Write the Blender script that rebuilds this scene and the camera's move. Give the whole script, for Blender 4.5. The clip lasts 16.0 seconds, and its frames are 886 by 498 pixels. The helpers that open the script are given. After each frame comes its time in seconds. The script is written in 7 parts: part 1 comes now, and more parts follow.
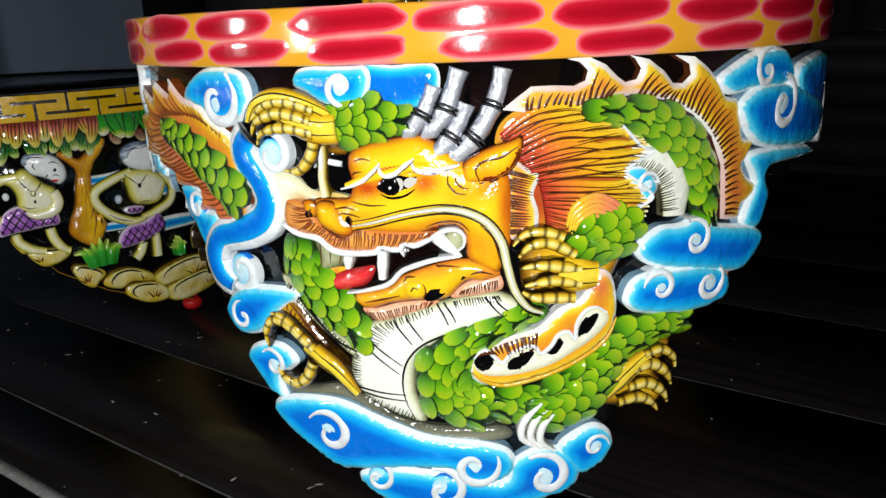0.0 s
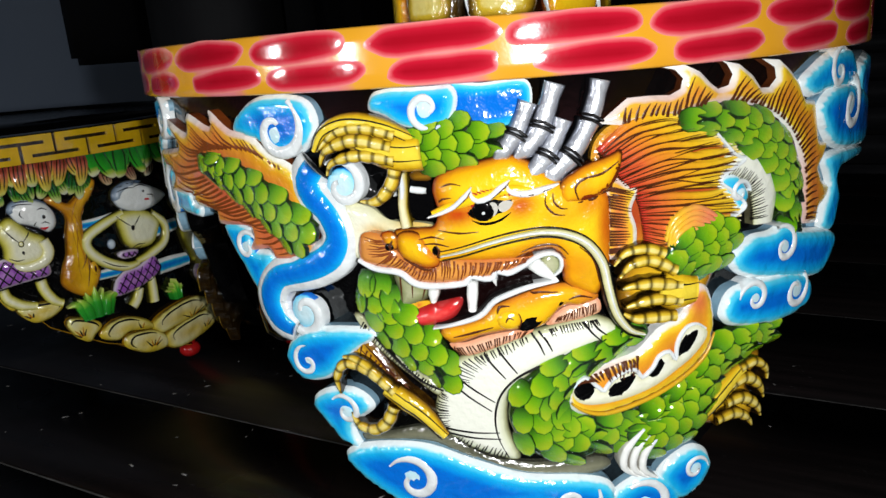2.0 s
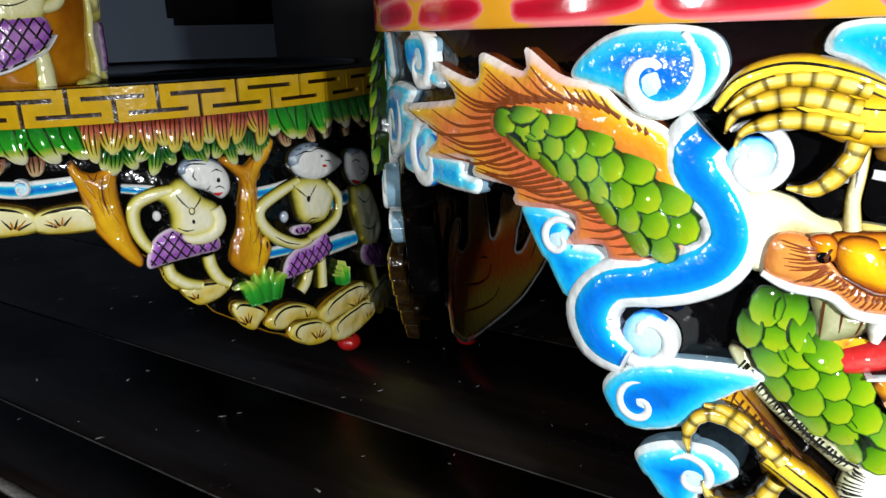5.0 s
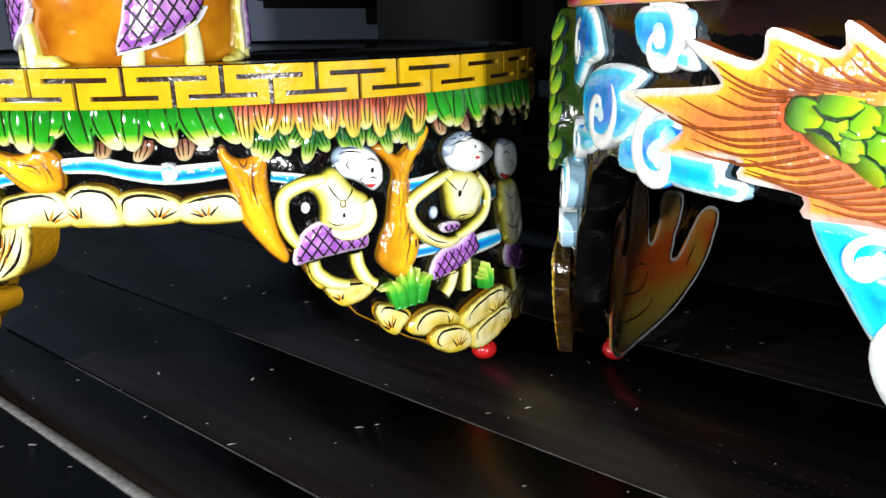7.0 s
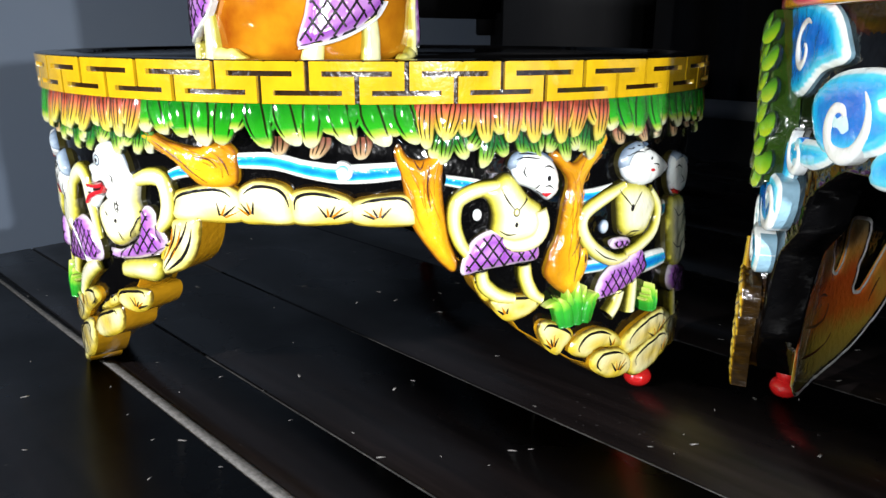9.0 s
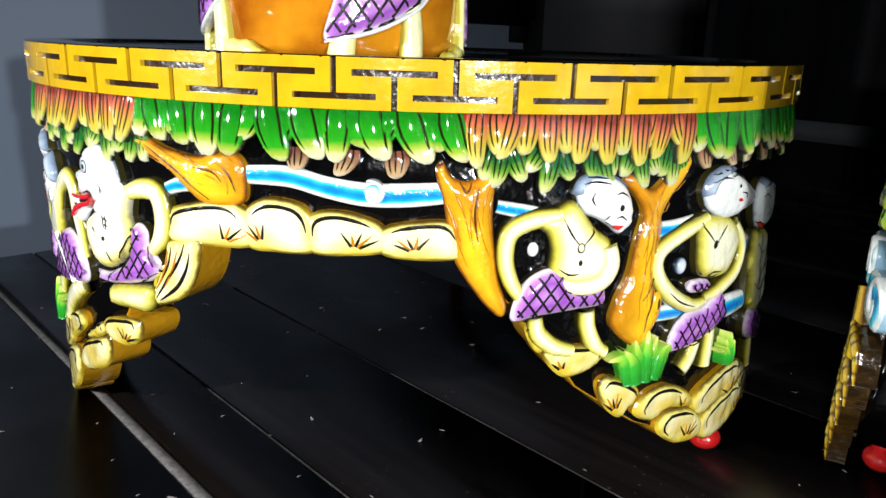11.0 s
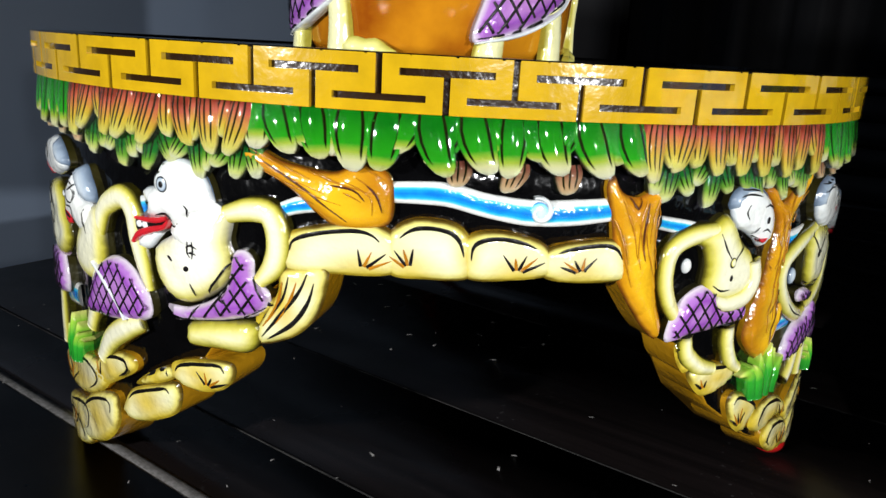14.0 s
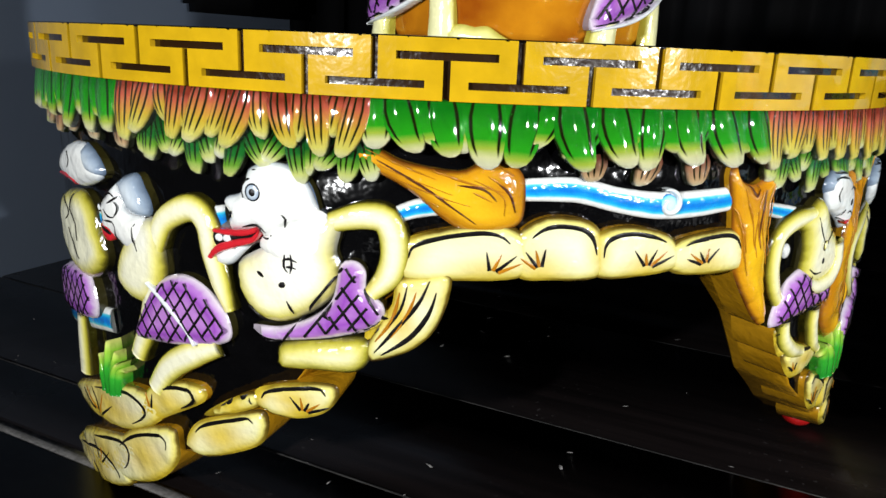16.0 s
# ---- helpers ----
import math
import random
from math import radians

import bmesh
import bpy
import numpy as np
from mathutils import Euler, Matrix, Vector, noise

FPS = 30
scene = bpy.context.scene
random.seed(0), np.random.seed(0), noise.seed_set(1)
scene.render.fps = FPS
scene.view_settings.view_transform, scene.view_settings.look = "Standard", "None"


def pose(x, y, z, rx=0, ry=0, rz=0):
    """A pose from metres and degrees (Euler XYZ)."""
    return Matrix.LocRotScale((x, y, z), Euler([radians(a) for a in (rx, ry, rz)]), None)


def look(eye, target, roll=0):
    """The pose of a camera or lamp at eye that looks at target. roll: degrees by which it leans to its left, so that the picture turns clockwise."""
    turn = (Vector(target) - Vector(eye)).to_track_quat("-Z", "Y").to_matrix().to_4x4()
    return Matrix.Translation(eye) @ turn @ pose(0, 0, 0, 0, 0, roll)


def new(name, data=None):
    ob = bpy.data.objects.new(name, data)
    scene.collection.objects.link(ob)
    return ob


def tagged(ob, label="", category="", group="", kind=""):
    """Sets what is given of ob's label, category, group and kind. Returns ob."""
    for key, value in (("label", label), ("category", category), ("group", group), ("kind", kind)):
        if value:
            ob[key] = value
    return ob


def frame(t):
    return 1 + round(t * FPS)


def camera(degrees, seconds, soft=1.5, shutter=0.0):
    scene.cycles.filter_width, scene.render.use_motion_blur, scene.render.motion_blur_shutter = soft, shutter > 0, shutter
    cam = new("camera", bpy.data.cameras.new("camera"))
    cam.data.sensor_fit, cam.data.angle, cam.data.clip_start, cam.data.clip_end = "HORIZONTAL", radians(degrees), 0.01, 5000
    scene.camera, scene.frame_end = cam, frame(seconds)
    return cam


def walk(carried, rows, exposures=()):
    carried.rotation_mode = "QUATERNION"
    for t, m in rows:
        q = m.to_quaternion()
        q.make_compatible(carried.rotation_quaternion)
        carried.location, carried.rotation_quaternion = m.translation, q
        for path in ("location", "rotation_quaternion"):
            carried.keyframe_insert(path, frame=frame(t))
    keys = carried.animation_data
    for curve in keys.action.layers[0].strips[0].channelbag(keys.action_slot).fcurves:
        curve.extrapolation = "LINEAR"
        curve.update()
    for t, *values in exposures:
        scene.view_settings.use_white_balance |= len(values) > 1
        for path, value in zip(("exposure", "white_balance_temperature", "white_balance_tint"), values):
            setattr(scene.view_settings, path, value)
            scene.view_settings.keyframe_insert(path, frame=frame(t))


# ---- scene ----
cam = camera(62.0, 16.0)
PATH = [
    (0, (0.498, 0.435, 0.232), (0.167, 2.321, -0.346), -2.1),
    (0.5, (0.481, 0.434, 0.231), (0.177, 2.331, -0.325), -2.6),
    (1, (0.465, 0.439, 0.229), (0.254, 2.355, -0.303), -3.3),
    (1.5, (0.447, 0.443, 0.229), (0.237, 2.356, -0.315), -4.0),
    (2, (0.431, 0.448, 0.233), (0.282, 2.37, -0.303), -4.5),
    (2.5, (0.403, 0.46, 0.23), (0.28, 2.38, -0.315), -3.9),
    (3, (0.383, 0.47, 0.228), (0.241, 2.39, -0.315), -3.4),
    (3.5, (0.366, 0.484, 0.225), (0.19, 2.399, -0.323), -3.1),
    (4, (0.353, 0.496, 0.222), (0.124, 2.404, -0.33), -2.5),
    (4.5, (0.338, 0.509, 0.219), (0.086, 2.411, -0.344), -2.1),
    (5, (0.314, 0.528, 0.219), (0.028, 2.423, -0.354), -1.9),
    (7.5, (0.237, 0.563, 0.21), (-0.268, 2.405, -0.384), -1.6),
    (8, (0.223, 0.565, 0.204), (-0.347, 2.388, -0.389), -2.1),
    (8.5, (0.216, 0.571, 0.217), (-0.406, 2.365, -0.412), -0.9),
    (9, (0.204, 0.571, 0.208), (-0.463, 2.37, -0.355), 0.2),
    (9.5, (0.193, 0.584, 0.214), (-0.494, 2.372, -0.364), 0.2),
    (12, (0.157, 0.633, 0.197), (-0.559, 2.424, -0.331), 3.1),
    (12.5, (0.144, 0.627, 0.197), (-0.535, 2.431, -0.333), 3.1),
    (13, (0.122, 0.62, 0.199), (-0.465, 2.449, -0.36), 2.6),
    (13.5, (0.09, 0.618, 0.203), (-0.347, 2.494, -0.331), 3.5),
    (14, (0.061, 0.618, 0.199), (-0.288, 2.515, -0.329), 3.2),
    (14.5, (0.039, 0.617, 0.195), (-0.199, 2.538, -0.307), 3.0),
    (15, (0.018, 0.619, 0.197), (-0.172, 2.54, -0.326), 2.7),
    (15.5, (0.0, 0.621, 0.196), (-0.115, 2.552, -0.31), 3.1),
    (16, (-0.019, 0.624, 0.194), (-0.062, 2.552, -0.337), 2.5),
]
walk(cam, [(t, look(eye, target, roll)) for t, eye, target, roll in PATH],
     [(0, -0.3), (1, -0.35), (2, -0.45), (3, -0.55), (3.5, -0.5), (4.5, -0.2), (5, 0.15), (7.5, 1.62), (9.5, 1.62), (12, 1.2), (14, 0.9), (16, 0.87)])

from mathutils.geometry import delaunay_2d_cdt

# ---- light: the handheld torch's glow and a faint room ----
world = bpy.data.worlds.new("room")
scene.world = world
world.use_nodes = True
world.node_tree.nodes["Background"].inputs[0].default_value = (0.55, 0.62, 0.8, 1)
world.node_tree.nodes["Background"].inputs[1].default_value = 0.008


def torch(name, at, aim, watts, size, beam=180):
    lamp = bpy.data.lights.new(name, "AREA")
    lamp.shape, lamp.size, lamp.energy, lamp.color = "DISK", size, watts, (0.97, 0.985, 1.0)
    lamp.spread = radians(beam)
    new(name, lamp).matrix_world = look(at, aim)


torch("torch_by_dragon", (0.50, 0.39, 0.235), (0.44, 0.74, 0.12), 1.75, 0.016, 150)
torch("torch_between", (0.17, 0.50, 0.235), (0.23, 0.90, 0.15), 0.42, 0.016)
torch("torch_by_village", (-0.27, 0.46, 0.24), (-0.15, 0.88, 0.10), 1.4, 0.016)

# ---- materials ----
def material(name):
    m = bpy.data.materials.new(name)
    m.use_nodes = True
    return m, m.node_tree, m.node_tree.nodes["Principled BSDF"]


def link(tree, a, b):
    tree.links.new(a, b)


def ramp_node(tree, stops, source):
    r = tree.nodes.new("ShaderNodeValToRGB")
    e = r.color_ramp.elements
    while len(e) < len(stops):
        e.new(0.5)
    for s, (p, col) in zip(e, stops):
        s.position, s.color = p, (*col, 1)
    link(tree, source, r.inputs[0])
    return r.outputs[0]


def noise_node(tree, size, detail=4):
    n = tree.nodes.new("ShaderNodeTexNoise")
    c = tree.nodes.new("ShaderNodeTexCoord")
    n.inputs["Scale"].default_value, n.inputs["Detail"].default_value = size, detail
    link(tree, c.outputs["Object"], n.inputs["Vector"])
    return n.outputs[0]


def bump_node(tree, bsdf, source, strength, distance):
    b = tree.nodes.new("ShaderNodeBump")
    b.inputs["Strength"].default_value, b.inputs["Distance"].default_value = strength, distance
    link(tree, source, b.inputs["Height"])
    link(tree, b.outputs[0], bsdf.inputs["Normal"])


def lacquer(name, stops, attribute="edge", rough=0.16, grain=0.12, lined=False, peel=0.7, tint=None, lumps=260):
    """Airbrushed gloss paint on carved wood; the paint's blend runs along a stored brush value."""
    m, t, b = material(name)
    if len(stops) > 1:
        a = t.nodes.new("ShaderNodeAttribute")
        a.attribute_name = attribute
        add = t.nodes.new("ShaderNodeMath")
        add.operation = "MULTIPLY_ADD"
        link(t, noise_node(t, 160), add.inputs[0])
        add.inputs[1].default_value = grain
        sub = t.nodes.new("ShaderNodeMath")
        sub.operation = "SUBTRACT"
        link(t, a.outputs["Fac"], sub.inputs[0])
        sub.inputs[1].default_value = grain / 2
        link(t, sub.outputs[0], add.inputs[2])
        blend = add.outputs[0]
        if lined:
            info = t.nodes.new("ShaderNodeObjectInfo")
            lift = t.nodes.new("ShaderNodeMath")
            lift.operation = "MULTIPLY_ADD"
            link(t, info.outputs["Random"], lift.inputs[0])
            lift.inputs[1].default_value = 0.22
            link(t, blend, lift.inputs[2])
            blend = lift.outputs[0]
        colour = ramp_node(t, stops, blend)
        if lined:
            # dark brush lines along the carved ribs
            l = t.nodes.new("ShaderNodeAttribute")
            l.attribute_name = "line"
            mix = t.nodes.new("ShaderNodeMix")
            mix.data_type = "RGBA"
            link(t, ramp_node(t, [(0.4, (0, 0, 0)), (0.97, (1, 1, 1))], l.outputs["Fac"]), mix.inputs["Factor"])
            mix.inputs["A"].default_value = (0.012, 0.016, 0.002, 1)
            link(t, colour, mix.inputs["B"])
            colour = mix.outputs["Result"]
        if tint:
            # a second airbrush pass
            l = t.nodes.new("ShaderNodeAttribute")
            l.attribute_name = "tone"
            mix = t.nodes.new("ShaderNodeMix")
            mix.data_type = "RGBA"
            link(t, l.outputs["Fac"], mix.inputs["Factor"])
            link(t, colour, mix.inputs["A"])
            mix.inputs["B"].default_value = (*tint, 1)
            colour = mix.outputs["Result"]
        link(t, colour, b.inputs["Base Color"])
    else:
        mix = ramp_node(t, [(0.3, tuple(0.8 * c for c in stops[0][1])), (0.7, stops[0][1])], noise_node(t, 120))
        link(t, mix, b.inputs["Base Color"])
    b.inputs["Roughness"].default_value = rough
    b.inputs["Coat Weight"].default_value, b.inputs["Coat Roughness"].default_value = 0.8, 0.035
    bump_node(t, b, noise_node(t, lumps, 2), peel, 0.0009)
    return m


WHITE, BLACKC = (0.83, 0.84, 0.80), (0.006, 0.006, 0.007)
black = lacquer("black lacquer", [(0, (0.0022, 0.0022, 0.0025))], rough=0.09, peel=0.5, lumps=150)
black.node_tree.nodes["Principled BSDF"].inputs["Coat Weight"].default_value = 0.0
black.node_tree.nodes["Principled BSDF"].inputs["Specular IOR Level"].default_value = 0.4
ochre = lacquer("ochre rim paint", [(0, (0.62, 0.375, 0.008))], rough=0.14, peel=0.16)
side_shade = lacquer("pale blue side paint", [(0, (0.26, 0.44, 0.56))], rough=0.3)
groove = lacquer("dark groove", [(0, (0.022, 0.009, 0.002))], rough=0.22, peel=0.35, lumps=300)
cutedge = lacquer("ochre cut edge", [(0, (0.46, 0.23, 0.008))], rough=0.2)
red_foot = lacquer("red rubber foot", [(0, (0.42, 0.01, 0.01))], rough=0.15)


def matte(m):
    """Brush lines with little gloss."""
    b = m.node_tree.nodes["Principled BSDF"]
    b.inputs["Coat Weight"].default_value, b.inputs["Roughness"].default_value = 0.1, 0.35
    b.inputs["Specular IOR Level"].default_value = 0.2


def surface(name, dark, light, rough, scale, bump):
    m, t, b = material(name)
    link(t, ramp_node(t, [(0.3, dark), (0.72, light)], noise_node(t, scale, 8)), b.inputs["Base Color"])
    b.inputs["Roughness"].default_value = rough
    bump_node(t, b, noise_node(t, scale * 9, 5), bump, 0.002)
    return m


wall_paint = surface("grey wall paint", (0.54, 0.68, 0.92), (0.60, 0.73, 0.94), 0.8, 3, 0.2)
# near-black colour stands for shadow on walls out of view
shaded_wall = surface("shadow-dark wall colour", (0.05, 0.05, 0.055), (0.07, 0.07, 0.075), 0.9, 3, 0.2)
black_cloth = surface("black cloth", (0.006, 0.006, 0.008), (0.012, 0.012, 0.014), 0.8, 8, 0.3)
dark_plastic = surface("dark grey plastic", (0.03, 0.03, 0.035), (0.05, 0.05, 0.055), 0.5, 20, 0.2)
grey_board = surface("pale grey board", (0.22, 0.23, 0.25), (0.3, 0.31, 0.33), 0.7, 10, 0.2)
dust = surface("pale dust", (0.14, 0.135, 0.13), (0.3, 0.29, 0.28), 0.9, 400, 0.5)
old_dust = surface("grimy seam dust", (0.012, 0.011, 0.011), (0.08, 0.078, 0.075), 0.9, 60, 0.5)


def table_wood():
    m, t, b = material("dark stained table wood")
    c = t.nodes.new("ShaderNodeTexCoord")
    mp = t.nodes.new("ShaderNodeMapping")
    mp.inputs["Scale"].default_value = (2, 40, 40)
    link(t, c.outputs["Object"], mp.inputs[0])
    n = t.nodes.new("ShaderNodeTexNoise")
    n.inputs["Scale"].default_value, n.inputs["Detail"].default_value = 3, 8
    link(t, mp.outputs[0], n.inputs["Vector"])
    grain = ramp_node(t, [(0.3, (0.003, 0.0024, 0.0024)), (0.75, (0.009, 0.0066, 0.0066))], n.outputs[0])
    fleck = ramp_node(t, [(0.66, (0, 0, 0)), (0.76, (1, 1, 1))], noise_node(t, 260, 2))
    patch = ramp_node(t, [(0.5, (0, 0, 0)), (0.7, (1, 1, 1))], noise_node(t, 14, 3))
    mul = t.nodes.new("ShaderNodeMath")
    mul.operation = "MULTIPLY"
    link(t, fleck, mul.inputs[0]), link(t, patch, mul.inputs[1])
    sc = t.nodes.new("ShaderNodeMath")
    sc.operation = "MULTIPLY"
    link(t, mul.outputs[0], sc.inputs[0])
    sc.inputs[1].default_value = 0.25
    mix = t.nodes.new("ShaderNodeMix")
    mix.data_type = "RGBA"
    link(t, sc.outputs[0], mix.inputs["Factor"])
    link(t, grain, mix.inputs["A"])
    mix.inputs["B"].default_value = (0.16, 0.15, 0.15, 1)
    link(t, mix.outputs["Result"], b.inputs["Base Color"])
    link(t, ramp_node(t, [(0.35, (0.22, 0.22, 0.22)), (0.7, (0.42, 0.42, 0.42))], noise_node(t, 9, 6)), b.inputs["Roughness"])
    b.inputs["Specular IOR Level"].default_value = 0.22
    bump_node(t, b, n.outputs[0], 0.25, 0.0008)
    return m


table_mat = table_wood()


def band(name, ring, z0, z1, out, back, n, brush, mat, parent, label=""):
    """A smooth rim band with rounded arrises; brush(u, z) gives the paint's blend."""
    prof = [(back, z0), (out - 0.8, z0), (out, z0 + 0.8)] + [(out, z0 + (z1 - z0) * f) for f in (0.25, 0.5, 0.75)] + [(out, z1 - 0.8), (out - 0.8, z1), (back, z1)]
    girth, m = 2 * math.pi * ring.radius * 1000, len(prof)
    verts, ed, faces = [], [], []
    for k in range(n):
        u = girth * k / n
        for o, z in prof:
            verts.append(ring.wrap(u, z, o)), ed.append(brush(u, z))
    for k in range(n):
        a, b = k * m, (k + 1) % n * m
        for j in range(m):
            j2 = (j + 1) % m
            faces.append((a + j, b + j, b + j2, a + j2))
    return mesh_object(name, verts, faces, [mat], parent, None, True, label, {"edge": ed, "along": ed})


# ---- builders ----
def mesh_object(name, verts, faces, mats, parent=None, idx=None, smooth=True, label="", attrs=None):
    me = bpy.data.meshes.new(name)
    me.from_pydata(verts, [], faces)
    for m in mats:
        me.materials.append(m)
    if idx is not None:
        me.polygons.foreach_set("material_index", idx)
    me.polygons.foreach_set("use_smooth", [smooth] * len(faces))
    for key, values in (attrs or {}).items():
        me.attributes.new(key, "FLOAT", "POINT").data.foreach_set("value", values)
    me.update()
    ob = new(name, me)
    ob.parent = parent
    return tagged(ob, label) if label else ob


def part(name, bm, mat, parent, label="", smooth=True):
    me = bpy.data.meshes.new(name)
    bmesh.ops.recalc_face_normals(bm, faces=bm.faces)
    bm.to_mesh(me)
    bm.free()
    me.materials.append(mat)
    me.polygons.foreach_set("use_smooth", [smooth] * len(me.polygons))
    ob = new(name, me)
    ob.parent = parent
    return tagged(ob, label) if label else ob


def box_bm(x0, x1, y0, y1, z0, z1, bevel=0.002):
    bm = bmesh.new()
    bmesh.ops.create_cube(bm, size=1, matrix=Matrix.Translation(((x0 + x1) / 2, (y0 + y1) / 2, (z0 + z1) / 2)) @ Matrix.Diagonal((x1 - x0, y1 - y0, z1 - z0, 1)))
    if bevel:
        bmesh.ops.bevel(bm, geom=bm.edges[:], offset=bevel, segments=2, affect="EDGES")
    return bm


def lathe(name, profile, mat, parent, label="", turns=96, closed=True):
    verts, faces, n = [], [], len(profile)
    for k in range(turns):
        a = 2 * math.pi * k / turns
        verts += [(r * math.cos(a), r * math.sin(a), z) for r, z in profile]
    for k in range(turns):
        for j in range(n if closed else n - 1):
            p, q, j2 = k * n, (k + 1) % turns * n, (j + 1) % n
            faces.append((p + j, q + j, q + j2, p + j2))
    return mesh_object(name, verts, faces, [mat], parent, label=label)


def spline(pts, step, closed=False):
    """Points every step along a smooth curve through pts (2D)."""
    p = np.array(pts, float)
    n = len(p)
    out = []
    for i in range(n if closed else n - 1):
        if closed:
            a, b, c, d = p[i - 1], p[i], p[(i + 1) % n], p[(i + 2) % n]
        else:
            a, b, c, d = p[max(i - 1, 0)], p[i], p[i + 1], p[min(i + 2, n - 1)]
        k = max(2, int(np.linalg.norm(c - b) / step + 0.5))
        for s in np.linspace(0, 1, k, endpoint=False):
            out.append(0.5 * (2 * b + (c - a) * s + (2 * a - 5 * b + 4 * c - d) * s ** 2 + (3 * b - a - 3 * c + d) * s ** 3))
    if not closed:
        out.append(p[-1])
    return np.array(out)


class Ring:
    """A round stand: millimetres along its girth and up, wrapped on its radius."""

    def __init__(self, x, y, radius, zero, gain=1.0, shift=0.0):
        self.at, self.radius, self.zero, self.gain, self.shift = (x, y), radius, radians(zero), gain, shift

    def wrap(self, u, z, out):
        out = out * self.gain + self.shift if out > -6.5 else out
        a, r = self.zero + u / 1000 / self.radius, self.radius + out / 1000
        return (r * math.cos(a), r * math.sin(a), z / 1000)

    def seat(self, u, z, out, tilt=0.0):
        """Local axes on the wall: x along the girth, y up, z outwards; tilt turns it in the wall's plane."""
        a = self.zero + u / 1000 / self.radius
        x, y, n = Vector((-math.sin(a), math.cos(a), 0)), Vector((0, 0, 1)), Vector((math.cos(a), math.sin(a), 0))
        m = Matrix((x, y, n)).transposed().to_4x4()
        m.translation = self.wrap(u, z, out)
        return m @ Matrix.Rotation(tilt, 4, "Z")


def inside(points, poly):
    x, y = points[:, 0][:, None], points[:, 1][:, None]
    x1, y1 = poly[:, 0][None], poly[:, 1][None]
    x2, y2 = np.roll(poly[:, 0], -1)[None], np.roll(poly[:, 1], -1)[None]
    with np.errstate(divide="ignore", invalid="ignore"):
        cross = ((y1 > y) != (y2 > y)) & (x < (x2 - x1) * (y - y1) / (y2 - y1) + x1)
    return cross.sum(1) % 2 == 1


def border_distance(points, poly):
    a, b = poly, np.roll(poly, -1, 0)
    ab = b - a
    t = np.clip(((points[:, None] - a) * ab).sum(2) / np.maximum((ab ** 2).sum(1), 1e-9), 0, 1)
    return np.sqrt((((a + t[..., None] * ab) - points[:, None]) ** 2).sum(2)).min(1)


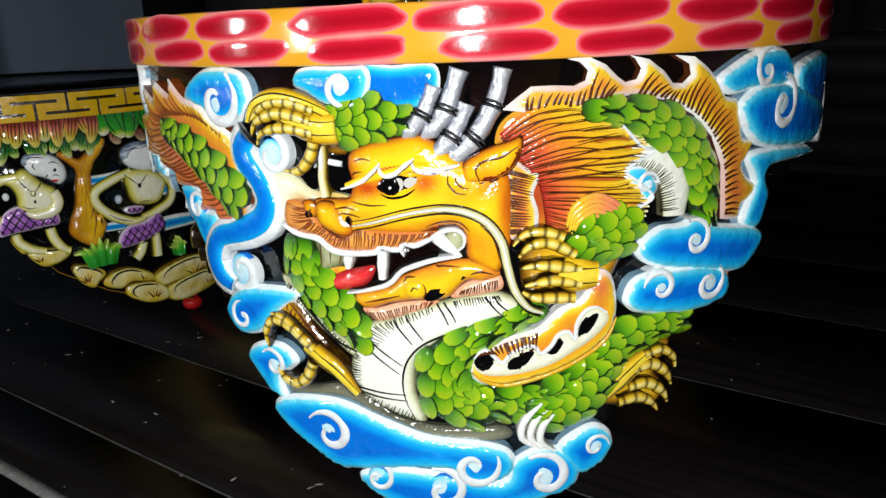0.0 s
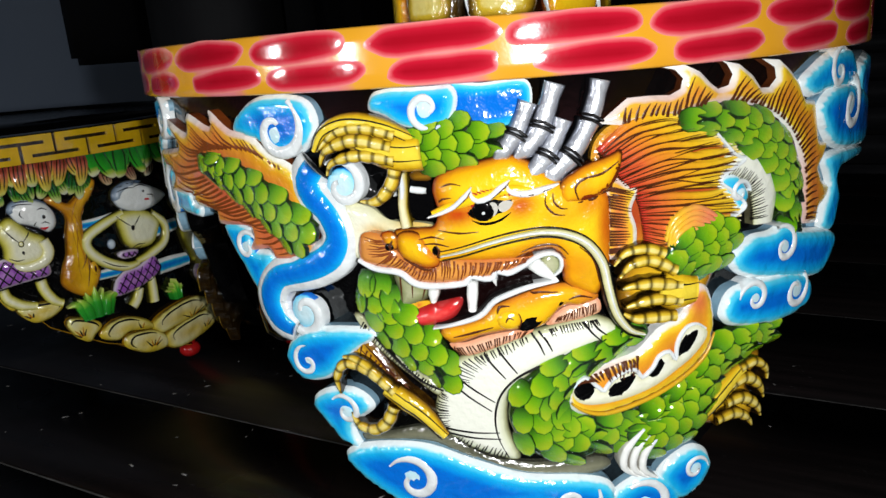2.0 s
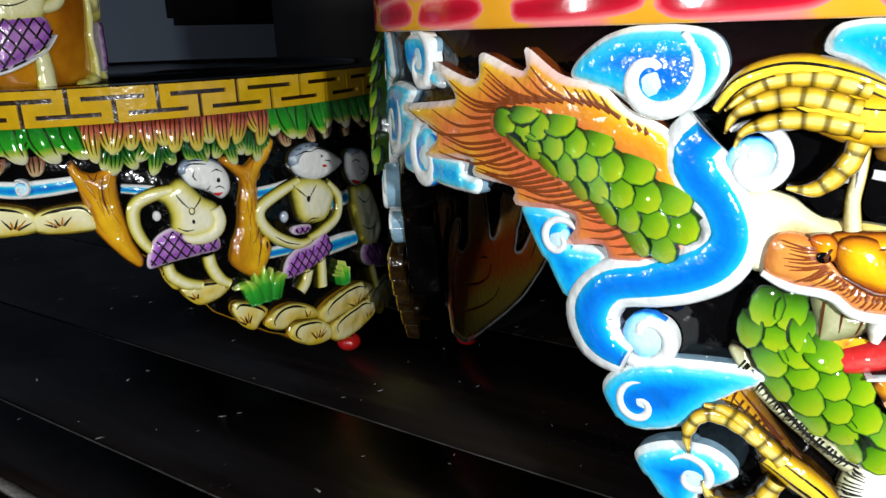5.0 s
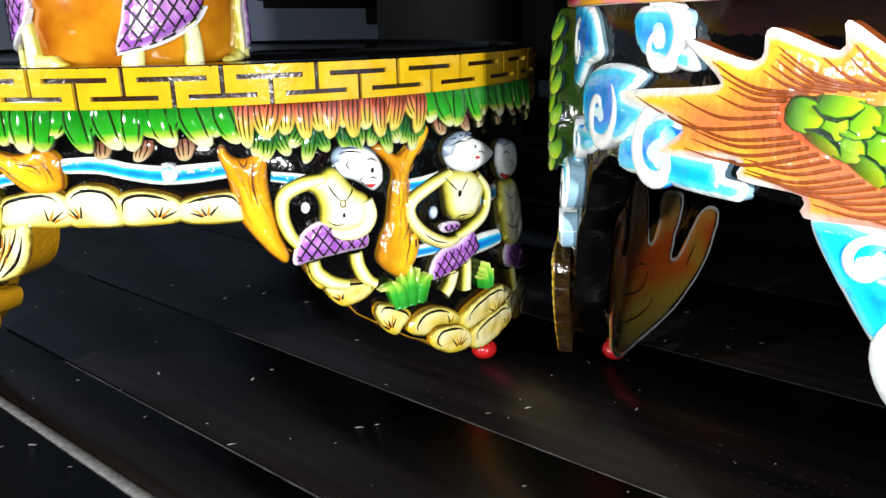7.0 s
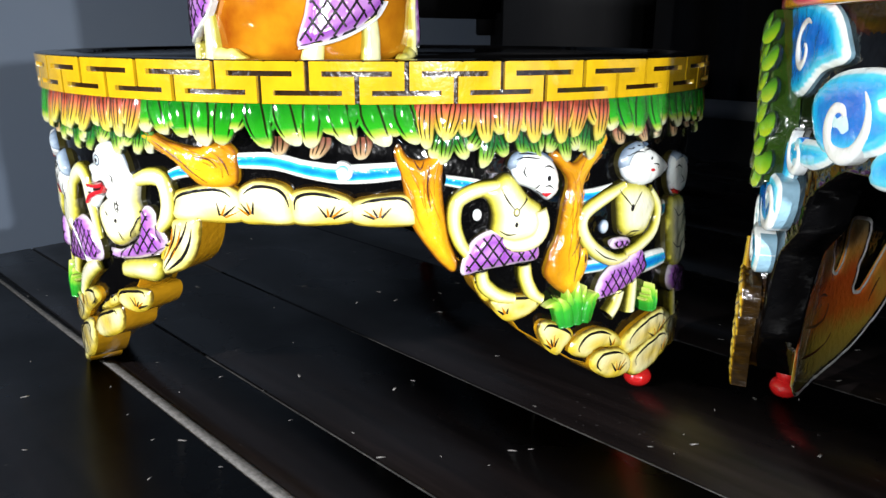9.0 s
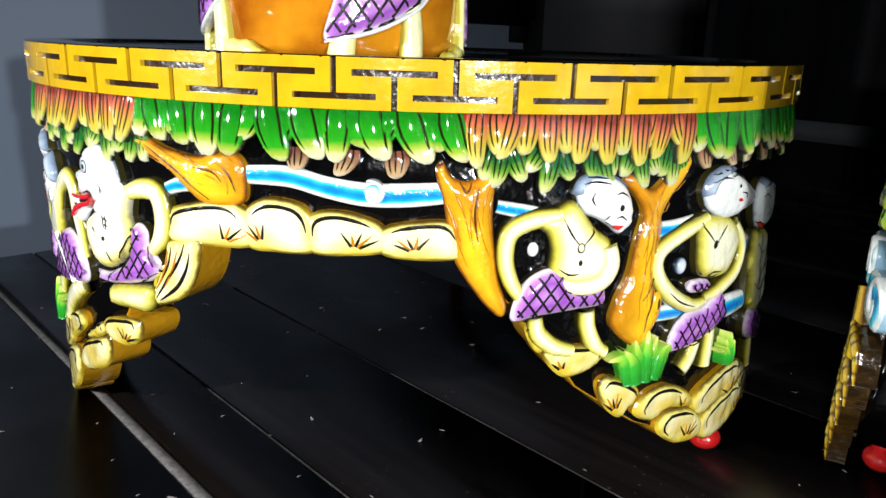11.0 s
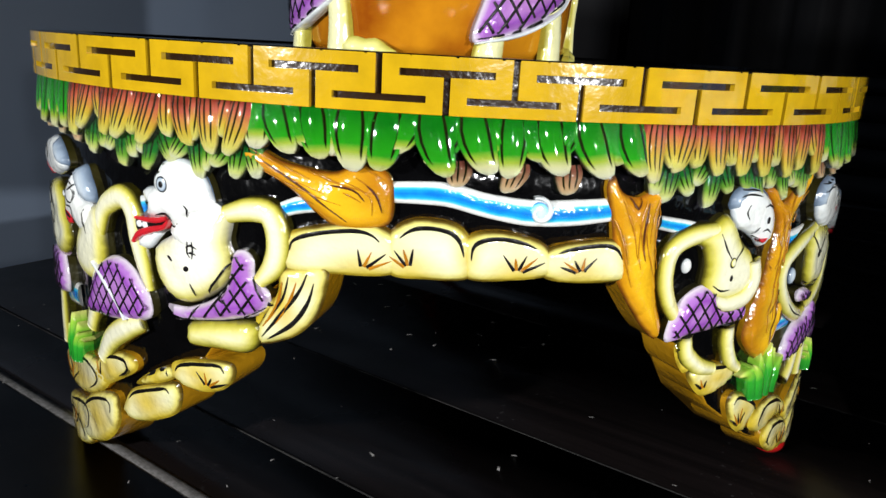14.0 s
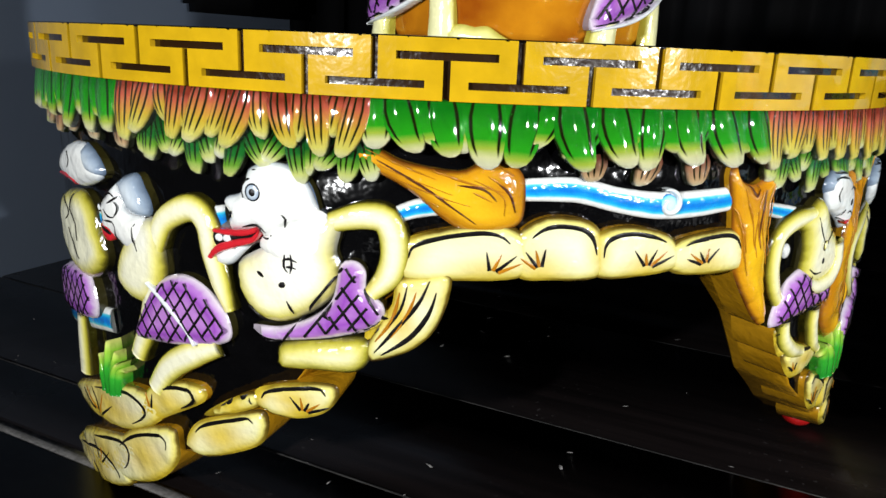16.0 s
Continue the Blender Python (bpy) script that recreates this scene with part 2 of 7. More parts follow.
class Carve:
    """Carved shapes on a ring, gathered into one mesh. Units: millimetres."""

    def __init__(self, ring, mats):
        self.ring, self.mats = ring, mats
        self.verts, self.faces, self.idx, self.edge, self.along, self.flat, self.tone = [], [], [], [], [], [], []

    def add(self, uvo, faces, mat, edge, along, tone=None):
        base = len(self.verts)
        self.verts += [self.ring.wrap(*p) for p in uvo]
        self.flat += [tuple(p) for p in uvo]
        self.faces += [tuple(base + i for i in f) for f in faces]
        self.idx += [mat] * len(faces)
        self.edge += [float(e) for e in edge]
        self.along += [float(e) for e in along]
        self.tone += [float(e) for e in tone] if tone is not None else [0.0] * len(uvo)

    def relief(self, pts, mat=0, low=-8.0, base=0.0, high=5.0, round_=5.0, brush=8.0, step=2.2, smooth=True, wave=0.0, side=None, spots=()):
        """A filled outline with a domed face. brush: millimetres from border to the middle colour."""
        o = spline(pts, step * 0.8, True) if smooth else np.array(pts, float)
        lo, hi = o.min(0), o.max(0)
        gx, gy = np.meshgrid(np.arange(lo[0], hi[0], step), np.arange(lo[1], hi[1], step * 0.87))
        gx[1::2] += step / 2
        g = np.stack([gx.ravel(), gy.ravel()], 1)
        if len(g):
            g = g[inside(g, o)]
        if len(g):
            g = g[border_distance(g, o) > step * 0.55]
        allp = np.concatenate([o, g]) if len(g) else o
        n = len(o)
        vs, _, fs, *_ = delaunay_2d_cdt([Vector(p) for p in allp], [], [list(range(n))], 1, 1e-5)
        v = np.array([tuple(p) for p in vs])
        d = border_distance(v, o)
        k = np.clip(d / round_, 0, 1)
        h = base + high * np.sqrt(np.clip(1 - (1 - k) ** 2, 0, 1))
        if wave:
            h += wave * np.array([noise.noise((p[0] * 0.12, p[1] * 0.12, 3.0)) for p in v]) * k
        span = max(hi[1] - lo[1], 1e-6)
        al = (v[:, 1] - lo[1]) / span
        uvo = [(p[0], p[1], q) for p, q in zip(v, h)]
        fl = []
        for f in fs:
            a, b, c = (v[i] for i in f[:3])
            fl.append(tuple(f) if (b[0] - a[0]) * (c[1] - a[1]) - (b[1] - a[1]) * (c[0] - a[0]) > 0 else tuple(reversed(f)))
        tone = np.zeros(len(v))
        for su, sz, ra, rb, tilt, amount in spots:
            x, y = v[:, 0] - su, v[:, 1] - sz
            x, y = x * math.cos(tilt) + y * math.sin(tilt), y * math.cos(tilt) - x * math.sin(tilt)
            tone = np.maximum(tone, amount * np.exp(-(x / ra) ** 2 - (y / rb) ** 2))
        m = len(uvo)
        area = ((o[:, 0] * np.roll(o[:, 1], -1)) - (np.roll(o[:, 0], -1) * o[:, 1])).sum()
        top = [(p[0], p[1], base) for p in o]
        uvo += top + [(p[0], p[1], low) for p in o]
        faces_up = len(fl)
        for i in range(n):
            j = (i + 1) % n
            q = (m + i, m + n + i, m + n + j, m + j)
            fl.append(q if area > 0 else tuple(reversed(q)))
        first = len(self.idx)
        self.add(uvo, fl, mat, list(np.clip(d / brush, 0, 1)) + [0.0] * (2 * n), list(al) + [0.0] * (2 * n), list(tone) + [0.0] * (2 * n))
        if side is not None:
            self.idx[first + faces_up:] = [side] * n
        return self

    def limb(self, pts, widths, mat=0, base=0.0, high=4.0, low=-6.0, sides=8, step=2.0, rib=0.0, pitch=6.0, flip=False, airbrush=0.0):
        """A tapered, half-round sweep along a smooth curve; widths are spread evenly along it."""
        c = spline(pts, step)
        n = len(c)
        s = np.concatenate([[0], np.cumsum(np.linalg.norm(np.diff(c, axis=0), axis=1))])
        f = s / max(s[-1], 1e-6)
        w = np.interp(f, np.linspace(0, 1, len(widths)), widths) / 2
        if rib:
            w = w * (1 + rib * np.cos(2 * np.pi * s / pitch))
        d = np.gradient(c, axis=0)
        d /= np.maximum(np.linalg.norm(d, axis=1), 1e-9)[:, None]
        nrm = np.stack([-d[:, 1], d[:, 0]], 1)
        groove_tone = np.clip(-1.6 * np.cos(2 * np.pi * s / pitch) - 0.7, 0, 1) if rib else np.zeros(n)
        uvo, ed, al, fl, tn = [], [], [], [], []
        wm = max(w.max(), 1e-6)
        for i in range(n):
            for k in range(sides + 1):
                a = math.pi * k / sides
                p = c[i] + nrm[i] * w[i] * math.cos(a)
                hh = base + high * math.sin(a) * (w[i] / wm) ** 0.7
                uvo.append((p[0], p[1], hh))
                ed.append(min(1.0, (1 - abs(math.cos(a))) * w[i] / airbrush) if airbrush else math.sin(a)), al.append(f[i]), tn.append(groove_tone[i])
            for sgn in (-1, 1):
                p = c[i] + nrm[i] * w[i] * sgn
                uvo.append((p[0], p[1], low)), ed.append(0), al.append(f[i]), tn.append(0)
        r = sides + 3
        for i in range(n - 1):
            for k in range(sides):
                fl.append((i * r + k, i * r + k + 1, (i + 1) * r + k + 1, (i + 1) * r + k))
            fl.append((i * r + sides, i * r + sides + 1, (i + 1) * r + sides + 1, (i + 1) * r + sides))
            fl.append((i * r + sides + 2, i * r, (i + 1) * r, (i + 1) * r + sides + 2))
        for i, order in ((0, 1), (n - 1, -1)):
            cap = [i * r + k for k in range(sides + 1)]
            fl.append(tuple(cap[::order]))
        if flip:
            al = [1 - v for v in al]
        self.add(uvo, fl, mat, ed, al, tn)
        return self

    def ink(self, pts, widths, mat, lift=0.25, step=1.6):
        """A brush line that lies on what has been carved so far."""
        f = np.array(self.flat)
        f = f[f[:, 2] > -6]
        c = spline(pts, step)
        n = len(c)
        d = np.gradient(c, axis=0)
        d /= np.maximum(np.linalg.norm(d, axis=1), 1e-9)[:, None]
        nrm = np.stack([-d[:, 1], d[:, 0]], 1)
        w = np.interp(np.linspace(0, 1, n), np.linspace(0, 1, len(widths)), widths) / 2
        uvo, fl = [], []
        for i in range(n):
            gap = ((f[:, :2] - c[i]) ** 2).sum(1)
            near = np.argpartition(gap, min(4, len(f) - 1))[:4]
            h = f[near, 2].max() if gap.min() < 16 else f[near, 2].mean()
            for k, e in ((-1, -0.25), (0, 0.12), (1, -0.25)):
                p = c[i] + nrm[i] * w[i] * k
                uvo.append((p[0], p[1], h + lift + e))
        for i in range(n - 1):
            for k in range(2):
                fl.append((3 * i + k + 1, 3 * i + k, 3 * i + 3 + k, 3 * i + 4 + k))
        keep = len(self.flat)
        self.add(uvo, fl, mat, [0.5] * len(uvo), [0.5] * len(uvo))
        del self.flat[keep:]
        self.flat += [(0, 0, -99)] * len(uvo)
        return self

    def bead(self, u, z, ru, rz, mat=0, base=0.0, high=3.0, tilt=0.0, rings=4, turns=14):
        """A low dome, such as an eye, a stud or a boss."""
        uvo, ed, fl = [(u, z, base + high)], [1.0], []
        ct, st = math.cos(tilt), math.sin(tilt)
        for j in range(1, rings + 2):
            b = min(j / rings, 1) * math.pi / 2
            for k in range(turns):
                a = 2 * math.pi * k / turns
                x, y = ru * math.sin(b) * math.cos(a), rz * math.sin(b) * math.sin(a)
                uvo.append((u + x * ct - y * st, z + x * st + y * ct, base + high * math.cos(b) if j <= rings else base - 5))
                ed.append(math.cos(b))
        for k in range(turns):
            fl.append((0, 1 + k, 1 + (k + 1) % turns))
            for j in range(rings):
                p, q = 1 + j * turns, 1 + (j + 1) * turns
                fl.append((p + k, q + k, q + (k + 1) % turns, p + (k + 1) % turns))
        self.add(uvo, fl, mat, ed, [0.5] * len(uvo))
        return self

    def done(self, name, parent, label=""):
        return mesh_object(name, self.verts, self.faces, self.mats, parent, self.idx, True, label, {"edge": self.edge, "along": self.along, "tone": self.tone})

# ---- the room and the table ----
ALONG, ACROSS = Vector((0.9083, -0.4183, 0)), Vector((0.4183, 0.9083, 0))
TABLE = Matrix((ALONG, ACROSS, Vector((0, 0, 1)))).transposed().to_4x4()


def setting(name, bm, mat, label, category):
    ob = part(name, bm, mat, None, smooth=False)
    ob.matrix_world = TABLE
    return tagged(ob, label, category, kind="structure")


setting("floor", box_bm(-1.75, 3, -2.5, 3.0, -0.80, -0.75, 0), surface("dark floor", (0.03, 0.03, 0.03), (0.05, 0.05, 0.05), 0.6, 4, 0.2), "dark room floor beneath the table", "floor")
# Unseen ceiling and walls: darkened by colour so the lacquer reflects little.
setting("ceiling", box_bm(-1.75, 3, -2.5, 3.0, 1.75, 1.85, 0), shaded_wall, "plain ceiling with shadow put into its colour", "ceiling")
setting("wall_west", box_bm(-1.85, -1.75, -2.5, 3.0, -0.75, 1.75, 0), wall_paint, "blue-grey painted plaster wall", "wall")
setting("wall_north", box_bm(-1.75, 3, 2.9, 3.0, -0.75, 1.75, 0), shaded_wall, "plaster wall with shadow put into its colour", "wall")
setting("wall_east", box_bm(2.9, 3.0, -2.5, 2.9, -0.75, 1.75, 0), shaded_wall, "plaster wall with shadow put into its colour", "wall")
setting("wall_south", box_bm(-1.75, 2.9, -2.6, -2.5, -0.75, 1.75, 0), shaded_wall, "plaster wall with shadow put into its colour", "wall")

table = tagged(new("table"), "dark stained plank table with dusty seams", "table")
table.matrix_world = TABLE
SEAMS = [-0.25, -0.08, 0.10, 0.28, 0.44, 0.60, 0.763, 0.812, 0.909, 1.062, 1.215, 1.368, 1.521, 1.674, 1.83]
for k, (a, b) in enumerate(zip(SEAMS, SEAMS[1:])):
    gap = 0.0045 if abs(b - 0.763) < 1e-6 else 0.0006
    back = 0.0035 if abs(a - 0.763) < 1e-6 else 0.0006
    part("plank", box_bm(-0.845, 1.30, a + back, b - gap, -0.03, 0.0, 0.0008), table_mat, table)
for a in SEAMS[1:-1]:
    w = 0.0044 if abs(a - 0.763) < 1e-6 else 0.0007
    part("seam_dust", box_bm(-0.84, 1.29, a - w, a + w, -0.02, -0.0009 if w > 0.001 else -0.0002, 0), dust if w > 0.001 else old_dust, table, "grey dust lodged in the seam")
for x, y in ((-0.78, -0.18), (1.2, -0.18), (-0.78, 1.74), (1.2, 1.74)):
    part("leg", box_bm(x - 0.035, x + 0.035, y - 0.035, y + 0.035, -0.75, -0.03), table_mat, table)

# ---- the two carved stands ----
dragon_stand = tagged(new("dragon_stand"), "round carved birdcage stand with painted dragon and blue clouds", "cage stand", group="carved cage stands")
dragon_stand.location = (0.4348, 0.9363, 0)
village_stand = tagged(new("village_stand"), "round carved birdcage stand with ochre meander rim and village scene", "cage stand", group="carved cage stands")
village_stand.location = (-0.0222, 1.0597, 0)
D1 = Ring(0.4348, 0.9363, 0.2071, -90, 0.62, -1.2)
V1 = Ring(-0.0222, 1.0597, 0.2125, -77, 0.6, -1.2)
D0, V0 = Ring(0.4348, 0.9363, 0.2071, -90), Ring(-0.0222, 1.0597, 0.2125, -77)


def under_edge(profile, period, u):
    """The stand's lower edge at u, from half a leg's outline, repeated round the ring."""
    x = abs((u + period / 2) % period - period / 2)
    return np.interp(x, [p[0] for p in profile], [p[1] for p in profile])


def shell(name, ring, profile, period, zero, top, outer, inner, mats, parent, label):
    """The wooden ring: black face and back, coloured cut edge below."""
    n = 480
    verts, faces, idx = [], [], []
    girth = 2 * math.pi * ring.radius * 1000
    for k in range(n):
        u = girth * k / n
        z = under_edge(profile, period, u - zero)
        for out, zz in ((outer, top), (outer, (top + z) / 2), (outer, z + 1), (outer - 1, z), (inner + 1, z), (inner, z + 1), (inner, (top + z) / 2), (inner, top)):
            verts.append(ring.wrap(u, zz, out))
    for k in range(n):
        a, b = 8 * k, 8 * ((k + 1) % n)
        for j in range(8):
            j2 = (j + 1) % 8
            faces.append((a + j, a + j2, b + j2, b + j))
            idx.append(1 if j in (2, 3, 4) else 0)
    return mesh_object(name, verts, faces, mats, parent, idx, True, label)


D_LEG = [(0, 16), (20, 24), (44, 32), (64, 50), (84, 66), (95, 84), (103, 102), (112, 116), (136, 132), (145, 150), (165, 161), (217, 163)]
V_LEG = [(0, 10), (30, 20), (77, 41), (111, 64), (133, 94), (160, 118), (168, 124), (222.5, 125)]
shell("wall", D0, D_LEG, 433.75, 22, 219, -5.2, -23, [black, black], dragon_stand, "black lacquered wooden ring with arched cutouts")
shell("wall", V0, V_LEG, 445.06, 222.5, 179, -4.0, -29, [black, cutedge], village_stand, "black lacquered wooden ring with ochre cut edges")
lathe("tray", [(0.0001, 0.2360), (0.1840, 0.2360), (0.1840, 0.2240), (0.0001, 0.2240)], black, dragon_stand, "black floor board within the rim", closed=False)
lathe("tray", [(0.0001, 0.1950), (0.1960, 0.1950), (0.1960, 0.1820), (0.0001, 0.1820)], black, village_stand, "black floor board within the rim", closed=False)
for stand, ring, legs, r in ((dragon_stand, D0, (22, 455.7, -411.7), -12), (village_stand, V0, (222.5, 667.6, -222.5), -9)):
    for u in legs:
        x, y, _ = ring.wrap(u, 0, r)
        bm = bmesh.new()
        bmesh.ops.create_uvsphere(bm, u_segments=20, v_segments=12, radius=1, matrix=Matrix.Translation((x, y, 0.0065)) @ Matrix.Diagonal((0.0085, 0.0085, 0.0065, 1)))
        part("foot", bm, red_foot, stand, "small glossy red foot")
        bm = bmesh.new()
        bmesh.ops.create_cone(bm, cap_ends=True, segments=16, radius1=0.005, radius2=0.006, depth=0.012, matrix=Matrix.Translation((x, y, 0.014)))
        part("peg", bm, red_foot, stand)

# ---- paints of the dragon stand ----
blue = lacquer("blue cloud paint", [(0.0, (0.78, 0.84, 0.84)), (0.15, (0.72, 0.84, 0.86)), (0.24, (0.10, 0.62, 0.80)), (0.5, (0.008, 0.42, 0.80)), (0.8, (0.003, 0.27, 0.75)), (1.0, (0.002, 0.15, 0.64))])
sky_blue = lacquer("pale blue swirl paint", [(0.0, (0.01, 0.16, 0.62)), (0.22, (0.04, 0.42, 0.80)), (0.5, (0.24, 0.66, 0.84)), (1.0, (0.62, 0.80, 0.84))])
white_line = lacquer("white paint line", [(0, (0.80, 0.84, 0.84))])
green = lacquer("green scale paint", [(0.0, (0.006, 0.014, 0.002)), (0.2, (0.03, 0.13, 0.004)), (0.4, (0.10, 0.36, 0.006)), (0.60, (0.24, 0.55, 0.006)), (0.82, (0.50, 0.68, 0.012)), (1.0, (0.66, 0.68, 0.03))])
skin = lacquer("dark green ground paint", [(0, (0.02, 0.05, 0.005))])
flesh = lacquer("orange face paint", [(0.0, (0.05, 0.012, 0.003)), (0.05, (0.10, 0.02, 0.004)), (0.14, (0.50, 0.16, 0.008)), (0.4, (0.79, 0.38, 0.006)), (1.0, (0.84, 0.54, 0.012))], tint=(0.48, 0.045, 0.006))
jaw_paint = lacquer("yellow jaw paint", [(0.0, (0.05, 0.012, 0.003)), (0.06, (0.45, 0.14, 0.010)), (0.3, (0.78, 0.40, 0.008)), (1.0, (0.84, 0.52, 0.012))], tint=(0.68, 0.20, 0.02))
moustache_paint = lacquer("brown moustache paint", [(0.0, (0.50, 0.14, 0.03)), (0.35, (0.74, 0.34, 0.05)), (1.0, (0.82, 0.50, 0.05))], tint=(0.58, 0.20, 0.06))
gilt = lacquer("gilt paint", [(0.0, (0.10, 0.06, 0.004)), (0.5, (0.45, 0.34, 0.05)), (1.0, (0.78, 0.72, 0.45))])
fin_paint = lacquer("orange fin paint", [(0.0, WHITE), (0.12, (0.82, 0.80, 0.68)), (0.20, (0.82, 0.58, 0.03)), (0.45, (0.76, 0.34, 0.015)), (1.0, (0.58, 0.15, 0.03))], tint=(0.60, 0.11, 0.05))
mane_ground_paint = lacquer("red-brown mane ground paint", [(0.0, (0.62, 0.30, 0.02)), (0.4, (0.50, 0.14, 0.015)), (1.0, (0.40, 0.06, 0.015))])
mane_paint = lacquer("orange mane paint", [(0.0, (0.50, 0.03, 0.02)), (0.18, (0.64, 0.12, 0.03)), (0.45, (0.72, 0.29, 0.015)), (0.7, (0.78, 0.45, 0.015)), (0.92, (0.80, 0.54, 0.04)), (1.0, (0.82, 0.74, 0.42))], "along")
ink = lacquer("dark brown ink line", [(0, (0.085, 0.022, 0.006))], rough=0.25)
fin_ink = lacquer("rust-brown fin line", [(0, (0.20, 0.045, 0.008))], rough=0.25)
black_ink = lacquer("black ink line", [(0, (0.006, 0.005, 0.005))], rough=0.2)
red_ink = lacquer("dark red brush line", [(0, (0.40, 0.02, 0.010))])
for m in (ink, fin_ink, black_ink, red_ink):
    matte(m)
cream = lacquer("cream belly paint", [(0.0, (0.06, 0.055, 0.03)), (0.15, (0.32, 0.32, 0.16)), (0.45, (0.68, 0.70, 0.48)), (1.0, (0.82, 0.83, 0.72))])
# dark flanks and bright crown put the gold's highlight into the colour
gold = lacquer("gold claw paint with highlight", [(0.0, (0.010, 0.005, 0.001)), (0.4, (0.10, 0.05, 0.003)), (0.62, (0.38, 0.22, 0.010)), (0.88, (0.64, 0.44, 0.03)), (1.0, (0.80, 0.66, 0.20))], grain=0.3, tint=(0.02, 0.009, 0.001))
palm_gold = lacquer("orange-gold palm paint", [(0.0, (0.03, 0.012, 0.002)), (0.4, (0.30, 0.15, 0.006)), (0.75, (0.68, 0.42, 0.012)), (1.0, (0.82, 0.62, 0.05))], grain=0.35)
# the ramp's pale crown paints a highlight along each horn
silver = lacquer("silver horn paint with highlight", [(0.0, (0.012, 0.013, 0.018)), (0.35, (0.14, 0.15, 0.18)), (0.7, (0.40, 0.42, 0.48)), (1.0, (0.82, 0.84, 0.88))], rough=0.3, peel=0.8)
silver.node_tree.nodes["Principled BSDF"].inputs["Metallic"].default_value = 0.6
tongue_red = lacquer("red tongue paint", [(0.0, (0.25, 0.01, 0.01)), (0.6, (0.68, 0.03, 0.03)), (1.0, (0.75, 0.12, 0.10))])
gum = lacquer("dark mouth paint", [(0.0, (0.003, 0.001, 0.001)), (1.0, (0.006, 0.001, 0.001))])
tooth_white = lacquer("white tooth paint", [(0.0, (0.5, 0.48, 0.42)), (0.5, WHITE)])
beard_paint = lacquer("pink and cream hair paint", [(0.0, (0.70, 0.30, 0.16)), (0.4, (0.80, 0.52, 0.36)), (1.0, (0.80, 0.68, 0.55))])
foot_ground = lacquer("brown and gold ground paint", [(0.0, (0.03, 0.012, 0.002)), (0.3, (0.22, 0.10, 0.006)), (0.7, (0.52, 0.27, 0.010)), (1.0, (0.66, 0.38, 0.015))])
crest_paint = lacquer("pink crest paint", [(0.0, (0.70, 0.14, 0.12)), (0.4, (0.74, 0.24, 0.10)), (0.7, (0.80, 0.42, 0.03)), (1.0, (0.80, 0.50, 0.03))], "along")
cheek_cream = lacquer("cream muzzle ground paint", [(0.0, (0.62, 0.60, 0.36)), (0.4, (0.80, 0.80, 0.62)), (1.0, (0.84, 0.84, 0.74))], tint=(0.72, 0.42, 0.02))
olive_mouth = lacquer("olive-grey inner mouth paint", [(0.0, (0.05, 0.055, 0.03)), (0.5, (0.26, 0.28, 0.13)), (1.0, (0.42, 0.42, 0.26))])
whisker_paint = lacquer("pale olive whisker paint", [(0.0, (0.20, 0.17, 0.04)), (0.5, (0.46, 0.43, 0.16)), (1.0, (0.66, 0.64, 0.40))])
cap_grey = lacquer("grey eye line", [(0, (0.10, 0.12, 0.15))])
cloud_back = lacquer("olive-grey cloud edge paint", [(0.0, (0.06, 0.06, 0.04)), (0.5, (0.20, 0.20, 0.13)), (1.0, (0.32, 0.32, 0.24))])
pink = lacquer("red cheek paint", [(0.0, (0.76, 0.40, 0.02)), (0.35, (0.66, 0.12, 0.03)), (1.0, (0.62, 0.08, 0.05))])


def scale_mesh():
    """One domed scale, tip towards -y, a unit wide."""
    out = [(0.0, 0.5), (0.34, 0.42), (0.5, 0.1), (0.49, -0.28), (0.31, -0.58), (0.0, -0.7), (-0.31, -0.58), (-0.49, -0.28), (-0.5, 0.1), (-0.34, 0.42)]
    verts = [(x, y, 0.02 + 0.09 * (0.5 - y)) for x, y in out] + [(x * 0.88, y * 0.88 - 0.02, 0.07 + 0.08 * (0.5 - y)) for x, y in out] + [(0, -0.08, 0.17)] + [(x * 0.98, y * 0.98, -0.25) for x, y in out]
    faces = []
    for k in range(10):
        j = (k + 1) % 10
        faces += [(k + 10, j + 10, j, k), (20, j + 10, k + 10), (k, j, 21 + j, 21 + k)]
    faces = [tuple(reversed(f)) for f in faces]
    me = bpy.data.meshes.new("scale")
    me.from_pydata(verts, [], faces)
    me.materials.append(green)
    me.polygons.foreach_set("use_smooth", [True] * len(faces))
    me.attributes.new("edge", "FLOAT", "POINT").data.foreach_set("value", [0.0] * 10 + [0.44 - 0.60 * y for x, y in out] + [0.50] + [0.0] * 10)
    bm = bmesh.new()
    bm.from_mesh(me)
    bmesh.ops.recalc_face_normals(bm, faces=bm.faces)
    bm.to_mesh(me)
    bm.free()
    return me


SCALE = scale_mesh()


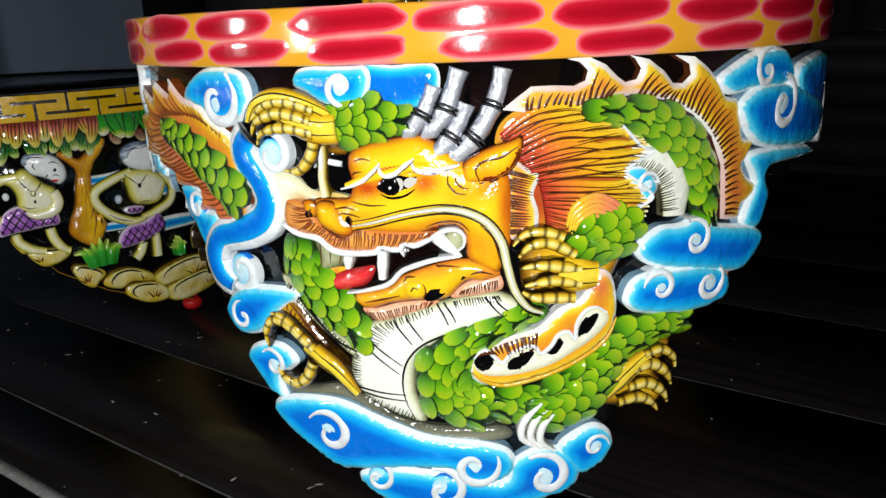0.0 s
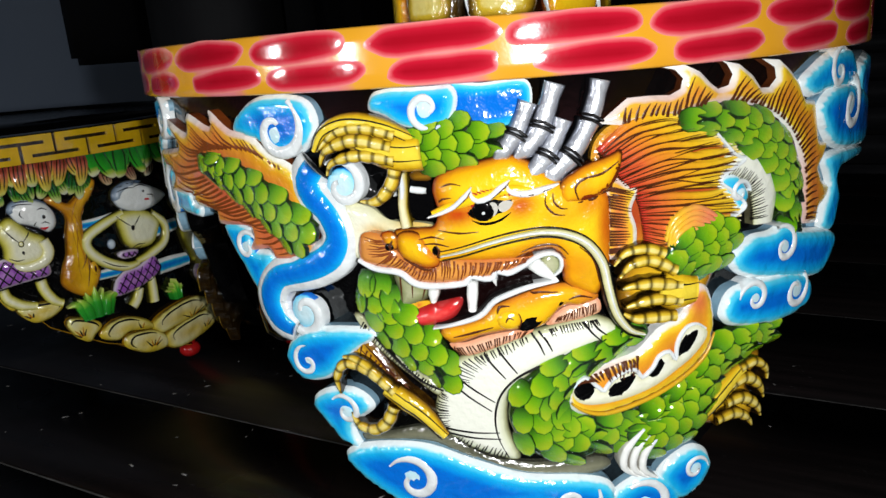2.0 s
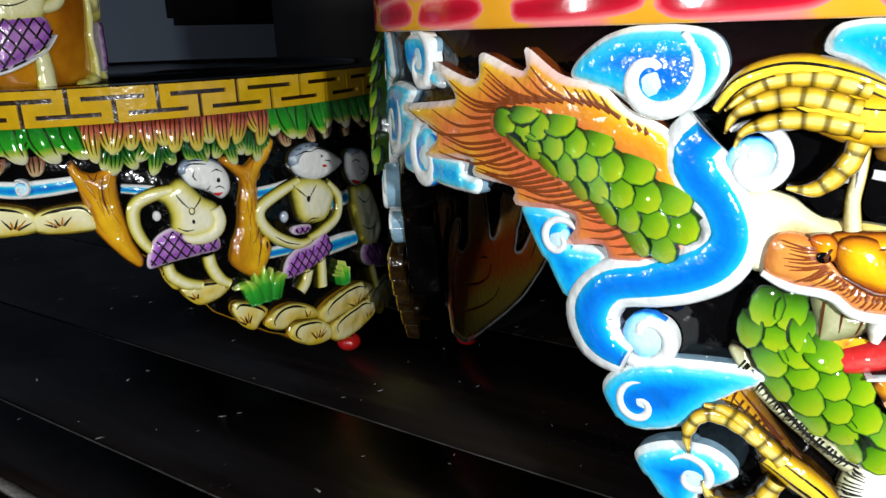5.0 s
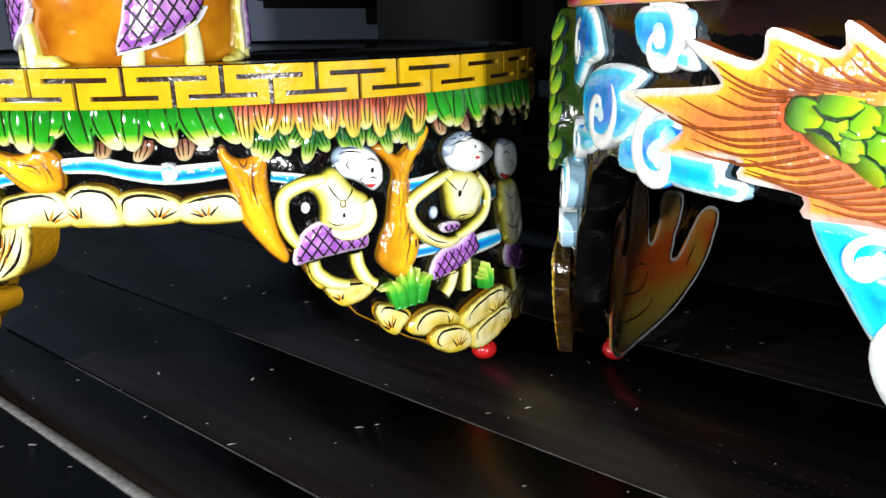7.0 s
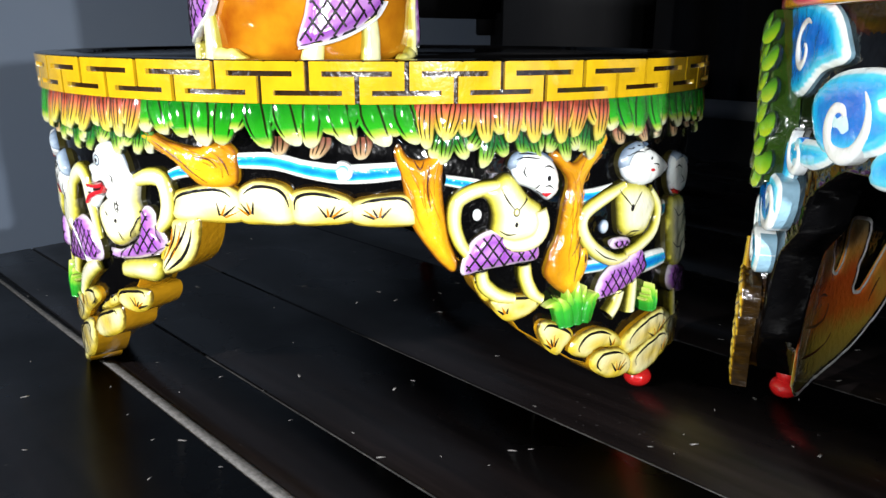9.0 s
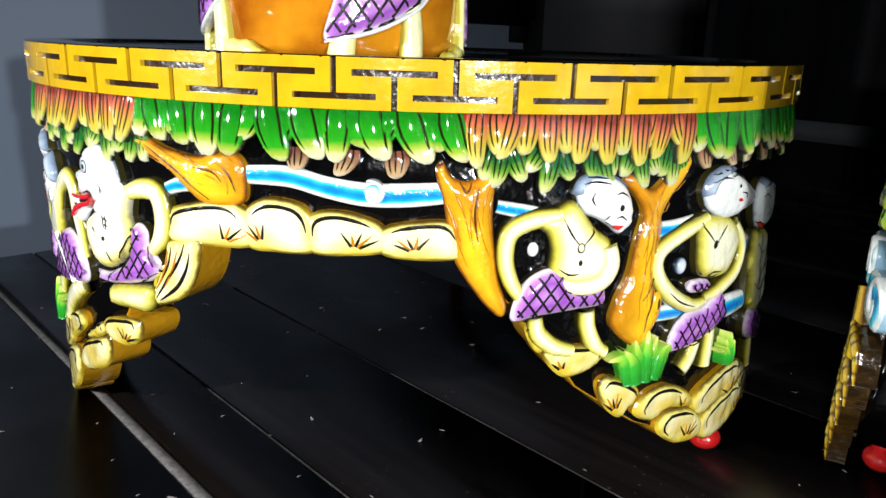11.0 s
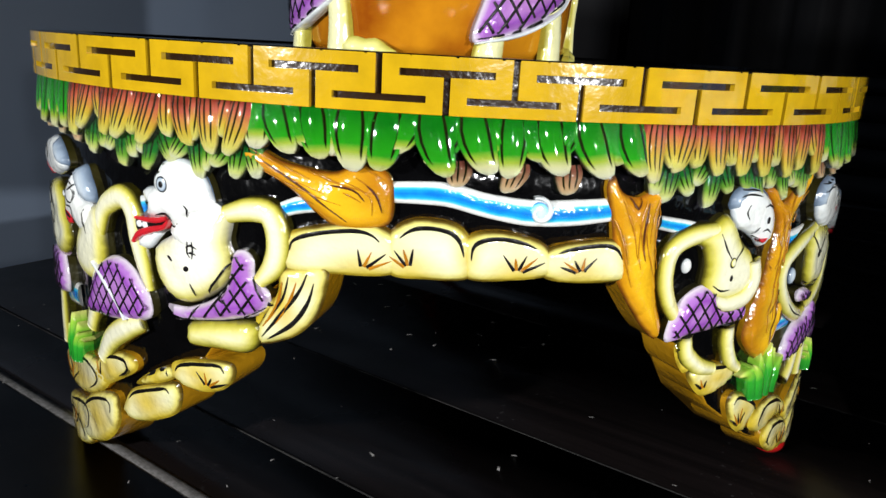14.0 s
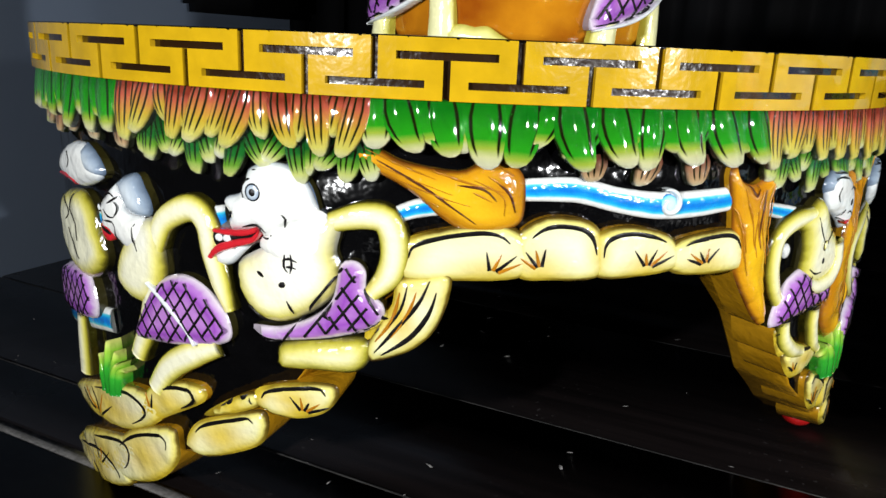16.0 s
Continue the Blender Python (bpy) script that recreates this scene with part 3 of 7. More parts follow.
def body(name, pts, widths, size, base=1.0, high=6.0, back=False, label="", edge_gap=0.5):
    """A stretch of the dragon's body: a half-round sweep clad in overlapping scales."""
    core = Carve(D1, [skin]).limb(pts, widths, 0, base, high * 0.9, sides=10).done(name, dragon_stand, label)
    c = spline(pts if not back else pts[::-1], 0.5)
    s = np.concatenate([[0], np.cumsum(np.linalg.norm(np.diff(c, axis=0), axis=1))])
    w = np.interp(s / s[-1], np.linspace(0, 1, len(widths)), widths if not back else widths[::-1])
    wm = w.max() / 2
    row, at = 0, size * 0.4
    while at < s[-1]:
        i = min(int(np.searchsorted(s, at)), len(c) - 2)
        d = c[min(i + 2, len(c) - 1)] - c[max(i - 2, 0)]
        d = d / np.linalg.norm(d)
        n = np.array([-d[1], d[0]])
        half = w[i] / 2
        count = max(1, int(round(w[i] / (size * 0.98))))
        for k in range(count + row % 2):
            x = (k - (count - 1 + row % 2) / 2) / max(count, 1) * 2 * 0.84
            if abs(x) > 0.9:
                continue
            p = c[i] + n * x * half
            out = base + high * math.sqrt(max(0.0, 1 - x * x)) * (half / wm) ** 0.7 - 0.5
            lean = math.asin(max(-0.9, min(0.9, x))) * 0.75 * min(1.0, high / half * 1.2)
            ob = new("scale", SCALE)
            grow = size * random.uniform(0.97, 1.1) / 1000
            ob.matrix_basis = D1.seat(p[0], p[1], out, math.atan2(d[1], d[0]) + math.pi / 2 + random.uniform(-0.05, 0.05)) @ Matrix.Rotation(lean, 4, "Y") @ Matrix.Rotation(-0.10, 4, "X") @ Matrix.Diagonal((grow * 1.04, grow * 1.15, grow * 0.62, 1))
            ob.parent = core
        at += size * 0.74
        row += 1
    return core


def swirl(c, u, z, r, turn=1.0, start=0.0, base=5.0, mat=1, ball=2):
    """A curl: a pale dome ringed by a spiral ridge."""
    c.bead(u, z, r * 0.74, r * 0.74, ball, base - 1.4, 1.9)
    pts = []
    for k in range(21):
        f = k / 20
        a = start + turn * f * 2.0 * math.pi
        q = r * (1.12 - 0.92 * f)
        pts.append((u + q * math.cos(a), z + q * math.sin(a)))
    c.limb(pts, [r * 0.16, r * 0.36, r * 0.46, r * 0.44, r * 0.26], mat, base - 0.6, 2.2, sides=6, step=1.0)


def cloud(pts, curls=(), high=6.0, brush=9.0, label="", low=-7.5, base=0.0):
    """A puffy cloud with white border and curls (u, z, radius, turn, start)."""
    c = Carve(D1, [blue, white_line, sky_blue, side_shade])
    c.relief(pts, 0, low, base, high, 4.0, brush, wave=0.8, side=3)
    for u, z, r, turn, start in curls:
        swirl(c, u, z, r * 1.3, turn, start, base + high - 0.3)
    return c.done("cloud", dragon_stand, label or "blue carved cloud with white edge and curls")


def ray_lines(c, starts, ends, n, mat, width=1.0, base=6.0, bend=0.0, outline=None):
    """Fine ink rays fanned between two lines, kept within an outline."""
    a, b = spline(starts, 1.0), spline(ends, 1.0)
    edge = spline(outline, 2.0, True) if outline is not None else None
    for k in range(n):
        f = (k + 0.5) / n
        p, q = a[int(f * (len(a) - 1))], b[int(f * (len(b) - 1))]
        t = random.uniform(0.68, 0.95)
        for _ in range(8):
            e = p + (q - p) * t
            mid = (p + e) / 2 + bend * np.array([-(e - p)[1], (e - p)[0]])
            pair = np.array([mid, e])
            if edge is None or (inside(pair, edge).all() and border_distance(pair, edge).min() > 2.2):
                c.ink([p, mid, e], [width, width * 0.8, 0.25], mat, step=2.5)
                break
            t *= 0.85


cloud([(-51.8, 210.4), (-49.8, 216.3), (-43.2, 218), (-34.3, 217.9), (-24.6, 217.9), (-18.3, 217.9), (-15.8, 213.4), (-17.6, 206.6), (-21.3, 202.8), (-30.3, 201.6), (-39, 203.3), (-45.4, 207.5)], [(-27.7, 209.6, 5.6, -1, -0.9)], brush=7)
cloud([(-21.4, 217.7), (-6.8, 217.7), (10.7, 217.5), (11.2, 204.6), (2.7, 200.4), (-10, 199.2), (-20.6, 201.1)], [], high=3.0, base=-3, brush=5)
cloud([(-122.4, 203.7), (-113.9, 213.7), (-99.9, 218.1), (-81, 216.5), (-74.9, 208.6), (-77.5, 198.8), (-87.9, 192.7), (-98.8, 193.5), (-107.8, 199)], [(-94.2, 204, 9.5, -1, 1.0)])
cloud([(-107.9, 100.1), (-103.7, 109.4), (-89.7, 116.7), (-65.9, 119.2), (-56.5, 116.5), (-69.1, 106.9), (-81.5, 94.5), (-98.4, 90.1)], [(-94, 100.6, 5.5, 1, 1.5)])
cloud([(-95.8, 80.3), (-86.4, 87.9), (-71.3, 89.7), (-62.7, 81.9), (-73.7, 71.3), (-70.7, 60.7), (-80.8, 62.3), (-88.3, 70.4)], [(-76.3, 79.2, 5.5, -1, 2.5)])
cloud([(-80.1, 56.3), (-67.5, 64.2), (-41.5, 66.7), (-19, 59.6), (2.2, 52.6), (25.6, 49.9), (38.5, 45.4), (41.6, 36), (33.1, 28.5), (17.2, 28.3), (10.8, 35.1), (-15, 33.7), (-41.5, 30.1), (-56.8, 37.5), (-69.7, 45.4)], [(-46.1, 49, 8.5, -1, 2.6), (22.8, 38.3, 8, -1, 0.5)], base=2)
cloud([(-33.8, 27.8), (-15, 33.7), (12.1, 32.1), (35.7, 29), (39.8, 38.8), (54.3, 45.7), (68.3, 40.5), (72.9, 30.7), (66.4, 20.6), (46.3, 15.4), (24.7, 8.5), (8.3, 1.7), (-10.6, 11.1), (-27.4, 18.8)], [(-23.2, 28.3, 5.5, -1, 1.5), (7.8, 24.6, 8, -1, 2.0), (54.8, 30.6, 8.5, -1, 2.2)])
cloud([(60.9, 44.4), (75.7, 54.2), (86, 50.1), (88.3, 40.1), (79.7, 30.8), (69.3, 29.7)], [(78.8, 43.4, 4.5, 1, 0)])
cloud([(95.2, 136.6), (106.1, 145), (118.1, 145.4), (127.6, 147.5), (139.2, 142.3), (168.1, 136.4), (175.4, 128.5), (162.5, 117), (148.7, 116.8), (129.8, 121.3), (104.1, 127.6)], [(125.7, 137.5, 6.5, -1, 2.0)], base=1)
cloud([(90.5, 115.7), (95.7, 123.5), (110.2, 125.4), (129.5, 124.6), (145.2, 120.6), (150.9, 112.4), (146.1, 104.3), (124.5, 102.2), (99.4, 106.1), (91.8, 110.8)], [(107.6, 117.8, 6, -1, 3.0), (134.9, 115.4, 6.5, -1, 0.8)], base=2)
cloud([(134.9, 205.9), (145.4, 212.3), (160.5, 217.1), (183.7, 217), (193.6, 205.5), (186.3, 199.8), (158.8, 199.9), (143.3, 199.1)], [(166.1, 208.7, 7, 1, 1.0)])
cloud([(149, 195.2), (162.7, 202.1), (188.2, 201.7), (215.9, 195.3), (264, 181.9), (236.4, 168.6), (195.7, 169.9), (164.6, 175), (151.7, 185.6)], [(180, 192, 9.5, -1, 1.5)], base=2)
cloud([(200.9, 209.7), (249.2, 213.3), (262.1, 203.2), (260.8, 179.3), (262.2, 166.6), (225.8, 174.4), (199.4, 196.7)], [(252, 178.6, 12, -1, 1.5)], base=1)
cloud([(161.9, 172.2), (222.5, 167.9), (255.5, 159.3), (180.1, 162.8), (178.8, 149), (170.3, 134.6), (157.6, 139.7), (165.1, 156.7)], [])
cloud([(87.8, 171.6), (99, 173), (106.8, 163), (100.3, 156.7), (94.5, 163)], [(99.9, 164.9, 4, 1, 0)], high=4)
cloud([(-327.6, 220.1), (-271.8, 218.9), (-253.2, 204.2), (-254, 198.6), (-271.4, 194.4), (-293.1, 183.9), (-329.4, 185.6)], [(-288.9, 202.1, 8, 1, 1.0)], base=-4, high=4)
cloud([(-328.6, 161.8), (-257.1, 170.1), (-250.8, 165.2), (-264.1, 159), (-282.7, 156.4), (-294.2, 147.4), (-329.8, 142.8)], [(-281.4, 162.3, 7, 1, 2)], base=-4, high=4)
cloud([(-221.7, 213.8), (-220.1, 206.6), (-215.5, 201.5), (-208.7, 200), (-201, 199), (-191.1, 197.2), (-186, 198.3), (-189.2, 202.8), (-194.2, 206.4), (-192.1, 212.9), (-195.9, 216.2), (-217.6, 217.2)], [(-204.5, 205.8, 9, -1, 2.0)], base=-2.5, high=4.5, brush=9)
cloud([(-258.1, 194), (-237.2, 197.6), (-219.8, 197), (-213.1, 194.9), (-217.3, 191), (-225.5, 186.1), (-213.3, 184.8), (-204.3, 183.3), (-209.1, 180.5), (-217, 175.9), (-229.1, 169.4), (-253.4, 165.7), (-264.9, 171.4), (-270, 184.5)], [(-245.1, 178.8, 11, -1, 0.8)], base=-2.5, high=4.5, brush=9)
cloud([(-226.7, 169.8), (-217, 175.9), (-202.8, 182.3), (-193.5, 183.5), (-190.2, 180), (-196.8, 176.5), (-190.2, 172.6), (-174.3, 172.3), (-171.2, 171.1), (-172.2, 166.6), (-163.7, 165.6), (-165.3, 160.4), (-173.5, 159.6), (-190.9, 159.6), (-207.1, 160.5), (-225.4, 160.2)], [(-200.3, 169.5, 12, 1, 0.8)], base=-2.0, high=4.5, brush=9)
cloud([(-143.6, 160.1), (-121.6, 159.4), (-121.8, 150.2), (-107.6, 148.7), (-112.7, 138.2), (-117.6, 124.2), (-131.5, 139.4)], [(-125.8, 150.5, 5.5, 1, 0.5)], base=-4.5)

# the long blue ribbon of cloud with its two curls
c = Carve(D1, [blue, white_line, sky_blue])
c.limb([(-78.4, 189.1), (-83.1, 183.6), (-81.4, 176.3), (-74.7, 168.6), (-71.2, 158.9), (-75.7, 149.8), (-91.1, 142.7), (-105.7, 138.6), (-113, 128.3), (-109, 118.2), (-99, 113.6)], [17, 19, 17, 17, 19, 19, 17, 17, 19, 18, 12], 1, 0.5, 5.5, -9)
c.limb([(-78.3, 188.5), (-82.5, 183.1), (-80.8, 176.4), (-74.2, 168.6), (-71, 158.9), (-75.9, 150.1), (-91.1, 143.1), (-105.7, 138.6), (-112.2, 128.5), (-108.4, 118.9), (-100, 114.6)], [11, 13, 11, 11, 13, 13, 11, 11, 13, 12, 7], 0, 3.0, 4.2, 0)
swirl(c, -66.6, 180.5, 10, -1, 2.2, 2.5)
swirl(c, -93.2, 123.8, 11, 1, 3.0, 2.5)
c.done("cloud", dragon_stand, "long blue ribbon of cloud with two curls")

# ---- fins, with ink rays ----


c = Carve(D1, [fin_paint, fin_ink])
tail_edge = [(-85.9, 184.3), (-102.3, 194.7), (-111.6, 201.4), (-125.5, 204.2), (-139.4, 212.4), (-140.4, 205), (-160.1, 210.6), (-164, 201.6), (-190.4, 207.1), (-176.5, 196.1), (-181.3, 193.4), (-227.6, 187.8), (-195.2, 182), (-190.3, 178.2), (-203.8, 168.8), (-167.6, 172.7), (-165.8, 167.3), (-145.4, 165.8), (-144.1, 160), (-122.3, 160.8), (-119.2, 156), (-122.1, 149.8), (-109.7, 151.4), (-105.6, 146.8), (-93.1, 147.9), (-82.3, 151.5)]
# side walls take the line colour, standing for shade at the fin's edge
c.relief(tail_edge, 0, -8, 1.5, 3.0, 5, 14, side=1, spots=[(-131.7, 167.9, 45, 16, -0.65, 0.9), (-106.3, 154.5, 35, 18, -0.5, 0.9), (-178.1, 180.7, 22, 14, 0, 0.7), (-138.9, 200.7, 26, 10, 0.2, 0.6)])
ray_lines(c, [(-95.1, 187.1), (-111.4, 194.7), (-132, 195.6), (-149.1, 192.9), (-154.2, 187.8), (-149.3, 182.4), (-134.1, 175.2), (-114.5, 166.3), (-100.8, 158.9), (-88.2, 152.5)], [(-95.3, 191.2), (-113.5, 201.3), (-137.8, 211.4), (-160.1, 208.5), (-188.7, 206.1), (-221.8, 187.8), (-198.8, 170), (-164.4, 168.7), (-141.5, 162.8), (-120.5, 159), (-120.4, 152.4), (-94.9, 148)], 44, 1, 1.4, 2.9, 0.09, tail_edge)
c.done("tail_fin", dragon_stand, "orange flame-like tail fin with white edge and ink rays")
body("tail", [(-150.5, 189.4), (-137.7, 186.2), (-122, 181), (-106.9, 173.4), (-95.7, 165.2), (-84.2, 156.6)], [9, 15, 18, 19, 20, 20], 9.0, 3.5, 5.5, label="green scaled dragon tail")

c = Carve(D1, [fin_paint, ink])
# here too the dark sides put edge shade into the colour
c.relief([(37.2, 199.1), (41.3, 202.3), (49.0, 207.8), (58.1, 207.9), (66.6, 207.3), (71.4, 209.2), (72.5, 213.2), (68.9, 216.7), (63.7, 217.9), (72.7, 218.4), (80.1, 215.1), (85.3, 210.2), (89.0, 207.7), (94.1, 208.7), (96.1, 212.8), (93.0, 216.9), (90.3, 218.4), (99.6, 216.3), (107.2, 211.2), (111.7, 206.1), (116.6, 205.7), (120.9, 209.1), (119.7, 213.5), (112.0, 217.4), (122.5, 216.3), (129.6, 212.0), (137.4, 205.6), (141.9, 198.5), (150.0, 197.3), (152.2, 189.2), (155.1, 179.4), (164.6, 178.7), (162.3, 172.8), (156.1, 166.4), (161.3, 160.4), (170.6, 156.2), (165.2, 150.1), (158.3, 147.5), (156.6, 140.8), (144.5, 143.1), (143.4, 155.4), (142.2, 168.3), (135.2, 181.7), (123.7, 192.1), (110.2, 198.9), (95.6, 202.3), (82.4, 202.2), (72.4, 199.7), (60.4, 198.3), (46.6, 197.8)], 0, -8, 0, 3.5, 5, 13, smooth=False, side=1, spots=[(148, 157.8, 12, 26, 0, 0.6), (74.8, 204.1, 40, 6, 0, 0.5)])
ray_lines(c, [(46.6, 198.4), (60.4, 199.0), (72.4, 200.1), (82.4, 202.5), (95.6, 202.6), (110.2, 199.1), (123.7, 192.5), (135.2, 181.7), (142.2, 168.3), (145.2, 144.6)], [(47.2, 206.5), (60.5, 207.1), (73.5, 216.2), (84.8, 209.4), (99.3, 215.0), (112.9, 205.5), (125.3, 213.8), (145.3, 197.3), (153.2, 179.6), (155.6, 166.4), (156.4, 142.5)], 54, 1, 1.5, 3.3, 0.06, [(37.2, 199.1), (41.3, 202.3), (49.0, 207.8), (58.1, 207.9), (66.6, 207.3), (71.4, 209.2), (72.5, 213.2), (68.9, 216.7), (63.7, 217.9), (72.7, 218.4), (80.1, 215.1), (85.3, 210.2), (89.0, 207.7), (94.1, 208.7), (96.1, 212.8), (93.0, 216.9), (90.3, 218.4), (99.6, 216.3), (107.2, 211.2), (111.7, 206.1), (116.6, 205.7), (120.9, 209.1), (119.7, 213.5), (112.0, 217.4), (122.5, 216.3), (129.6, 212.0), (137.4, 205.6), (141.9, 198.5), (150.0, 197.3), (152.2, 189.2), (155.1, 179.4), (164.6, 178.7), (162.3, 172.8), (156.1, 166.4), (161.3, 160.4), (170.6, 156.2), (165.2, 150.1), (158.3, 147.5), (156.6, 140.8), (144.5, 143.1), (143.4, 155.4), (142.2, 168.3), (135.2, 181.7), (123.7, 192.1), (110.2, 198.9), (95.6, 202.3), (82.4, 202.2), (72.4, 199.7), (60.4, 198.3), (46.6, 197.8)])
c.done("back_fin", dragon_stand, "orange spiny back fin with white edge")
c = Carve(D1, [cream, black_ink])
c.limb([(88.8, 175.4), (98.2, 177.2), (109.0, 172.6), (115.8, 162.5), (115.9, 149.0)], [5, 13, 16, 16, 12], 0, 0, 3.5, -8)
ray_lines(c, [(91.6, 171.8), (99.6, 169.4), (106.3, 163.3), (108.1, 151.2)], [(93.7, 176.7), (105.2, 175.5), (115.0, 165.8), (117.7, 151.7)], 30, 1, 0.7, 2.6)
c.done("belly", dragon_stand, "cream dragon belly")
body("neck", [(70.5, 197.6), (85.1, 196.4), (102.2, 191.7), (118.0, 181.7), (130.1, 165.5), (133.7, 146.6)], [5, 12, 17, 17, 14, 10], 9.0, 1.5, 5.5, label="green scaled arch of the dragon's back")

# ---- mane ----
c = Carve(D1, [mane_ground_paint, white_line])
c.relief([(34.2, 186.8), (40, 196.8), (53.7, 200.7), (72.5, 198.6), (87.6, 190.4), (95.9, 180.9), (90.4, 171.8), (99.6, 160), (96.8, 149.1), (78.7, 148.4), (53.9, 149.1), (46.7, 143.4), (39.6, 151.1), (37.4, 168.1)], 0, -8, -1, 2.0, 6, 10)
c.limb([(86.3, 192.1), (96.4, 181.4), (102, 178.5), (89.9, 171.9), (96, 166), (103, 158.9), (94.9, 153.8), (98.5, 147.9), (84, 145.9)], [0.8, 1.8, 1.8, 1.6, 1.8, 1.8, 1.6, 1.4, 0.6], 1, 2, 3, -2)
mane = c.done("mane", dragon_stand, "orange and red combed mane")
roots, tips = spline([(36.5, 189), (41, 183.8), (45.6, 177.1), (51.5, 169.8), (53.9, 160.1), (55.1, 150.3)], 0.5), spline([(70.1, 199.7), (86.3, 191.4), (101.4, 180), (91.5, 171.7), (102.4, 159.7), (97.4, 148.5), (78.8, 147.2)], 0.5)
for k in range(46):
    f = k / 45
    c = Carve(D1, [mane_paint, white_line, ink])
    a, b = roots[int(f * (len(roots) - 1))], tips[int(f * (len(tips) - 1))]
    m1 = a + (b - a) * 0.35 + np.array([0, 5.0 - 7.0 * f + random.uniform(-1.6, 1.6)])
    m2 = a + (b - a) * 0.7 + np.array([0, 3.5 - 6.0 * f + random.uniform(-1.8, 1.8)])
    c.limb([a, m1, m2, b], [1.6, 3.4, 3.2, 0.8], 0, 1.0 + 0.7 * (k % 3), 2.2, -4, sides=6)
    g = np.array([0.0, -1.3])
    c.limb([a + g, m1 + g, m2 + g, b + (m2 - b) * random.uniform(0.1, 0.35) + g], [0.2, random.uniform(0.3, 0.9), random.uniform(0.3, 0.8), 0.2], 2, 3.5 + 0.7 * (k % 3), 0.8, -1, sides=4)
    c.done("lock", mane)
c = Carve(D1, [fin_paint, ink])
tuft_edge = [(38.2, 178.7), (42.8, 178.4), (47.2, 175.6), (53.5, 173.0), (51.2, 168.5), (49.8, 163.9), (51.9, 156.6), (50.9, 148.7), (44.9, 145.9), (37.5, 146.3), (38.3, 158.4), (38.6, 170.7)]
c.relief(tuft_edge, 0, -6, 2, 3.0, 4, 12, spots=[(*(43.5, 160.0), 4, 20, 0, 0.8)])
ray_lines(c, [(39.2, 175.1), (40.2, 162.4), (39.6, 147.8)], [(51.0, 171.6), (49.6, 160.4), (49.2, 147.8)], 24, 1, 1.0, 5.3)
c.done("cheek_hair", dragon_stand, "orange cheek tuft with white edge")

# ---- head ----
c = Carve(D1, [cheek_cream, ink])
c.relief([(-67.6, 172.9), (-56.8, 171.6), (-50.6, 167.5), (-45.5, 165.4), (-34.3, 164.6), (-28.4, 162.5), (-34.5, 157.4), (-46.7, 159.4), (-55.1, 161.0), (-58.6, 155.9), (-59.6, 149.2), (-65.6, 149.6), (-69.9, 154.3), (-67.5, 163.2)], 0, -8, -2.0, 4.0, 5, 10, spots=[(*(-36.4, 162.7), 9, 5, 0, 0.8), (*(-52.9, 162.5), 7, 3, 0, 0.5)])
c.done("snout_ground", dragon_stand, "cream ground before the muzzle")
EYE_RED = [(*(-18.5, 168.7), 9, 4.5, 0.1, 1.0), (*(-11.7, 172.6), 9, 3.2, 0.2, 0.8), (*(5.7, 171.3), 6, 5, 0.3, 0.9), (*(-25.3, 176.0), 5, 9, 0, 0.45), (*(20.5, 167.0), 9, 6, 0, 0.35), (*(38.2, 160.5), 3.5, 18, 0, 0.8), (*(32.5, 169.1), 9, 5, 0.3, 0.55), (*(-24.5, 156.4), 12, 3, 0.1, 0.4), (*(28.6, 144.5), 6, 8, 0.4, 0.5), (*(3.1, 152.4), 14, 2.5, 0.2, 0.35)]
head = Carve(D1, [flesh, ink]).relief([(-45.6, 162.0), (-40.4, 163.3), (-33.4, 163.4), (-28.4, 164.2), (-26.7, 169.9), (-28.2, 178.1), (-26.1, 183.7), (-18.4, 187.1), (-8.9, 189.0), (2.4, 190.8), (12.1, 186.4), (22.0, 179.9), (32.2, 175.2), (40.2, 172.6), (41.5, 158.1), (41.1, 147.6), (38.0, 137.2), (34.5, 131.0), (26.4, 133.9), (21.6, 138.6), (21.0, 145.1), (18.1, 151.6), (11.1, 151.6), (3.2, 148.6), (-8.7, 148.2), (-20.6, 148.4), (-32.6, 147.2), (-40.8, 150.9), (-45.8, 156.2)], 0, -8, 2.0, 7.0, 13, 8, wave=1.0, spots=EYE_RED)
for q in ([(-26.3, 173.0), (-23.9, 175.0), (-20.4, 175.5)], [(-24.2, 179.7), (-20.4, 181.0), (-16.5, 180.2)], [(15.3, 174.8), (14.9, 170.8), (18.2, 166.9), (22.2, 166.2)], [(17.9, 175.2), (18.0, 171.8), (20.5, 169.0), (23.3, 168.6)], [(-34.4, 159.1), (-29.4, 160.0), (-24.4, 159.1)], [(-33.5, 157.0), (-28.4, 157.4), (-22.5, 156.1)], [(-26.4, 162.7), (-18.5, 161.5), (-10.7, 161.7)], [(5.1, 152.4), (12.0, 154.5), (19.0, 154.1), (23.2, 150.0)], [(3.2, 150.3), (11.1, 152.5), (18.1, 152.5), (22.1, 148.2)], [(27.2, 153.1), (32.6, 147.3), (35.2, 137.4)]):
    head.ink(q, [0.3, 0.9, 0.3], 1)
head = head.done("head", dragon_stand, "orange dragon face with red shading and open mouth")
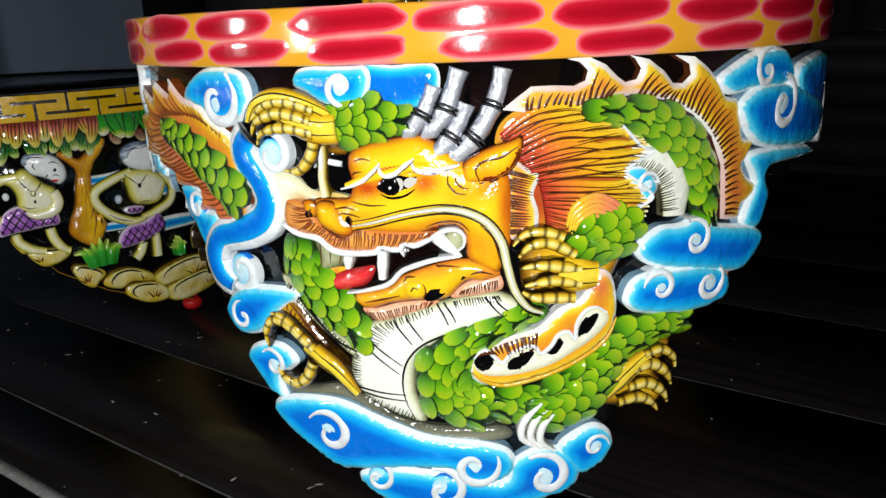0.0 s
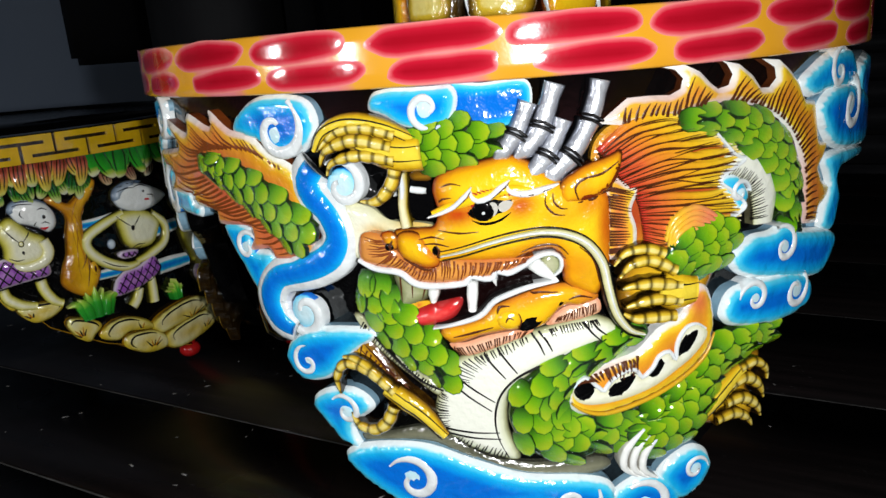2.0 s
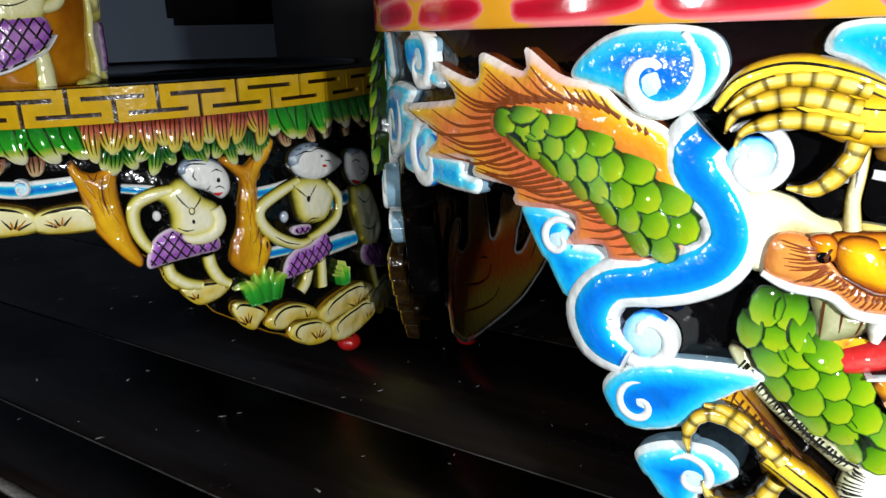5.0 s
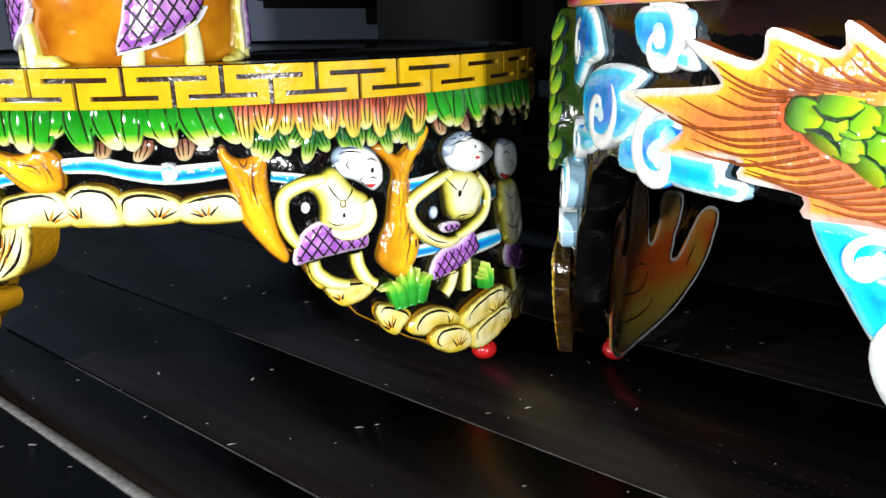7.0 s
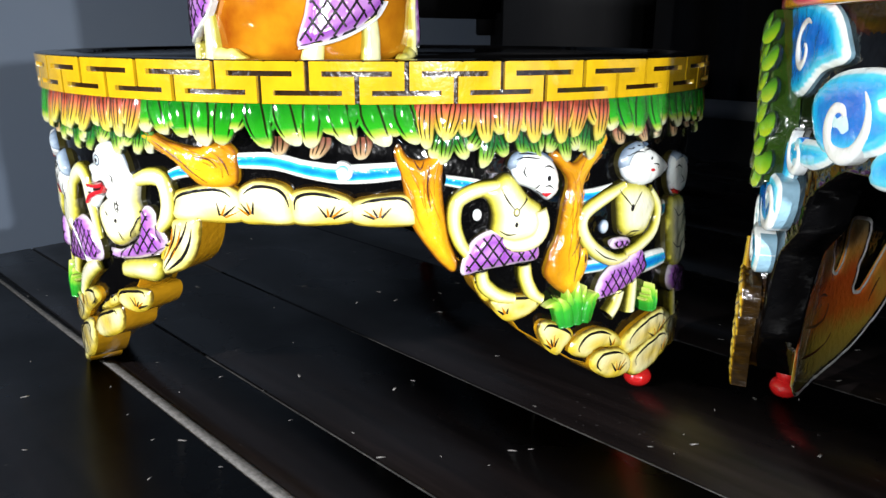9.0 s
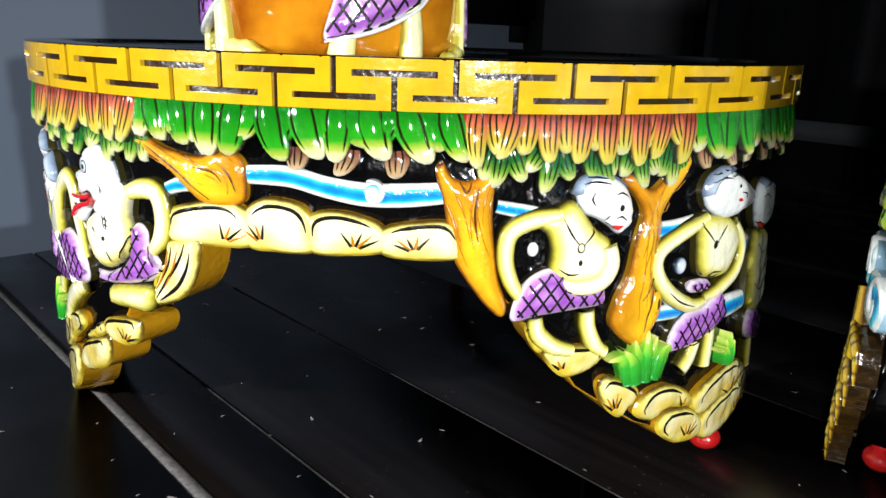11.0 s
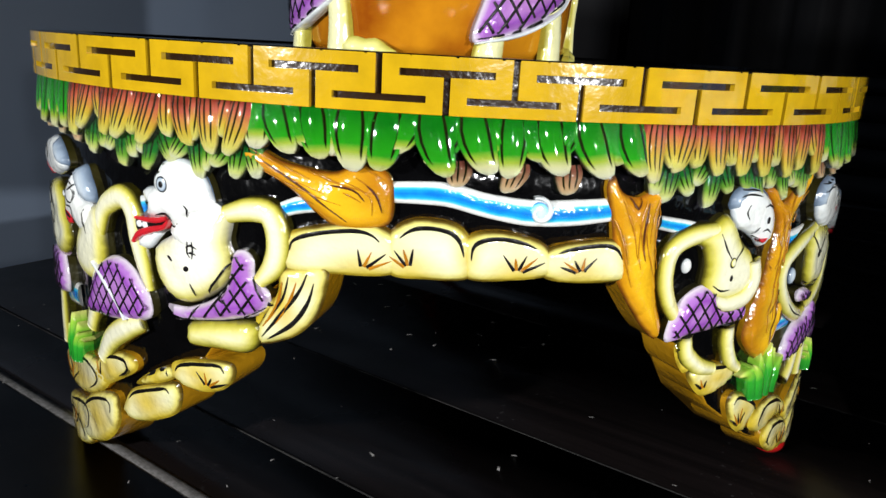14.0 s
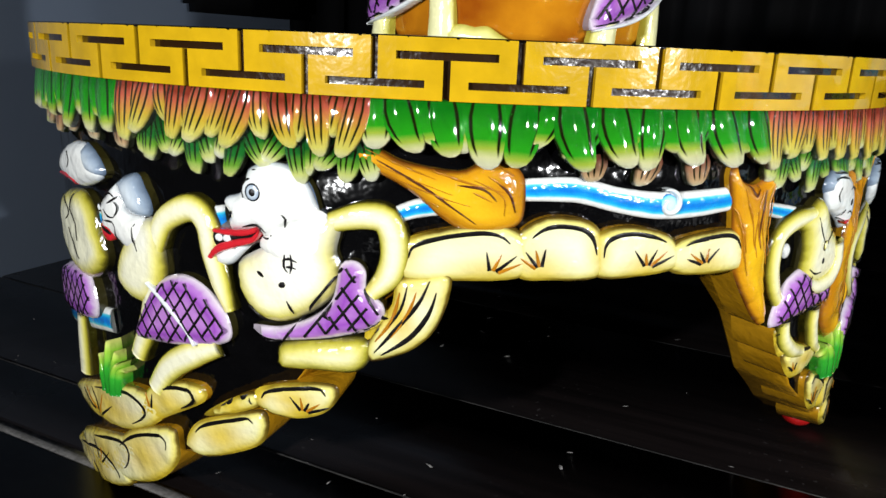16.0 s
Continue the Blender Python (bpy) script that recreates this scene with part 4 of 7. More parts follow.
Carve(D1, [gum]).relief([(-39.0, 138.9), (-28.7, 138.5), (-16.6, 140.2), (-4.6, 142.1), (5.2, 146.4), (16.2, 149.2), (21.4, 145.0), (18.5, 139.2), (5.4, 137.4), (-4.5, 133.4), (-9.5, 127.4), (-20.7, 122.5), (-30.0, 121.2), (-37.2, 124.4)], 0, -8, -3, 1.5, 4, 8).done("mouth", head)
c = Carve(D1, [olive_mouth, ink])
c.relief([(-48.3, 143.7), (-42.0, 143.9), (-36.9, 139.7), (-29.7, 137.6), (-33.3, 133.5), (-41.3, 129.2), (-47.8, 128.0), (-46.5, 135.3)], 0, -8, -1, 2.5, 4, 5)
ray_lines(c, [(-46.2, 142.9), (-39.0, 139.6), (-31.8, 137.5)], [(-46.6, 129.7), (-41.3, 129.9), (-33.9, 134.0)], 3, 1, 0.8)
c.done("inner_lip", head, "olive-grey inner lip with hatching")
Carve(D1, [olive_mouth]).bead(*(16.3, 145.4), 4.2, 4.6, 0, 0.5, 2.5).done("cheek_pad", head, "olive pad at the corner of the mouth")
c = Carve(D1, [jaw_paint, ink, black, cream])
c.relief([(-30.0, 119.6), (-20.7, 122.1), (-12.1, 124.7), (-6.5, 129.5), (3.5, 133.6), (13.5, 136.3), (21.7, 137.3), (31.1, 135.2), (35.7, 129.8), (28.3, 127.1), (21.0, 127.3), (14.0, 120.4), (6.8, 118.4), (-2.3, 118.3), (-12.5, 116.6), (-20.8, 113.9), (-26.3, 113.8)], 0, -7, 1, 5, 5, 8, spots=[(*(9.6, 132.9), 12, 2.5, 0.3, 0.7), (*(-22.8, 115.7), 9, 2.5, 0.3, 0.7), (*(31.3, 131.3), 6, 5, 0, 0.9)])
c.bead(*(-1.0, 124.0), 5.2, 4.4, 0, 4.5, 4.0)
# openings are black patches laid on, standing for the dark inside
c.relief([(3.2, 126.1), (11.7, 127.9), (14.2, 126.0), (11.1, 121.3), (6.2, 118.8), (2.7, 119.9)], 2, 2, 5.4, 0.6, 3, 5).relief([(16.5, 132.4), (21.8, 132.3), (21.1, 129.9), (18.9, 128.5)], 2, 2, 5.2, 0.5, 2, 5)
for q in ([(-5.5, 126.8), (-4.5, 129.5), (-0.5, 129.8)], [(-23.8, 117.0), (-16.6, 118.7), (-7.5, 121.1)], [(2.8, 126.6), (3.7, 123.2), (2.5, 119.4)], [(-0.5, 132.2), (9.5, 134.6), (18.7, 134.5)], [(-2.4, 123.4), (-1.2, 125.4), (0.8, 124.4)], [(22.9, 130.9), (27.1, 132.1), (32.4, 130.7)]):
    c.ink(q, [0.4, 1.1, 0.4], 1)
c.done("jaw", head, "yellow lower jaw with black opening")
c = Carve(D1, [white_line, black_ink])
c.limb([(-61.7, 149.8), (-54.0, 146.2), (-44.1, 144.8), (-37.7, 140.1), (-28.7, 139.1), (-17.6, 140.2), (-15.2, 143.0), (-9.6, 141.6), (-6.2, 142.2), (-5.1, 145.1), (-0.7, 143.5), (5.6, 146.2), (12.1, 149.9), (17.5, 150.4), (20.7, 147.6), (20.2, 143.0), (16.6, 140.7)], [2.0, 2.8, 2.8, 3.2, 3.2, 3.2, 3.0, 3.0, 3.0, 2.8, 2.8, 2.8, 2.6, 2.4, 2.0, 1.6, 0.8], 0, 3.6, 3.8, -3)
c.limb([(-32.1, 120.5), (-24.8, 122.0), (-12.6, 125.9), (-6.5, 131.9), (1.5, 135.4), (9.4, 137.6), (19.1, 138.8)], [0.8, 2.0, 2.6, 2.6, 2.6, 2.2, 1.0], 0, 3.6, 3.5, -3)
c.limb([(-31.0, 122.3), (-20.7, 124.1), (-13.4, 127.2), (-7.4, 133.3), (1.0, 136.7), (9.4, 138.7)], [0.3, 1.0, 1.2, 1.2, 1.0, 0.3], 1, 3.8, 1.0, -3, sides=4)
c.done("lip", head, "white scalloped lip line")
c = Carve(D1, [moustache_paint, fin_ink, white_line])
c.relief([(-59.0, 160.9), (-50.9, 160.9), (-45.8, 155.6), (-40.8, 150.5), (-33.7, 146.7), (-28.2, 148.5), (-25.5, 151.5), (-14.6, 149.9), (-2.7, 149.5), (6.2, 149.8), (12.1, 150.3), (6.2, 147.2), (-0.7, 144.6), (-6.6, 143.0), (-17.0, 141.3), (-28.7, 140.4), (-37.3, 141.4), (-44.0, 145.9), (-53.5, 147.5), (-60.8, 150.7)], 0, -3, 4.5, 3.2, 4, 9, spots=[(*(-54.4, 153.9), 9, 5, -0.35, 0.8), (*(-34.8, 143.4), 14, 3.5, -0.1, 0.75), (*(-10.6, 146.6), 18, 3, 0.15, 0.75)])
for a, b, n in (([(-46.4, 158.4), (-46.8, 156.2), (-45.9, 153.0)], [(-58.2, 160.5), (-59.2, 155.9), (-58.8, 150.4)], 8), ([(-45.9, 153.9), (-39.8, 149.2), (-33.1, 146.1), (-28.2, 147.6)], [(-53.9, 147.9), (-44.0, 145.6), (-36.9, 141.4), (-28.7, 140.7)], 18), ([(-26.1, 150.6), (-14.6, 149.2), (-2.7, 148.9), (10.1, 149.8)], [(-26.7, 140.9), (-17.0, 141.5), (-6.6, 143.3), (6.2, 147.2)], 26)):
    ray_lines(c, a, b, n, 1, 0.9, 7.2, 0.06)
c.done("moustache", head, "brown-streaked moustache along the lip")
c = Carve(D1, [flesh, ink, black])
c.relief([(-50.4, 161.5), (-45.6, 162.5), (-43.0, 159.1), (-43.8, 154.8), (-47.3, 155.1), (-50.1, 158.3)], 0, 2, 5.0, 4.0, 5, 6, spots=[(*(-49.2, 160.5), 3, 3, 0, 0.5)])
c.relief([(-44.3, 157.8), (-42.9, 161.6), (-38.8, 162.5), (-34.0, 161.3), (-29.5, 156.6), (-26.5, 151.9), (-27.4, 148.0), (-32.2, 146.7), (-37.7, 148.8), (-42.4, 151.8)], 0, 2, 5.5, 6.0, 10, 7, spots=[(*(-28.5, 155.3), 4, 4, 0, 0.7), (*(-31.6, 147.6), 6, 2.2, 0, 0.5)])
c.bead(*(-46.8, 156.2), 1.8, 1.6, 2, 8.2, 0.8).bead(*(-27.9, 154.5), 1.5, 2.0, 2, 8.2, 0.8)
for q in ([(-45.1, 159.0), (-46.4, 156.4), (-45.7, 154.3)], [(-27.7, 156.6), (-26.5, 154.5), (-27.3, 151.9), (-25.7, 149.8)], [(-41.8, 150.9), (-37.1, 148.0), (-31.7, 145.9), (-26.6, 148.5)], [(-50.0, 161.1), (-51.4, 158.9), (-49.4, 156.4)]):
    c.ink(q, [0.5, 1.3, 0.5], 1)
c.done("nose", head, "bulbous yellow nose")
c = Carve(D1, [pink, tooth_white, black, white_line, red_ink, cap_grey])
c.relief([(-16, 169.2), (-11.6, 173.8), (-5.4, 175.4), (1.1, 175.2), (5.3, 174.4), (4.4, 171.5), (1.4, 168.6), (-2.6, 166), (-7.2, 164.7), (-11.3, 165.4)], 0, 0, 7.6, 2.0, 5, 7)
c.relief([(-14.4, 169.1), (-10.8, 172.9), (-5.4, 174.3), (0.7, 174.3), (3.5, 173.1), (1.9, 170.3), (-2.5, 167.5), (-7.1, 165.8), (-10.8, 166.5)], 2, 4, 9.0, 1.2, 3, 5)
c.relief([(-2.3, 172.6), (0.2, 173.7), (2.8, 172.9), (1.3, 170.4), (-1.2, 169.2), (-2.8, 170.6)], 1, 6, 10.2, 0.7, 2, 3)
c.relief([(-5.9, 173), (-3.9, 173.1), (-2.9, 171.3), (-3.5, 168.9), (-5, 167.7), (-4.4, 169.9)], 1, 6, 10.2, 0.7, 2, 3)
# the tiny white bead is a glint painted on the pupil
c.bead(-8.7, 170.1, 4.2, 4.2, 2, 9.8, 1.5).bead(-8.4, 169.4, 0.7, 0.7, 3, 11.1, 0.3)
for p in [(-12, 173.4), (-10.3, 174.1), (-8.7, 174.7), (-7, 175), (-5.4, 175.4), (-3.5, 175.5), (-1.7, 175.6), (0.1, 175.7), (2, 175.5), (3.6, 175.4)]:
    c.limb([p, (p[0] - 1.4, p[1] + 1.6), (p[0] - 3.6, p[1] + 2.6)], [1.0, 0.9, 0.3], 4, 9.4, 0.6, 6, sides=4)
for q in ([(-14.3, 169.5), (-18, 170.6), (-22.2, 170.3)], [(-14, 168.2), (-18.1, 168.4), (-22, 167.6)], [(-12.8, 166.8), (-16.8, 166.3), (-20.4, 166.2)], [(-13.8, 170.8), (-17, 172.7), (-19.5, 173.3)], [(-12.1, 172), (-14.8, 174.4), (-16.8, 175.3)]):
    c.ink(q, [1.4, 1.1, 0.3], 4)
c.limb([(-12.9, 166.4), (-9.7, 164.9), (-6, 164.9), (-1.8, 166.2), (2, 169)], [0.3, 1.1, 1.2, 1.0, 0.3], 2, 9.2, 0.6, 4, sides=4)
c.done("eye", head, "white eye with black pupil and red lashes")
c = Carve(D1, [flesh, white_line, ink])
c.limb([(-28.3, 169.5), (-20.4, 172.3), (-11.7, 174.6), (-5.0, 176.4), (2.7, 177.4), (12.3, 176.9)], [2, 4, 5.5, 5.5, 5, 2], 0, 6.5, 4, 2)
for q, w in (([(-29.7, 168.3), (-24.3, 169.9), (-18.9, 172.6), (-14.6, 176.6), (-12.3, 179.7)], [0.6, 1.6, 2.0, 2.2, 0.5]), ([(-12.7, 178.1), (-12.7, 176.1), (-10.4, 174.0), (-5.9, 175.2), (-1.9, 178.5), (2.0, 181.5)], [0.8, 2.0, 2.4, 2.2, 2.2, 0.5]), ([(0.9, 179.9), (1.3, 177.5), (3.7, 176.2), (8.5, 175.7), (14.7, 177.0), (20.1, 178.6)], [0.8, 2.2, 2.8, 2.8, 2.2, 0.5])):
    c.limb(q, w, 1, 10.0, 1.8, 7)
for q in ([(-18.5, 171.8), (-14.2, 175.7), (-12.7, 178.1)], [(-5.0, 174.8), (-0.8, 178.0), (1.9, 180.5)], [(4.6, 175.4), (10.4, 175.4), (17.2, 177.4)]):
    c.ink(q, [0.2, 0.6, 0.2], 2)
c.done("brow", head, "flame-shaped white brow")
c = Carve(D1, [flesh, ink])
c.relief([(21.4, 169.9), (19.9, 174.1), (21.1, 178.8), (25.5, 182.0), (32.1, 185.1), (39.7, 187.3), (45.0, 189.2), (44.8, 183.2), (42.4, 177.2), (38.5, 173.5), (32.5, 170.8), (26.8, 170.0)], 0, -4, 5.5, 4.5, 5, 7, spots=[(*(29.2, 175.8), 3.5, 5, 0, 0.35)])
c.relief([(27.5, 171.9), (26.3, 176.4), (29.6, 179.4), (36.4, 180.9), (42.4, 184.7), (43.6, 181.9), (40.4, 176.6), (34.8, 173.0), (30.4, 171.3)], 0, 2, 8.6, 1.0, 3, 40, spots=[(*(32.1, 177.2), 8, 5, 0.4, 0.45)])
for q in ([(27.5, 171.5), (26.1, 176.4), (29.6, 179.6), (36.4, 181.1), (42.8, 185.1)], [(27.2, 170.5), (32.4, 171.2), (38.5, 173.9), (42.4, 177.8)], [(14.7, 175.2), (14.1, 170.4), (17.8, 166.1), (23.0, 165.6)]):
    c.ink(q, [0.4, 1.1, 1.0, 0.3], 1)
c.done("ear", head, "pointed orange ear")
c = Carve(D1, [tongue_red, pink])
c.relief([(-52.7, 123.4), (-46.8, 124.9), (-40.3, 127.5), (-35.0, 129.9), (-26.8, 131.9), (-19.6, 133.0), (-20.7, 127.9), (-24.4, 123.8), (-31.0, 121.2), (-39.5, 120.0), (-46.9, 121.0)], 0, -4, -1, 5.5, 6, 5)
c.relief([(-46.8, 126.3), (-42.4, 129.9), (-36.0, 131.7), (-31.9, 131.3), (-37.1, 128.9), (-42.5, 126.9)], 1, -4, 0, 2.5, 3, 4)
c.done("tongue", head, "red tongue")
for q, w in (([(-30.6, 138.4), (-31.0, 135.3), (-31.3, 131.8)], [4.6, 4.6, 2.2]), ([(-14.6, 141.5), (-15.2, 134.7), (-15.6, 127.9)], [4.4, 4.8, 3.4]), ([(8.8, 147.5), (13.3, 143.4), (19.4, 138.5)], [6.4, 5.2, 0.6]), ([(-6.6, 142.2), (-5.8, 140.0), (-5.4, 138.3)], [3.0, 2.0, 0.4])):
    Carve(D1, [tooth_white]).limb(q, w, 0, 2.4, 4.5, -2, sides=6).done("tooth", head)
c = Carve(D1, [whisker_paint, black_ink, white_line])
q = [(-25.9, 152.3), (-17.6, 153.9), (-6.7, 157.0), (3.0, 159.1), (12.8, 160.1), (21.9, 158.7), (30.2, 154.1), (35.9, 145.6), (38.2, 135.0), (41.4, 123.6), (46.9, 115.8), (53.0, 113.1)]
c.limb(q, [0.8, 1.6, 1.9, 2.1, 2.6, 3.2, 3.8, 4.0, 3.9, 3.7, 3.2, 1.3], 0, 9.0, 2.4, 3, sides=6)
p = np.array(q)
g = np.gradient(p, axis=0)
g /= np.linalg.norm(g, axis=1)[:, None]
nrm = np.stack([-g[:, 1], g[:, 0]], 1)
for d, mat, w in ((-1.9, 1, 0.8), (1.9, 1, 0.8), (0.1, 2, 0.9)):
    c.limb(p + d * nrm, [0.3, w, w, w, 0.3], mat, 9.4 if mat == 1 else 11.2, 0.9, 3, sides=4)
c.done("cheek_line", head, "pale olive whisker with ink edges")

# ---- beard and brow-side patches ----
c = Carve(D1, [beard_paint, ink])
c.relief([(-26.4, 112.8), (-19.7, 113.4), (-10.5, 116.2), (-0.3, 117.7), (8.9, 117.8), (3.8, 114.9), (-5.3, 111.5), (-14.2, 108.4), (-20.8, 107.6)], 0, -7, 0, 3.0, 4, 7)
ray_lines(c, [(-24.5, 111.5), (-14.6, 113.0), (-4.4, 116.0), (6.9, 117.5)], [(-20.8, 106.5), (-13.5, 107.7), (-5.3, 110.6), (3.9, 114.0)], 24, 1, 0.7)
c.relief([(14.0, 119.8), (21.0, 126.4), (27.9, 127.6), (35.2, 129.6), (37.0, 124.1), (32.8, 121.8), (22.3, 120.1)], 0, -7, 0, 3.0, 4, 7)
ray_lines(c, [(19.1, 123.0), (26.7, 126.0), (34.7, 127.7)], [(17.1, 120.5), (24.4, 120.8), (35.0, 122.1)], 20, 1, 0.7)
c.done("beard", head, "pink and cream hatched hair under the jaw")
c = Carve(D1, [gilt, white_line, black, foot_ground])
# two black patches in place of the dark holes beside the strut
c.relief([(-52.9, 172.9), (-48.3, 174.2), (-43.4, 174.2), (-42.5, 170.1), (-44.2, 166.7), (-47.3, 166.5), (-50.6, 169.6)], 2, -8, 0.4, 0.8, 2, 4)
c.relief([(-36.7, 182.3), (-38.1, 175.8), (-38.3, 168.8), (-35.3, 166.1), (-30.1, 165.6), (-28.3, 168.9), (-28.7, 178.1), (-30.1, 182.2)], 2, -8, 0.4, 0.8, 2, 4)
c.relief([(-36.9, 186.0), (-29.0, 185.4), (-28.5, 182.2), (-33.0, 181.7), (-36.7, 182.7)], 3, -8, 0.6, 1.5, 3, 5)
c.limb([(-40.4, 185.6), (-40.4, 178.3), (-41.0, 171.1), (-40.0, 163.3)], [4.6, 4.0, 4.0, 4.8], 0, 0.5, 4, -7)
c.limb([(-40.5, 184.8), (-40.2, 179.3), (-40.7, 175.2)], [2.0, 2.2, 1.4], 1, 3.4, 1.8, -7)
c.limb([(-49.1, 176.3), (-45.7, 176.9), (-42.7, 177.1)], [2.0, 2.6, 2.2], 1, 0.8, 2, -7)
c.limb([(-37.2, 178.7), (-34.1, 178.2), (-30.7, 177.8)], [2.6, 3.0, 2.6], 1, 0.8, 2, -7)
c.done("brow_strut", dragon_stand, "gilt strut between two black openings before the brow")

# ---- horns ----
for q, w in (([(-3.4, 188.6), (4, 196.3), (8, 203.8), (10.6, 210)], 9.0), ([(4.1, 188.5), (12.8, 196.5), (16.9, 205.4), (20.6, 215.8)], 10.0), ([(6.5, 178.7), (15.2, 187.4), (20, 195.2), (23.4, 203)], 9.5), ([(14.4, 178.6), (25.3, 188), (31.4, 197.3), (35.2, 206.1), (37.8, 216)], 10.5)):
    c = Carve(D1, [silver, black_ink])
    p = spline(q, 0.5)
    s = np.concatenate([[0], np.cumsum(np.linalg.norm(np.diff(p, axis=0), axis=1))])
    n = max(2, int(round(s[-1] / 16)))
    for k in range(n):
        i0, i1 = np.searchsorted(s, s[-1] * k / n), min(np.searchsorted(s, s[-1] * (k + 1) / n), len(p) - 1)
        g = p[i0:i1 + 1:max(1, (i1 - i0) // 4)]
        f = 1.0 - 0.08 * k
        c.limb(g, [w * 0.15 if k == 0 else w * f * 0.86, w * f * 0.86, w * f * 0.8, w * f * 0.95], 0, 2, 5.5, -5, step=0.9)
        if k:
            e = p[min(i0 + 3, len(p) - 1)] - p[max(i0 - 3, 0)]
            e = e / np.linalg.norm(e)
            m = np.array([-e[1], e[0]]) * w * f * 0.52
            for d in (-1.4, 0.4):
                c.limb([p[i0] + e * d - m, p[i0] + e * (d + 0.8), p[i0] + e * d + m], [1.0, 1.3, 1.0], 1, 7.0, 0.9, -2, sides=4)
    c.done("horn", dragon_stand, "silver ringed horn")

# ---- lower body ----
c = Carve(D1, [cloud_back])
c.relief([(-70.7, 67.3), (-56.6, 69.8), (-40.6, 73.0), (-27.5, 68.0), (-14.6, 59.9), (0.6, 56.4), (19.2, 55.5), (36.6, 55.6), (38.8, 49.2), (11.8, 44.7), (-5.8, 50.4), (-25.4, 60.0), (-38.6, 65.3), (-54.5, 64.2), (-70.2, 62.7)], 0, -8, -2.5, 3.0, 4, 7)
c.done("cloud_edge", dragon_stand, "olive-grey shaded edge behind the bottom cloud")
c = Carve(D1, [cream, black_ink])
c.relief([(-29.7, 98.2), (-22.9, 106.4), (-14.2, 108.8), (-4.3, 112.9), (5.9, 116.6), (16.5, 119.2), (24.8, 120.8), (35.4, 121.6), (45.3, 115.0), (35.7, 108.4), (22.9, 103.9), (10.4, 98.9), (2.1, 93.4), (-3.0, 86.4), (-3.5, 73.0), (0.6, 58.0), (-14.6, 61.0), (-25.4, 66.6), (-32.9, 72.1), (-35.6, 78.2), (-34.2, 87.4)], 0, -8, -2.5, 5.0, 7, 5)
for s in ([(7.5, 117.0), (10.5, 112.3), (12.7, 106.9)], [(10.8, 117.3), (13.8, 113.0), (16.0, 108.3)], [(-12.5, 108.8), (-8.4, 103.0), (-3.7, 97.1)], [(-6.8, 111.1), (-3.0, 105.2), (1.2, 99.3)], [(32.5, 120.1), (35.3, 116.0), (39.4, 112.6)], [(29.1, 120.0), (32.3, 115.1), (36.0, 111.1)], [(-27.6, 96.9), (-19.8, 89.4), (-10.3, 82.3)], [(-25.0, 99.3), (-17.7, 92.8), (-8.7, 86.4)], [(-30.7, 72.3), (-18.9, 69.9), (-7.1, 69.1)], [(-30.7, 74.3), (-18.8, 72.4), (-7.7, 72.1)]):
    c.ink(s, [1.0, 0.9, 0.5], 1)
for a, b, n in (([(-28.2, 96.8), (-20.8, 105.3), (-13.5, 107.7)], [(-17.7, 94.8), (-12.9, 101.4), (-10.0, 104.2)], 12), ([(-13.3, 107.9), (-4.3, 111.5), (5.9, 115.2)], [(-11.3, 103.7), (-2.2, 107.5), (7.0, 112.5)], 14), ([(15.1, 117.9), (24.4, 119.5), (35.1, 120.3)], [(16.7, 114.2), (26.3, 115.7), (37.0, 116.9)], 18), ([(-33.2, 91.3), (-34.2, 83.2), (-33.5, 73.3)], [(-27.7, 89.2), (-27.3, 82.4), (-27.9, 74.9)], 16), ([(-26.4, 68.0), (-18.9, 63.4), (-5.9, 59.3)], [(-24.2, 71.2), (-14.6, 67.5), (-3.8, 64.1)], 14)):
    ray_lines(c, a, b, n, 1, 0.7, 1.6)
c.done("belly", dragon_stand, "cream dragon belly with ink hatching")
c = Carve(D1, [cream, black_ink])
c.relief([(-69.0, 124.1), (-63.9, 123.7), (-55.4, 112.2), (-44.6, 103.5), (-33.2, 94.7), (-29.4, 92.5), (-33.3, 88.4), (-42.2, 95.0), (-53.0, 103.5), (-62.6, 112.9)], 0, -8, -1.5, 3.5, 4, 5)
ray_lines(c, [(-63.6, 121.6), (-52.8, 109.1), (-42.1, 100.4), (-32.6, 92.8)], [(-66.1, 117.8), (-56.3, 106.8), (-45.5, 97.7), (-34.8, 90.2)], 30, 1, 0.8)
c.done("chest_edge", dragon_stand, "cream hatched edge of the chest")
body("chest", [(-55.8, 144.3), (-55.6, 129.2), (-44.9, 116.7), (-34.4, 106.5), (-27.2, 96.9)], [14, 17, 20, 17, 7], 9.2, 0, 5.5, label="green scaled chest")
body("body", [(54.6, 114.7), (43.4, 109.3), (29.0, 101.7), (16.5, 93.4), (10.4, 83.5), (13.2, 71.9), (25.4, 67.0)] + [(32.2, 70.4), (49.6, 65.7), (66.4, 73.3), (79.9, 83.7), (93.1, 93.5), (109.2, 98.7), (123.8, 99.4)], [6, 9, 13, 21, 28, 23, 18, 15, 17, 19, 19, 17, 14, 10], 9.2, 1.0, 7.0, label="green scaled coil of the dragon's body")
c = Carve(D1, [black_ink])
for q, w in (([(45.4, 114.6), (33.5, 109.3), (22.9, 105.5), (10.3, 101.7), (0.0, 96.5), (-6.6, 88.8), (-9.1, 79.2), (-8.1, 69.3), (-4.2, 60.0)], 1.2), ([(-61.5, 118.2), (-50.7, 106.1), (-40.0, 96.2), (-30.4, 91.5)], 0.8)):
    c.limb(q, [0.4, w, w, w, 0.4], 0, 1.6, 1.6, -4, sides=4)
